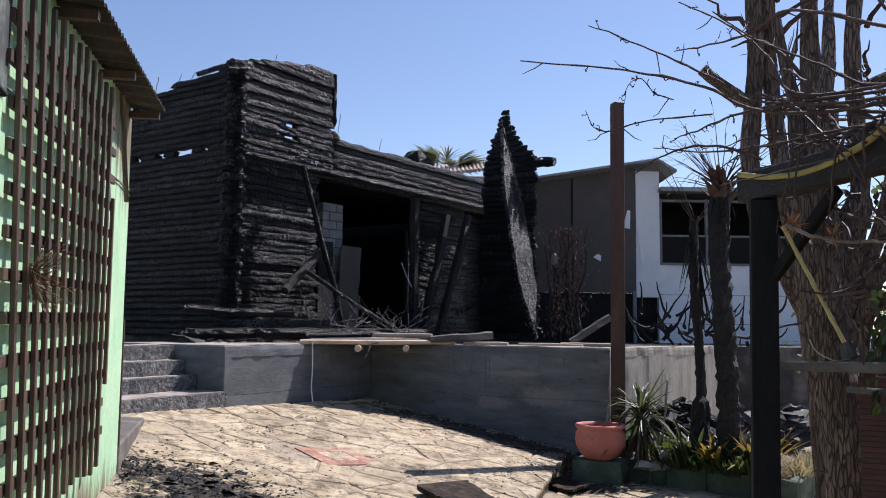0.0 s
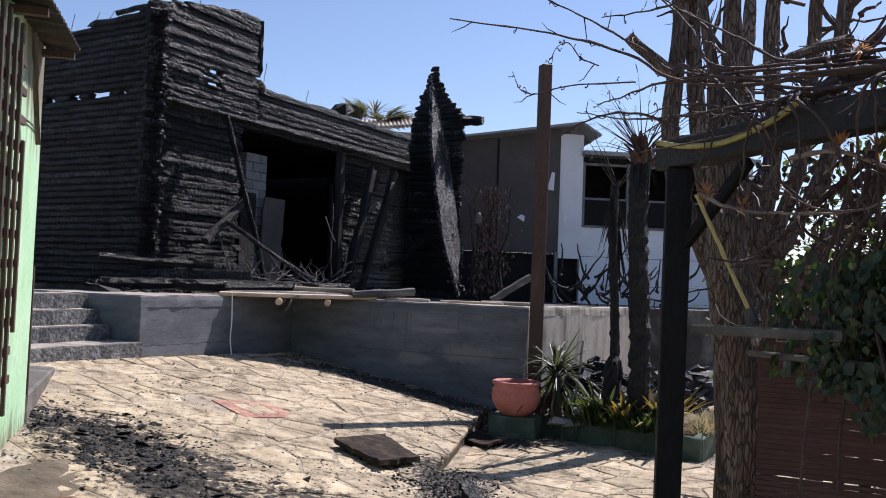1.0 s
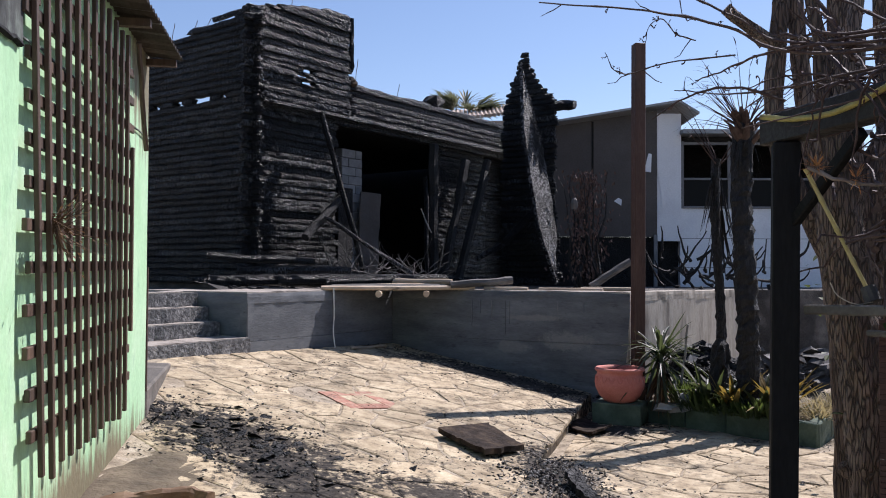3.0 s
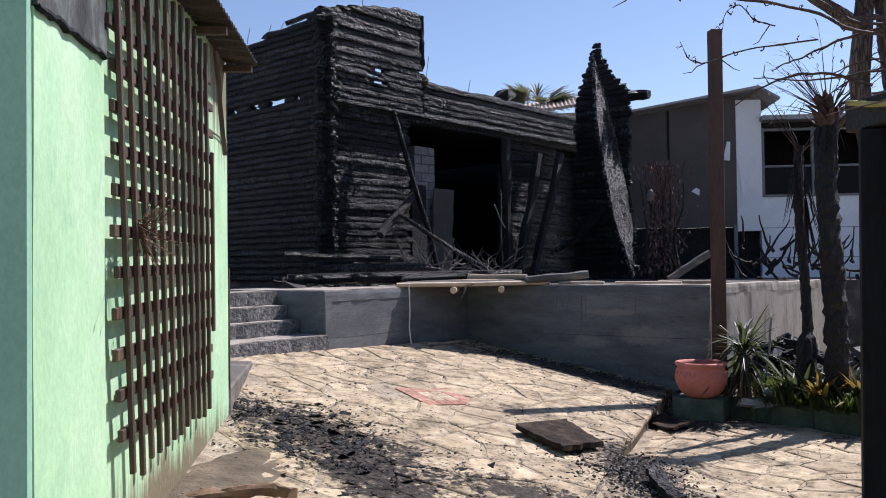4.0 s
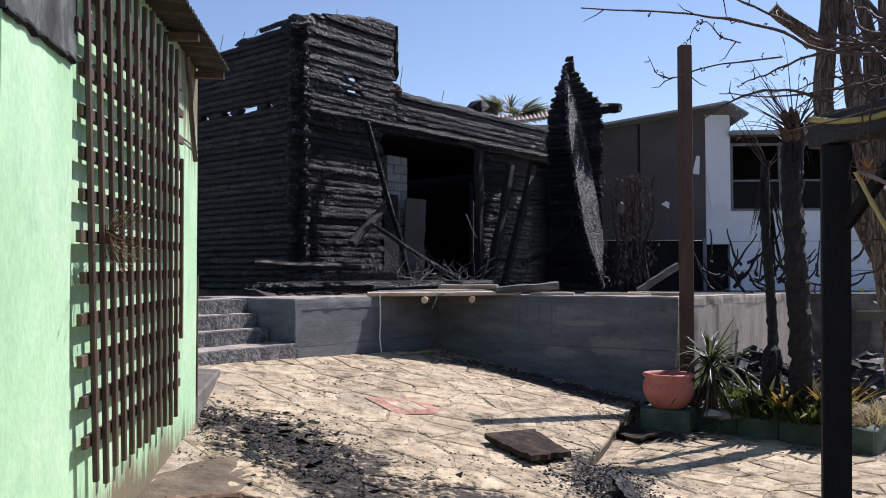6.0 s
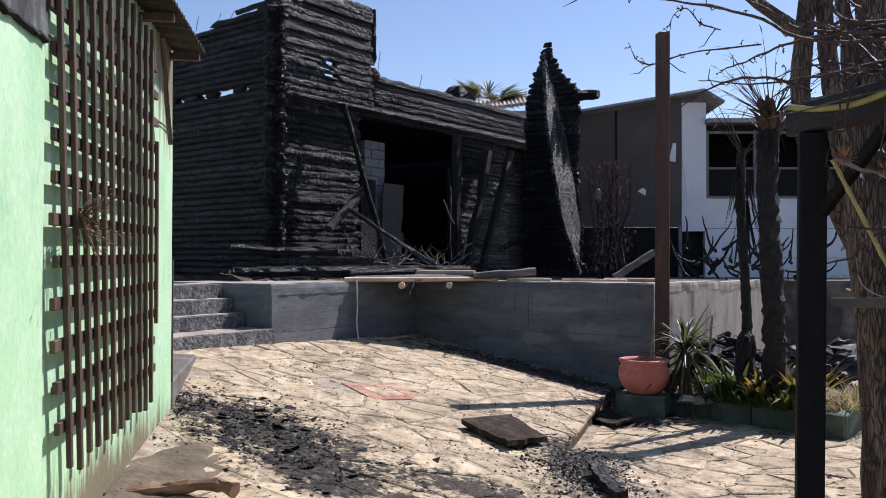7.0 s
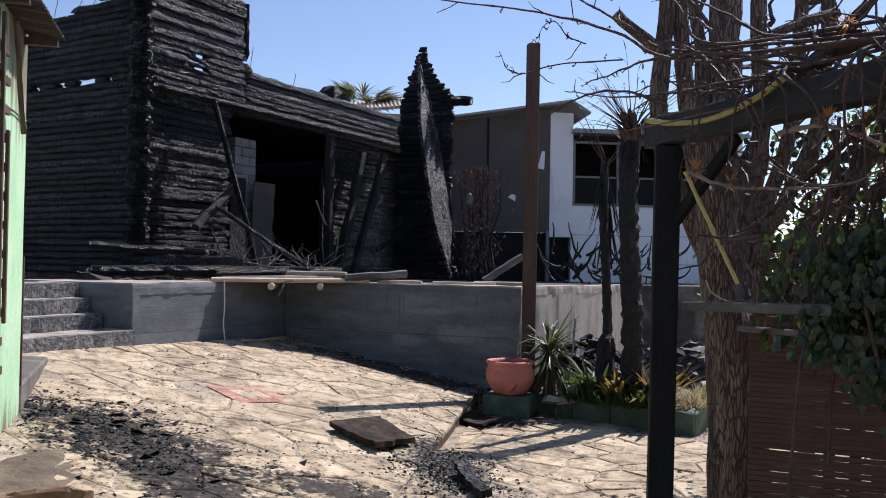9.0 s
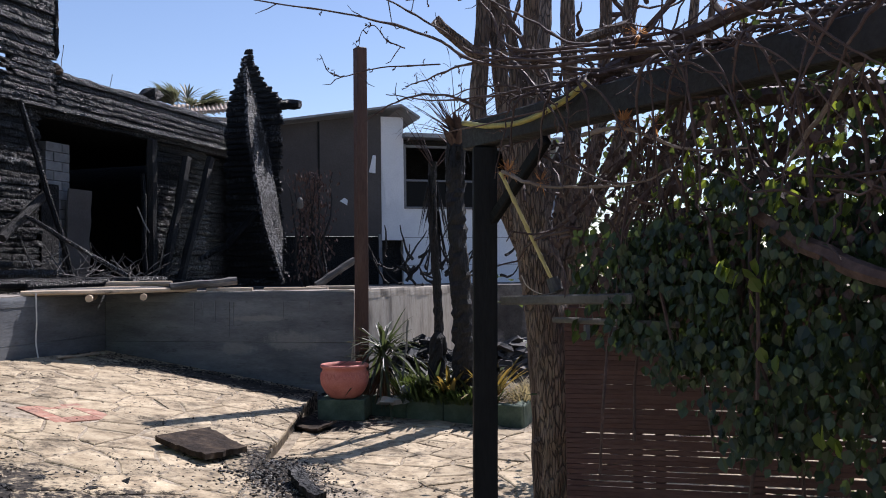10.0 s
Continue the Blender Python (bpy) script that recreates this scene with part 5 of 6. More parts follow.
# mono-pitch metal roof over the grey part
bm = bmesh.new()
n = 60
row_t = []
for i in range(n + 1):
    y = -0.35 + 3.5 * i / n
    w = 0.012 * math.sin(i * 1.9)
    row_t.append([bm.verts.new((x, y, z + w)) for x, z in ((1.5, 4.93), (5.20, 5.55), (5.65, 5.28))])
for i in range(n):
    for k in range(2):
        bm.faces.new((row_t[i][k], row_t[i][k + 1], row_t[i + 1][k + 1], row_t[i + 1][k]))
r = bmesh.ops.extrude_face_region(bm, geom=bm.faces[:])
for v in r["geom"]:
    if isinstance(v, bmesh.types.BMVert):
        v.co.z -= 0.05
part("roof", bm, M_METALROOF, house, "grey ribbed metal roof")
# window bay
hbox("bay_wall", 5.335, 9.4, 0.15, 0.35, 1.0, 3.12, M_HOUSEWHITE, "white painted wall below the window")
for zz in (1.75, 2.42):
    hbox("wall_joint", 5.34, 9.3, 0.142, 0.15, zz, zz + 0.012, M_FRAME)
hbox("bay_side", 9.4, 9.6, 0.15, 3, 1.0, 5.0, M_HOUSEWHITE)
hbox("room_back", 5.335, 9.4, 2.4, 2.5, 1.0, 4.95, M_CHAR2, "near-black back of the room behind the window")
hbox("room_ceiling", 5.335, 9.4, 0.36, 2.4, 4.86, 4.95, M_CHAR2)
hbox("bay_eave", 5.3, 9.6, -0.25, 0.35, 4.80, 4.90, M_METALROOF, "flat grey eave")
hbox("bay_header", 5.335, 9.4, 0.15, 0.35, 4.68, 4.79, M_CHAR2)
window = thing("window", pose(0, HY, 0), "wide dark window in a grey frame", "window")
for x in (5.36, 6.44, 7.52, 8.6):
    part("mullion", boxed(x, x + 0.06, 0.12, 0.2, 3.12, 4.68, 0.004), M_FRAME, window)
for i in range(3):
    x = 5.36 + 1.08 * i
    part("sill", boxed(x + 0.062, x + 1.078, 0.10, 0.2, 3.12, 3.17, 0.004), M_FRAME, window)
    part("transom", boxed(x + 0.062, x + 1.078, 0.12, 0.2, 3.78, 3.83, 0.004), M_FRAME, window)
    part("head", boxed(x + 0.062, x + 1.078, 0.12, 0.2, 4.60, 4.66, 0.004), M_FRAME, window)
    part("pane", boxed(x + 0.062, x + 1.078, 0.155, 0.16, 3.17, 3.78), M_GLASS, window, "near-black glass pane")
for a, b in (((5.6, 0.3, 4.05), (6.3, 0.3, 4.55)), ((7.2, 0.4, 3.9), (6.6, 0.4, 4.5))):
    bm = bmesh.new()
    tube(bm, [a, b], 0.012, 6)
    part("fallen_lath", bm, M_CHAR2, house)
# tiled roof and chimney far behind, and a palm crown
hut = thing("tiled_house", pose(0.55, 23, 0), "distant house with a pale clay tiled roof", "house")
part("wall", boxed(-1.0, 1.6, 0, 4, 1, 5.75), M_TILE, hut)
bm = bmesh.new()
tube(bm, [(0, -0.15, -0.12), (0, 0.6, 0.1), (0, 1.3, 0.36)], 0.055, 6)
roof_tile = finish(bm, "roof_tile", M_TILE)
for i in range(22):
    x = -0.66 + i * 0.11
    part("roof_tile", roof_tile, None, hut, m=pose(x, 0, 5.80 + 0.115 * (x + 1.1)))

# ---------------------------------------------------------------- palms and burnt plants
def fan_leaf(bm, at, d, length, spread, n, width, droop, rng):
    """A palm frond: a stalk and a fan of narrow blades."""
    d = Vector(d).normalized()
    side = d.cross(Vector((0, 0, 1))).normalized() if abs(d.z) < 0.95 else Vector((1, 0, 0))
    c = Vector(at) + d * length * 0.4
    tube(bm, [at, c], [0.012, 0.007], 4)
    for k in range(n):
        a = (k / (n - 1) - 0.5) * spread
        dd = (d * math.cos(a) + side * math.sin(a) + Vector((0, 0, rng.uniform(-0.1, 0.1)))).normalized()
        leaf(bm, c, dd, (0, 0, 1), length * 0.6 * rng.uniform(0.8, 1.1), width, 0.3, droop)


bm = bmesh.new()
rng = random.Random(4)
for i in range(30):
    a = rng.uniform(0, 6.28)
    d = Vector((math.cos(a), math.sin(a) * 0.6, rng.uniform(0.1, 1.0)))
    fan_leaf(bm, (0, 0, 0), d, rng.uniform(1.0, 1.5), 2.2, 14, 0.07, 0.2, rng)
palm = thing("palm", pose(0.45, 24.5, 0), "green fan palm behind the burnt cabin", "palm")
part("crown", bm, M_PALMLEAF, palm, m=pose(0, 0, 6.08))
bm = bmesh.new()
tube(bm, [(0, 0, 0), (0, 0, 3), (0, 0, 6.08)], 0.16, 8)
part("trunk", bm, M_BURNTPALM, palm)


def burnt_palm(x, y, h, r, label, seed, fronds):
    p = thing("burnt_palm", pose(x, y, Z_LOW), label, "palm", "burnt palms")
    rng = random.Random(seed)
    bm = bmesh.new()
    n = int(h / 0.06)
    tube(bm, [(0.03 * math.sin(i * 0.1), 0.02 * math.cos(i * 0.13), h * i / n) for i in range(n + 1)], [r * (1.03 if i % 2 else 0.96) * (1 + 0.15 * (1 - i / n)) for i in range(n + 1)], 12, 0.4, seed)
    part("trunk", bm, M_BURNTPALM, p)
    bm = bmesh.new()
    for i in range(26):
        a = rng.uniform(0, 6.28)
        z = h - rng.uniform(0, 0.3)
        d = Vector((math.cos(a), math.sin(a), rng.uniform(0.5, 1.6))).normalized()
        leaf(bm, (r * 0.8 * math.cos(a), r * 0.8 * math.sin(a), z), d, (0, 0, 1), rng.uniform(0.15, 0.32), 0.09, 0.4, 0, 3)
    if fronds > 20:
        part("crownshaft", bm, M_TWIG, p, "brown split leaf bases")
    bm = bmesh.new()
    for i in range(fronds):
        a = rng.uniform(0, 6.28)
        d = Vector((math.cos(a) * 0.8, math.sin(a) * 0.8, rng.uniform(-0.1, 1.4))).normalized()
        tip = Vector((0, 0, h)) + d * rng.uniform(0.5, 1.0)
        tube(bm, bent((0, 0, h - 0.1), tip, 4, -0.03, 0.03, i), [0.009, 0.008, 0.006, 0.004, 0.002], 4)
        for k in range(2):
            leaf(bm, tip - d * 0.15 * k, d + Vector((rng.uniform(-0.4, 0.4), rng.uniform(-0.4, 0.4), -0.3)), (0, 0, 1), 0.25, 0.012, 0.2, 0.4)
    part("dry_fronds", bm, M_TWIG, p, "thin burnt frond ribs")
    bm = bmesh.new()
    for i in range(16 if r > 0.1 else 30):
        a = rng.uniform(0, 6.28)
        z = h - rng.uniform(0.1, 0.9 if r < 0.1 else 0.3)
        leaf(bm, (r * math.cos(a), r * math.sin(a), z), (math.cos(a) * 0.25, math.sin(a) * 0.25, -1), (math.cos(a), math.sin(a), 0), rng.uniform(0.2, 0.55) * (1.6 if r < 0.1 else 1.0), 0.03, 0.3, 0, 3)
    part("skirt", bm, M_BURNTPALM, p, "hanging dead leaves")


burnt_palm(3.62, 10.4, 3.78, 0.12, "black burnt palm trunk with a tuft of bare ribs", 3, 46)
burnt_palm(3.42, 10.8, 3.4, 0.055, "thin burnt palm trunk with hanging dry leaves", 6, 6)

bm = bmesh.new()
tube(bm, bent((0, 0, 0), (0.06, 0, 1.12), 14, 0, 0.06, 8), [0.15 - 0.004 * i - (0.05 if i == 14 else 0) for i in range(15)], 14, 0.45, 5)
ob = part("tree_stump", bm, M_BURNTPALM, None, m=pose(3.36, 10.75, Z_LOW))
tagged(ob, "scorched grey tree stump beside the burnt palms", "stump")
bm = bmesh.new()
rng = random.Random(14)
for i in range(34):
    a = Vector((rng.uniform(-0.5, 1.6), rng.uniform(-0.3, 0.3), rng.uniform(0.0, 0.5)))
    d = Vector((rng.uniform(-0.6, 0.7), rng.uniform(-0.3, 0.3), rng.uniform(0.1, 0.9)))
    b = a + d * rng.uniform(0.5, 1.0)
    pts = bent(a, b, 7, rng.uniform(0.05, 0.25), 0.06, i)
    tube(bm, pts, [0.03 - 0.003 * k for k in range(8)], 5, 0.2)
ob = part("burnt_shrub", bm, M_BURNTPALM, None, m=pose(4.73, 16.5, Z_TERRACE) @ Matrix.Scale(1.2, 4))
tagged(ob, "burnt shrub of bare curling black branches", "shrub")

rng = random.Random(15)
climber = thing("burnt_climber", pose(2.46, 15.3, Z_TERRACE), "burnt climbing plant with shrivelled hanging leaves", "plant")
for i in range(16):
    bm = bmesh.new()
    a = Vector((rng.uniform(-0.2, 0.2), rng.uniform(-0.1, 0.1), 0))
    tube(bm, bent(a, a + Vector((rng.uniform(-0.35, 0.35), rng.uniform(-0.2, 0.2), rng.uniform(1.2, 2.1))), 8, 0, 0.14, i), [0.03 - 0.003 * k for k in range(9)], 5, 0.3)
    part("stem", bm, M_BURNTPALM, climber)
bm = bmesh.new()
for i in range(900):
    p = Vector((rng.gauss(0, 0.17), rng.gauss(0, 0.14), rng.uniform(0.2, 2.15)))
    leaf(bm, p, (rng.uniform(-0.5, 0.5), rng.uniform(-0.5, 0.5), -1), (rng.uniform(-1, 1), -1, 0), rng.uniform(0.04, 0.11), 0.04, 0.5, 0)
part("shrivelled_leaves", bm, M_TWIG, climber, "curled scorched leaves")
bm = bmesh.new()
tube(bm, [(0, 0, 0), (0, 0, 0.10), (0, 0, 0.16), (0, 0, 0.2)], [0.06, 0.065, 0.05, 0.02], 10)
ob = part("lantern", bm, M_RAIL, None, m=pose(2.22, 15.05, 2.75))
tagged(ob, "small grey lantern hanging in the burnt climber", "lantern")

# ---------------------------------------------------------------- posts, pot and planter
bm = boxed(-0.075, 0.075, -0.075, 0.075, -0.02, 5.08, 0.008)
ob = part("timber_post", bm, M_POST, None, m=pose(2.57, 11.58, Z_LOW, 0, 0.2, 12))
tagged(ob, "tall square rust-brown post standing by the wall", "post")

plinth = boxed(-0.31, 0.31, -0.25, 0.25, 0, 0.27, 0.012)
wobble(plinth, 0.006, 8)
ob = part("plinth", plinth, M_MOSS, None, m=pose(2.24, 11.12, Z_LOW, 0, 0, -24))
tagged(ob, "mossy green concrete block under the flower pot", "plinth")

pot = thing("flower_pot", pose(2.23, 11.1, Z_LOW + 0.27), "large weathered pink terracotta pot with a scalloped band", "flower pot")
bm = bmesh.new()
prof = [(0.16, 0.0), (0.205, 0.02), (0.265, 0.09), (0.31, 0.18), (0.322, 0.26), (0.305, 0.34), (0.285, 0.385), (0.31, 0.40), (0.325, 0.425), (0.31, 0.445), (0.28, 0.445), (0.265, 0.40), (0.26, 0.34)]
rings = []
for r, z in prof:
    rings.append([bm.verts.new((r * math.cos(2 * math.pi * k / 40), r * math.sin(2 * math.pi * k / 40), z)) for k in range(40)])
for a, b in zip(rings, rings[1:]):
    for k in range(40):
        bm.faces.new((a[k], a[(k + 1) % 40], b[(k + 1) % 40], b[k]))
bm.faces.new(rings[0][::-1])
part("body", bm, M_POT, pot, smooth=True)
sc = bmesh.new()
for k in range(18):
    a = 2 * math.pi * k / 18
    pts = [Vector(((0.317 - 0.012 * abs(s)) * math.cos(a + s * 0.13), (0.317 - 0.012 * abs(s)) * math.sin(a + s * 0.13), 0.335 - 0.07 * (1 - s * s))) for s in (-1, -0.6, -0.2, 0.2, 0.6, 1)]
    tube(sc, pts, 0.011, 5)
part("scalloped_band", sc, M_POT, pot, "raised scallops round the pot")
bm = bmesh.new()
bmesh.ops.create_circle(bm, cap_ends=True, segments=30, radius=0.262)
part("soil", bm, M_EARTH, pot, m=pose(0, 0, 0.37))

planter = thing("planter_bed", pose(0, 0, Z_LOW), "low mossy concrete planter kerb round a plant bed", "planter", kind="structure")


def kerb_run(a, b, n, h):
    a, b = Vector(a), Vector(b)
    d = (b - a)
    ang = math.degrees(math.atan2(d.y, d.x))
    for i in range(n):
        bm = boxed(0.004, d.length / n - 0.004, 0, 0.15, -0.05, h, 0.012)
        wobble(bm, 0.006, 7, i * 3.0 + a.x)
        p = a + d * i / n
        part("kerb_block", bm, M_MOSS, planter, m=pose(p.x, p.y, 0, 0, 0, ang))


kerb_run((2.62, 11.25), (4.14, 9.60), 4, 0.26)
kerb_run((4.17, 9.62), (5.6, 11.6), 4, 0.26)
bm = bmesh.new()
prism(bm, [(2.7, 11.35), (4.15, 9.8), (5.5, 11.5), (4.2, 13.6), (3.0, 12.4)], -0.05, lambda x, y: 0.20 + 0.10 * max(0, y - 11.0))
part("bed_soil", bm, M_EARTH, planter, "dark dry soil")


def tuft(name, x, y, z, n, length, width, material, label, category, seed, rise=(0.3, 1.3), droop=0.5, radius=0.06, group=""):
    bm = bmesh.new()
    rng = random.Random(seed)
    for i in range(n):
        a = rng.uniform(0, 6.283)
        d = Vector((math.cos(a), math.sin(a), rng.uniform(*rise)))
        leaf(bm, (radius * math.cos(a) * rng.random(), radius * math.sin(a) * rng.random(), rng.uniform(0, 0.06)), d, (0, 0, 1), length * rng.uniform(0.6, 1.1), width, 0.3, droop * rng.uniform(0.3, 1.2), 4)
    ob = thing(name, pose(x, y, z), label, category, group)
    tagged(part("leaves", bm, material, ob), kind="stuff")
    return ob


yucca = thing("yucca", pose(2.80, 11.25, -0.12), "spiky yucca with grey-green strap leaves behind the pot", "yucca")
bm = bmesh.new()
tube(bm, bent((0, 0, -0.1), (0, 0, 0.55), 5, 0, 0.02, 1), 0.06, 8, 0.3)
part("stem", bm, M_BARK, yucca)
bm = bmesh.new()
rng = random.Random(3)
for i in range(95):
    a = rng.uniform(0, 6.283)
    d = Vector((math.cos(a), math.sin(a), rng.uniform(-0.5, 1.8)))
    leaf(bm, (0, 0, rng.uniform(0.5, 0.72)), d, (0, 0, 1), rng.uniform(0.5, 0.95), 0.04, 0.35, rng.uniform(0.1, 0.8), 4)
part("leaves", bm, M_STRAP, yucca)
bm = bmesh.new()
for i in range(40):
    a = rng.uniform(0, 6.283)
    leaf(bm, (0, 0, rng.uniform(0.3, 0.5)), (math.cos(a), math.sin(a), -1.2), (0, 0, 1), rng.uniform(0.3, 0.5), 0.03, 0.35, 0.2, 3)
part("dead_leaves", bm, M_DEADLEAF, yucca, "withered hanging leaves")
for k, (x, y, s) in enumerate(((3.30, 10.75, 5), (3.52, 10.55, 6), (3.74, 10.3, 7), (3.95, 10.25, 8), (3.55, 10.95, 9))):
    tuft("iris_clump", x, y, -0.1, 40, 0.78, 0.06, M_YELLOWLEAF if k in (1, 3) else M_STRAP, "clump of strap leaves with yellow scorched tips", "plant", s, (0.7, 2.6), 0.45, 0.1, "clumps in the planter")
    tuft("herb", x - 0.12, y - 0.15, -0.11, 90, 0.3, 0.035, M_HERB, "low green herb in the planter", "plant", s + 20, (0.3, 3.0), 0.25, 0.2, "herbs in the planter")
for k, (x, y) in enumerate(((3.05, 11.05), (3.1, 10.85))):
    tuft("herb", x, y, -0.11, 110, 0.42, 0.03, M_HERB, "low green herb in the planter", "plant", 70 + k, (0.8, 3.5), 0.15, 0.16, "herbs in the planter")
for k in range(9):
    x, y = 4.3 + 0.2 * (k % 3) + 0.1 * (k // 3), 10.0 + 0.28 * (k // 3) + 0.15 * (k % 3)
    tuft("dry_grass", x, y, -0.1, 70, 0.36, 0.012, M_DRYGRASS, "tuft of dry straw-coloured grass", "grass", 90 + k, (0.2, 2.2), 0.5, 0.15, "dry grass tufts")

# rubble between planter and wall
def rubble_place(r):
    s, t = r.gauss(0, 0.5), r.gauss(0, 0.3)
    x, y = 3.45 + s * 0.9, 12.1 - s * 0.5 + t
    return x, y, Z_LOW + 0.2 + max(0.0, 0.65 - 0.5 * abs(s) - 0.6 * abs(t)) * r.uniform(0.4, 1.0), 1.0


chunks("rubble_heap", 170, rubble_place, 0.16, M_PALEDEBRIS, "heap of broken grey stones behind the planter", "rubble", 41, 0.7)
chunks("burnt_heap", 280, lambda r: (lambda q: (q[0] + 0.1, q[1] - 0.1, q[2] + 0.12, 1.0))(rubble_place(r)), 0.17, M_CHAR2, "burnt boards and charcoal on the rubble", "charcoal", 42, 0.4)
chunks("far_rubble", 160, lambda r: (5.15 + r.gauss(0, 0.5), 12.35 + r.gauss(0, 0.35), Z_LOW + 0.3 + r.uniform(0, 0.5), 1.0), 0.2, M_GREYPOLE, "heap of grey broken slabs beyond the planter", "rubble", 43, 0.4)
bar("stake", (2.98, 10.98, Z_LOW + 0.25), (3.10, 11.05, 0.95), 0.015, M_PALEDEBRIS, "thin pale stake standing in the planter", "stake", 0.1)
lampy = thing("fallen_spotlight", pose(3.0, 10.75, Z_LOW + 0.36), "grey fallen garden spotlight on the planter kerb", "lamp")
bm = bmesh.new()
tube(bm, [(-0.09, 0, 0.02), (0.02, 0, 0.02), (0.1, 0, 0.02)], [0.05, 0.07, 0.1], 14)
part("housing", bm, M_FRAME, lampy)
bm = bmesh.new()
tube(bm, [(0.101, 0, 0.02), (0.115, 0, 0.02)], [0.104, 0.104], 18)
part("rim", bm, M_PALEDEBRIS, lampy)
chunks("stone_row", 12, lambda r: (2.95 + r.uniform(-0.25, 0.3), 11.05 + r.uniform(-0.3, 0.2), Z_LOW + 0.22, 1.0), 0.12, M_PALEDEBRIS, "pale stones on the planter edge", "stones", 44)

# ---------------------------------------------------------------- pergola, screen and vine
def beam(name, p, q, w, h, material, parent, label=""):
    p, q = Vector(p), Vector(q)
    d = q - p
    bm = boxed(0, d.length, -w / 2, w / 2, -h / 2, h / 2, 0.008)
    for v in bm.verts:
        v.co.z += 0.008 * noise.noise((v.co.x * 2, 3, 0))
    m = Matrix.Translation(p) @ d.to_track_quat("X", "Z").to_matrix().to_4x4()
    return part(name, bm, material, parent, label, m)


pergola = thing("pergola", pose(1.76, 4.44, Z_LOW), "dark timber pergola with a black square post", "pergola")
part("post", boxed(-0.066, 0.066, -0.066, 0.066, -0.02, 2.62, 0.006), M_BLACKPOST, pergola, "black painted square post", m=pose(-0.03, 0, 0, 0, 0.7, -16))
PD = Vector((0.263, -0.965, 0))
PB = Vector((0, 0, 2.70))
beam("main_beam", PB - PD * 0.14, PB + PD * 3.6 + Vector((0.12, 0, 0.06)), 0.12, 0.155, M_BEAM, pergola, "thick dark-stained beam")
beam("brace", Vector((0.02, -0.05, 2.2)), PB + PD * 0.55 + Vector((0, 0, -0.1)), 0.05, 0.06, M_BLACKPOST, pergola)
rail_z = 1.44 - Z_LOW
beam("rail", Vector((0.06, -0.1, rail_z)), Vector((0.33, -1.05, rail_z + 0.03)), 0.04, 0.05, M_RAIL, pergola, "weathered horizontal rail")
beam("lower_rail", Vector((0.25, -0.35, rail_z - 0.10)), Vector((0.47, -1.2, rail_z - 0.085)), 0.03, 0.03, M_RAIL, pergola)
for s in (0.25, 0.34):
    p = Vector((0.06, -0.1, 0)).lerp(Vector((0.62, -2.1, 0)), s)
    part("spindle", boxed(-0.012, 0.012, -0.012, 0.012, rail_z - 0.19, rail_z - 0.115), M_FRAME, pergola, m=pose(p.x + 0.12, p.y, 0))
scr = thing("slat_screen", pose(2.33, 4.62, 0), "red-brown slatted screen with light showing between the slats", "screen")
sd = Vector((0.86, -0.51, 0)).normalized()
sang = math.degrees(math.atan2(sd.y, sd.x))
rng = random.Random(77)
slat_me = finish(boxed(0.0, 3.0, -0.006, 0.006, 0, 0.0285, 0.002), "slat", M_SCREEN)
z = -0.25
k = 0
while z < 1.36:
    step = 0.0287 if z > 0.62 or rng.random() < 0.35 else rng.choice((0.030, 0.032, 0.0345))
    part("slat", slat_me, None, scr, m=pose(0, 0, z, rng.uniform(-2, 2), rng.uniform(-0.25, 0.25), sang))
    z += step
for s in (0.06, 0.42, 0.55, 1.1, 1.7, 2.4):
    p = sd * s
    part("batten", boxed(-0.03, 0.03, 0.01, 0.035, -0.3, 1.40), M_SCREEN, scr, m=pose(p.x, p.y, 0, 0, 0, sang))

# hose wound over the beam, bamboo pole
bm = bmesh.new()
tube(bm, curve_through([(1.66, 4.50, 2.45), (1.74, 4.28, 2.40), (1.83, 4.02, 2.385), (1.90, 3.70, 2.43), (1.93, 3.50, 2.485)], 8), 0.015, 10)
ob = part("hose", bm, M_YELLOW)
tagged(ob, "faded yellow hose draped over the pergola beam", "hose")
bam = thing("bamboo_pole", pose(0, 0, 0), "yellow bamboo pole leaning from beam to rail", "pole")
bm = bmesh.new()
a, b = Vector((1.74, 4.14, 2.13)), Vector((1.99, 4.03, 1.53))
pts, rad = [], []
for i in range(25):
    pts.append(a.lerp(b, i / 24))
    rad.append(0.010 + (0.003 if i % 6 == 0 else 0))
tube(bm, pts, rad, 10)
part("cane", bm, M_BAMBOO, bam)
bm = bmesh.new()
tube(bm, [(1.985, 4.035, 1.56), (2.0, 4.01, 1.49)], [0.035, 0.04], 12)
part("end_cap", bm, M_GREYPOLE, bam, "dark round end")
bm = bmesh.new()
tube(bm, curve_through([(1.81, 4.04, 1.58), (1.84, 4.03, 1.52), (1.91, 4.0, 1.48), (1.985, 3.99, 1.49)], 6), 0.003, 5)
part("tie_wire", bm, M_WHITEWALL, bam, "thin white tie wire")

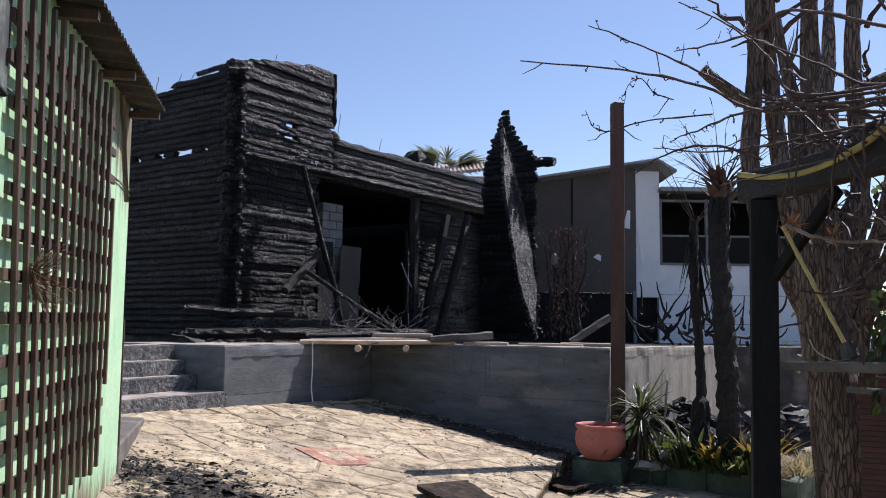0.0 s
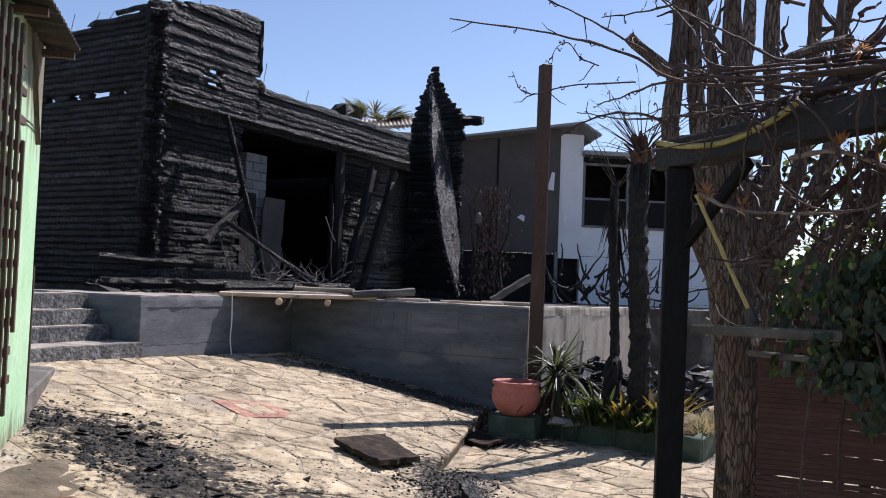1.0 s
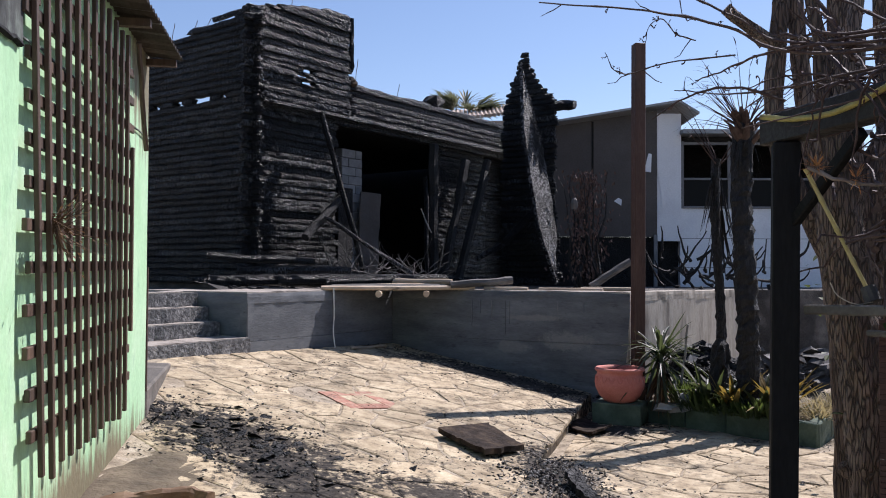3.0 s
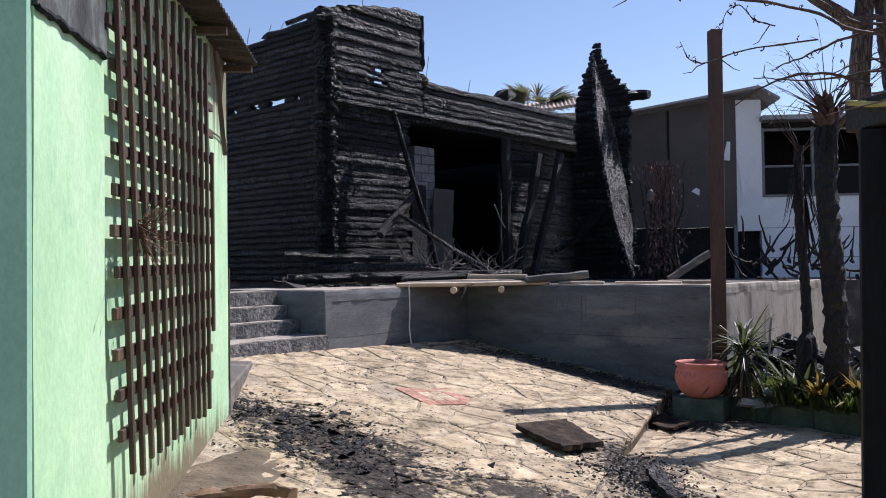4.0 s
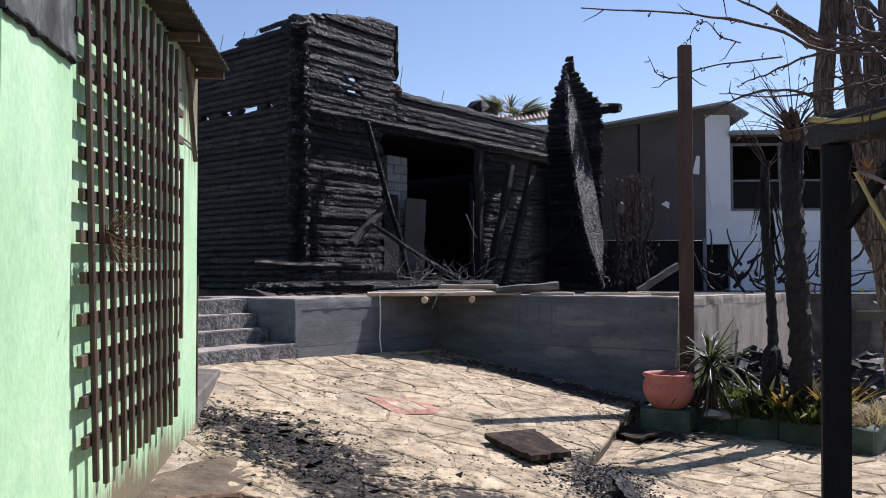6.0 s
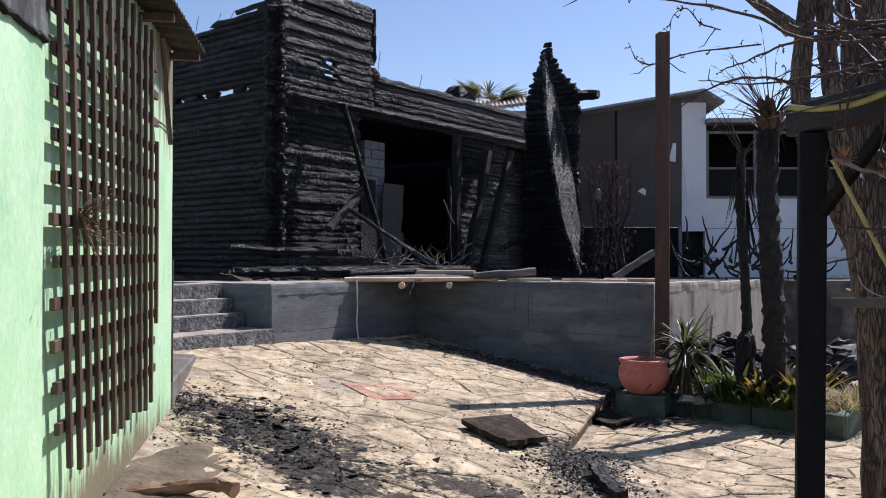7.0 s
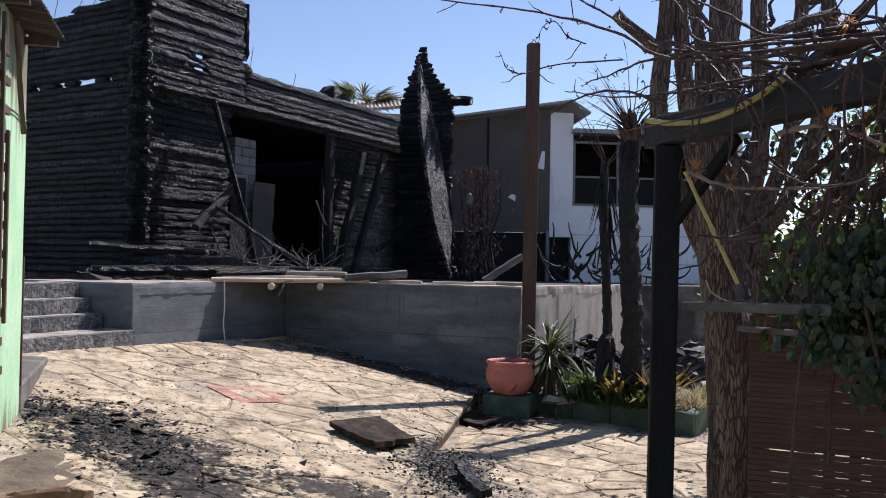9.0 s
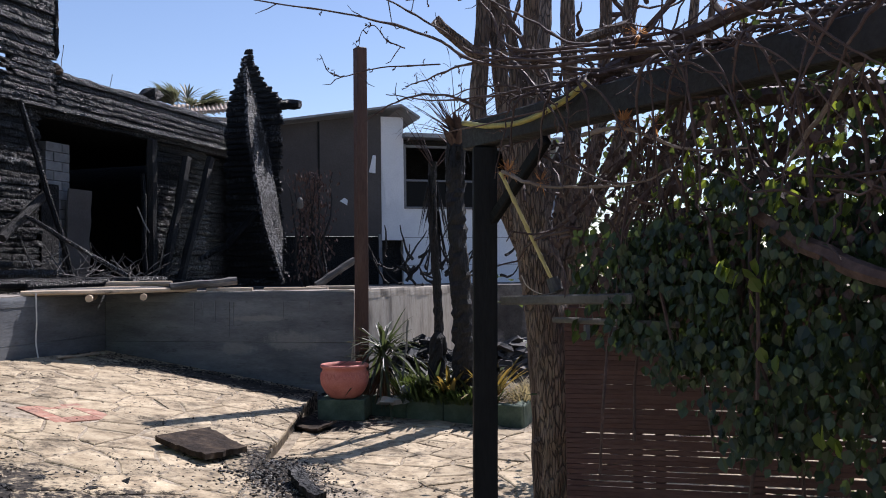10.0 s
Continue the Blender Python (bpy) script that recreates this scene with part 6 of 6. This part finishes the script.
tree = thing("tree", pose(2.40, 5.05, Z_LOW), "rough-barked tree trunk beside the pergola post", "tree", "garden trees")
bm = bmesh.new()
tube(bm, curve_through([(0.14, -0.05, 0), (0.11, -0.05, 0.44), (0.07, -0.03, 1.14), (0.0, 0.02, 1.77), (-0.05, 0.035, 2.2), (-0.06, 0.04, 2.6), (0.0, 0.1, 3.4)], 8), [0.158 - 0.0009 * i for i in range(49)], 14, 0.22)
part("trunk", bm, M_BARK, tree)
bm = bmesh.new()
tube(bm, [(-0.01, 0.0, 0.78), (-0.06, -0.02, 0.80), (-0.09, -0.03, 0.83)], [0.06, 0.05, 0.03], 8, 0.4)
part("knot", bm, M_BARK, tree, "rough knot on the trunk")
for a, b, r in (((-0.05, 0.02, 2.2), (0.35, 0.1, 3.1), 0.07), ((-0.08, 0.03, 2.5), (-0.25, 0.1, 3.9), 0.06), ((-0.06, 0.05, 2.7), (0.2, 0.3, 4.2), 0.06)):
    bm = bmesh.new()
    tube(bm, bent(a, b, 8, 0.05, 0.05, r * 90), [r * (1 - 0.06 * i) for i in range(9)], 9, 0.3)
    part("limb", bm, M_BARK, tree)
tree2 = thing("tree", pose(2.74, 6.15, Z_LOW), "many-stemmed bare tree with pruned limbs", "tree", "garden trees")
stems = (((-0.1, -0.1), (-0.42, -0.14, 2.9), (-0.38, -0.15, 4.1), (-0.5, -0.2, 5.4), 0.105), ((0.0, 0), (-0.18, -0.13, 2.9), (-0.27, -0.1, 4.1), (-0.2, -0.1, 5.4), 0.10),
         ((0.1, 0.05), (0.05, 0.0, 2.9), (0.1, 0.0, 4.1), (0.0, 0.0, 5.4), 0.11), ((0.15, 0), (0.35, -0.15, 2.9), (0.33, -0.15, 4.1), (0.55, -0.1, 5.4), 0.10),
         ((0.2, 0), (0.62, -0.08, 3.0), (0.70, -0.1, 4.1), (0.85, 0.0, 5.3), 0.085), ((0.25, 0.1), (0.95, 0.1, 3.0), (1.05, 0.1, 4.1), (1.35, 0.0, 5.2), 0.07))
stems += (((0.35, -0.2), (0.55, -0.55, 3.0), (0.62, -0.6, 4.1), (0.8, -0.6, 5.2), 0.055), ((0.4, -0.2), (0.85, -0.8, 2.9), (1.0, -0.9, 4.0), (1.0, -1.0, 5.0), 0.06),
          ((0.45, -0.1), (1.15, -0.6, 3.0), (1.3, -0.7, 4.0), (1.6, -0.8, 5.0), 0.05), ((0.1, 0.1), (0.2, 0.3, 3.0), (0.2, 0.35, 4.2), (0.3, 0.3, 5.4), 0.06))
for k, (a, b, c, d, r) in enumerate(stems):
    bm = bmesh.new()
    tube(bm, curve_through([(a[0] * 0.4 + 0.12, a[1] * 0.5 - 0.1, 0), (0.12 + 0.28 * (b[0] - 0.1), b[1] * 0.5 - 0.06, 1.9), b, c, d], 8), [r * (0.82 - 0.011 * i) for i in range(33)], 10, 0.3, k)
    part("stem", bm, M_BARK, tree2)
    rng = random.Random(50 + k)
    for i in range(7):
        bm = bmesh.new()
        t = rng.uniform(0.0, 1.0)
        s = Vector(b).lerp(Vector(d), t)
        e = s + Vector((rng.uniform(-0.7, 0.7), rng.uniform(-0.4, 0.3), rng.uniform(0.1, 0.7)))
        q = bent(s, e, 6, 0, 0.06, i + k)
        tube(bm, q, [0.022 - 0.003 * j for j in range(7)], 5, 0.2)
        part("side_shoot", bm, M_TWIG, tree2)
bm = bmesh.new()
tube(bm, bent((-0.45, -0.2, 3.55), (-0.80, -0.22, 3.80), 5, 0, 0.02, 2), [0.05, 0.048, 0.045, 0.042, 0.04, 0.045], 9, 0.3)
part("cut_limb", bm, M_BARK, tree2, "sawn-off limb")

vine = thing("grape_vine", pose(0, 0, 0), "bare grape vine with long twigs trained over the pergola", "vine")
long_canes = (
    ([(2.35, 2.9, 2.56), (1.77, 4.08, 2.68), (1.41, 4.42, 2.92), (1.08, 4.73, 3.09), (0.54, 5.04, 3.23)], 0.016),
    ([(2.45, 2.6, 2.50), (1.77, 4.07, 2.72), (1.47, 4.39, 2.96), (1.23, 4.66, 3.19), (0.93, 4.92, 3.42)], 0.013),
    ([(2.4, 3.3, 2.72), (1.83, 4.03, 2.76), (1.74, 4.27, 3.03), (1.62, 4.5, 3.28), (1.42, 4.76, 3.51)], 0.014),
    ([(2.3, 3.2, 2.62), (1.81, 4.04, 2.73), (1.61, 4.4, 2.75), (1.51, 4.71, 2.74), (1.45, 4.99, 2.75)], 0.013),
    ([(2.3, 2.8, 2.52), (1.89, 4.05, 2.57), (1.72, 4.4, 2.58), (1.53, 4.73, 2.62), (1.34, 5.03, 2.71)], 0.012),
)
short_canes = (
    ([(2.0, 3.6, 2.95), (1.72, 3.94, 3.15), (1.65, 4.26, 3.15), (1.54, 4.57, 3.19), (1.43, 4.86, 3.25)], 0.013),
    ([(2.3, 3.5, 2.70), (2.07, 3.9, 2.78), (1.94, 4.19, 2.98), (1.77, 4.48, 3.19), (1.61, 4.73, 3.44)], 0.014),
    ([(1.55, 4.58, 2.80), (1.27, 4.96, 2.85), (1.07, 5.02, 2.80), (0.98, 5.03, 2.83), (0.93, 5.02, 2.93)], 0.007),
    ([(1.40, 4.80, 2.94), (1.32, 4.91, 3.01), (1.24, 4.9, 3.09), (1.17, 4.93, 3.06), (1.15, 4.96, 2.95)], 0.006),
    ([(2.3, 2.4, 2.52), (2.24, 2.82, 2.49), (1.92, 3.72, 2.42), (1.5, 4.32, 2.36)], 0.012),
)
pale_canes = (
    ([(1.67, 3.94, 2.11), (1.75, 3.8, 2.04), (1.87, 3.63, 2.00), (2.09, 3.28, 2.0), (2.2, 3.0, 2.1)], 0.010),
    ([(1.95, 3.6, 2.25), (2.02, 3.33, 2.24), (2.2, 3.1, 2.12), (2.35, 2.9, 2.10)], 0.012),
    ([(2.32, 3.14, 2.33), (2.35, 3.12, 2.08)], 0.016),
    ([(2.46, 2.36, 2.38), (2.40, 2.50, 2.2), (2.36, 2.68, 2.0)], 0.016),
)
old_wood = (
    ([(2.45, 4.35, 2.72), (2.6, 3.79, 2.47), (2.75, 3.2, 2.40), (2.9, 2.68, 2.27), (3.0, 2.0, 2.2)], 0.05),
    ([(2.2, 3.9, 2.62), (2.3, 3.3, 2.66), (2.45, 2.7, 2.72), (2.5, 2.0, 2.74)], 0.035),
    ([(2.5, 3.2, 2.0), (2.34, 2.75, 1.78), (2.36, 2.35, 1.60), (2.42, 1.95, 1.50)], 0.04),
)
tangle = []
rng = random.Random(303)
for i in range(44):
    # thin canes that spring from the beam, most of them away from the screen and up
    s0 = rng.uniform(-0.1, 2.3)
    p = Vector((1.76, 4.44, 2.40 + rng.uniform(0.0, 0.3))) + PD * s0 + Vector((rng.uniform(0.0, 0.5), 0, 0))
    d = Vector((rng.uniform(-0.55, 0.35), rng.uniform(0.2, 0.9), rng.uniform(-0.12, 0.55)))
    ln = rng.uniform(0.5, 1.25)
    bow = rng.uniform(-0.12, 0.2)
    tangle.append(([tuple(p + d * ln * t + Vector((0, 0, bow * t * (1 - t) * 4))) for t in (0.0, 0.35, 0.7, 1.0)], rng.uniform(0.007, 0.014)))
for i in range(22):
    # canes wound over the beam and hanging down its near side
    s0, s1 = rng.uniform(0.2, 2.6), rng.uniform(-0.3, 0.5)
    p, q = Vector((1.76, 4.44, 2.40)) + PD * s0, Vector((1.76, 4.44, 2.40)) + PD * (s0 + s1)
    near = Vector((-0.095, -0.026, 0))
    tangle.append(([tuple(p - near * 1.5 + Vector((0, 0, 0.16))), tuple(p + near + Vector((0, 0, 0.10))), tuple(p.lerp(q, 0.5) + near * 1.2 + Vector((0, 0, -0.05))),
                    tuple(q + near * rng.uniform(0.2, 2.0) + Vector((0, 0, rng.uniform(-0.6, -0.15))))], rng.uniform(0.006, 0.013)))
vines = tuple((keys, r * 0.72) for keys, r in long_canes + short_canes) + pale_canes + old_wood + tuple(tangle)
for k, (keys, r) in enumerate(vines):
    bm = bmesh.new()
    pts = curve_through(keys, 9)
    pts = [p + Vector((noise.noise((i * 0.35, k, 0)), noise.noise((i * 0.35, k, 5)), noise.noise((i * 0.35, k, 9)))) * (0.005 if k in (7, 8) else 0.011) for i, p in enumerate(pts)]
    n = len(pts)
    end = 0.35 if r < 0.03 else 0.8
    tube(bm, pts, [r * (1 + (end - 1) * i / (n - 1)) * (1.35 if i % 9 == 4 and r < 0.03 else 1) for i in range(n)], 7, 0.2, k)
    part("cane", bm, M_VINE if 9 < k < 14 or k in (22, 27) else M_TWIG, vine)
    if r < 0.02 and k < 9 or k > 16:
        bm = bmesh.new()
        rng = random.Random(200 + k)
        for i in range(2, n - 2, 4):
            d = Vector((rng.uniform(-0.8, 0.5), rng.uniform(-0.2, 0.6), rng.uniform(-0.6, 0.8))).normalized() * rng.choice((0.03, 0.05, 0.14))
            tube(bm, bent(pts[i], pts[i] + d, 3, 0.01, 0.02, i), [0.004, 0.0035, 0.003, 0.0015], 4)
            if d.length < 0.06:
                for _ in range(3):
                    leaf(bm, pts[i] + d, (rng.uniform(-1, 1), rng.uniform(-1, 1), rng.uniform(-1, 1)), (0, 0, 1), 0.02, 0.01)
        tagged(part("twig_spray", bm, M_TWIG, vine), kind="stuff")
rng = random.Random(99)
for x, y, z, n in ((2.02, 3.33, 2.27, 60), (1.70, 3.92, 2.11, 50), (2.10, 3.2, 2.24, 25), (1.80, 3.75, 2.04, 25), (2.35, 3.0, 2.75, 40), (2.15, 3.4, 2.70, 30)):
    bm = bmesh.new()
    for i in range(n):
        d = Vector((rng.gauss(0, 1), rng.gauss(0, 1), rng.gauss(0.3, 1))).normalized()
        leaf(bm, d * 0.01, d, (0, 0, 1), rng.uniform(0.03, 0.075), 0.008, 0.3)
    part("bud_cluster", bm, M_BUD, vine, "rusty orange dried bud cluster", m=pose(x, y, z))

# ivy curtain over the pergola's side
ivy = thing("ivy", pose(0, 0, 0), "dense dark green ivy hanging over the slatted screen", "ivy")
rng = random.Random(123)


def ivy_point(s, out, z):
    p = Vector((1.76, 4.44, 0)) + PD * s
    return Vector((p.x + out * 0.965, p.y + out * 0.263, z))


def ivy_sheet(name, count, s0, s1, o0, o1, low, high, size, material, label=""):
    bm = bmesh.new()
    done = 0
    while done < count:
        s = rng.uniform(s0, s1)
        zl, zh = low(s), high(s)
        z = rng.uniform(zl, zh)
        if noise.noise((s * 3.2, z * 3.2, 4)) < -0.18 and rng.random() < 0.85:
            continue
        at = ivy_point(s, rng.uniform(o0, o1), z)
        d = Vector((rng.gauss(-0.15, 0.35), rng.gauss(0, 0.35), -1))
        up = Vector((rng.gauss(-0.8, 0.4), rng.gauss(-0.2, 0.5), 0.4))
        L_ = size * rng.uniform(0.55, 1.2)
        leaf(bm, at, d, up, L_, L_ * 0.85, 0.28, rng.uniform(-0.1, 0.2), 2)
        done += 1
    return part(name, bm, material, ivy, label)


lowline = lambda s: 1.40 - 0.58 * (s - 0.7) - 0.5 * smooth01((s - 1.75) / 0.6) + 0.16 * noise.noise((s * 6, 1, 0))
ivy_sheet("leaf_curtain", 8600, 0.95, 3.3, 0.0, 0.45, lowline, lambda s: 1.85 + 0.12 * math.sin(s * 5), 0.05, M_IVY)
ivy_sheet("inner_leaves", 5200, 0.9, 3.4, 0.4, 0.85, lambda s: 1.1, lambda s: 1.98 + 0.1 * math.sin(s * 4), 0.05, M_IVY)
ivy_sheet("dry_leaves", 2400, 0.45, 3.4, 0.05, 0.8, lambda s: 1.5, lambda s: 2.3, 0.045, M_TWIG, "withered brown ivy leaves")
ivy_sheet("young_leaves", 230, 0.9, 3.4, 0.1, 0.7, lambda s: 1.75, lambda s: 2.3, 0.065, M_IVYYOUNG, "bright young ivy leaves")
ivy_sheet("upper_leaves", 700, 0.95, 3.4, 0.15, 0.9, lambda s: 1.75, lambda s: 2.25, 0.05, M_IVY)
ivy_sheet("top_leaves", 900, 1.0, 3.4, 0.2, 1.0, lambda s: 2.2, lambda s: 2.75, 0.05, M_HERB)
bm = bmesh.new()
for i in range(150):
    s = rng.uniform(0.25, 3.3)
    a = ivy_point(s, rng.uniform(0.0, 0.8), rng.uniform(1.75, 2.75))
    d = Vector((rng.gauss(0, 0.5), rng.gauss(0.3, 0.8), rng.gauss(0.05, 0.45)))
    tube(bm, bent(a, a + d * rng.uniform(0.3, 0.8), 7, rng.uniform(-0.05, 0.08), 0.07, i * 1.7), [0.009 - 0.0009 * k for k in range(8)], 5, 0.2)
tagged(part("twig_tangle", bm, M_TWIG, ivy, "tangle of dry brown twigs"), kind="stuff")
ivy_sheet("hanging_sprays", 260, 0.55, 1.2, 0.1, 0.35, lambda s: 1.25, lambda s: 1.85, 0.07, M_IVY)
bm = bmesh.new()
for i in range(46):
    s = rng.uniform(0.9, 3.2)
    a, b = ivy_point(s, rng.uniform(0.05, 0.4), 2.3), ivy_point(s + rng.uniform(-0.4, 0.3), rng.uniform(0.0, 0.4), rng.uniform(0.5, 1.7))
    bm = bmesh.new()
    tube(bm, bent(a, b, 6, 0, 0.1, i), 0.008, 5, 0.2)
    part("stem", bm, M_TWIG, ivy)
for s, out, z, n in ((1.68, -0.02, 1.60, 7), (1.78, 0.0, 1.58, 5), (1.85, 0.0, 1.25, 3), (1.45, 0.02, 2.06, 6), (1.6, 0.1, 1.98, 6), (1.9, 0.05, 1.9, 6), (2.1, 0.0, 1.02, 4)):
    bm = bmesh.new()
    for _ in range(n):
        at = ivy_point(s + rng.gauss(0, 0.03), out, z + rng.gauss(0, 0.03))
        leaf(bm, at, (rng.gauss(0, 0.4), rng.gauss(0, 0.4), -1), (-0.8, rng.gauss(0, 0.4), 0.4), 0.07, 0.058, 0.28, 0.1, 2)
    part("leaf_spray", bm, M_IVYYOUNG, ivy, "bright young ivy leaves")
for i in range(26):
    # heavy dead branches behind the beam
    a = ivy_point(rng.uniform(-0.2, 2.6), rng.uniform(0.3, 1.6), rng.uniform(1.9, 2.9))
    d = Vector((rng.gauss(0.1, 0.4), rng.gauss(0.2, 0.9), rng.gauss(0.25, 0.35)))
    bm = bmesh.new()
    tube(bm, bent(a, a + d * rng.uniform(0.7, 1.3), 8, rng.uniform(-0.05, 0.1), 0.08, i * 2.3), [0.028 - 0.0022 * k for k in range(9)], 6, 0.3)
    part("dead_branch", bm, M_BARK if i % 2 else M_TWIG, ivy, "leafless dead branch")
# scrubby trees beyond the screen
def scrub(x, y, h, spread, n, seed, label):
    t = thing("scrub_tree", pose(x, y, Z_LOW), label, "tree", "trees beyond the screen")
    rng = random.Random(seed)
    bm = bmesh.new()
    tube(bm, bent((0, 0, 0), (0.1, 0, h * 0.75), 8, 0, 0.1, seed), [0.09 - 0.008 * i for i in range(9)], 8, 0.2)
    tips = []
    for i in range(22):
        s = Vector((0.08, 0, rng.uniform(0.3, 0.75) * h))
        e = s + Vector((rng.uniform(-1, 1) * spread, rng.uniform(-1, 1) * spread, rng.uniform(-0.1, 0.5) * h))
        tips.append(e)
        tube(bm, bent(s, e, 5, 0, 0.15, i), [0.03, 0.025, 0.02, 0.014, 0.009, 0.004], 5)
    part("trunk", bm, M_BARK, t)
    bm = bmesh.new()
    for i in range(n):
        c = rng.choice(tips) + Vector((rng.gauss(0, 0.3), rng.gauss(0, 0.3), rng.gauss(0, 0.3)))
        leaf(bm, c, (rng.uniform(-1, 1), rng.uniform(-1, 1), rng.uniform(-1, 0.3)), (0, 0, 1), rng.uniform(0.06, 0.13), 0.06, 0.3)
    part("crown", bm, M_HERB, t)


scrub(4.15, 7.3, 2.8, 0.42, 1500, 5, "leafy scrub tree behind the bare stems")
scrub(4.9, 7.2, 2.7, 0.7, 1500, 6, "leafy scrub tree behind the bare stems")
scrub(4.2, 4.6, 2.6, 1.0, 1500, 1, "leafy scrub tree behind the slatted screen")
scrub(5.2, 3.6, 2.9, 1.1, 1500, 2, "leafy scrub tree behind the slatted screen")
scrub(5.0, 6.4, 2.3, 0.9, 1100, 3, "leafy scrub tree behind the bare stems")
scrub(3.9, 2.2, 2.7, 0.9, 1300, 4, "leafy scrub tree behind the slatted screen")


lay_stones()
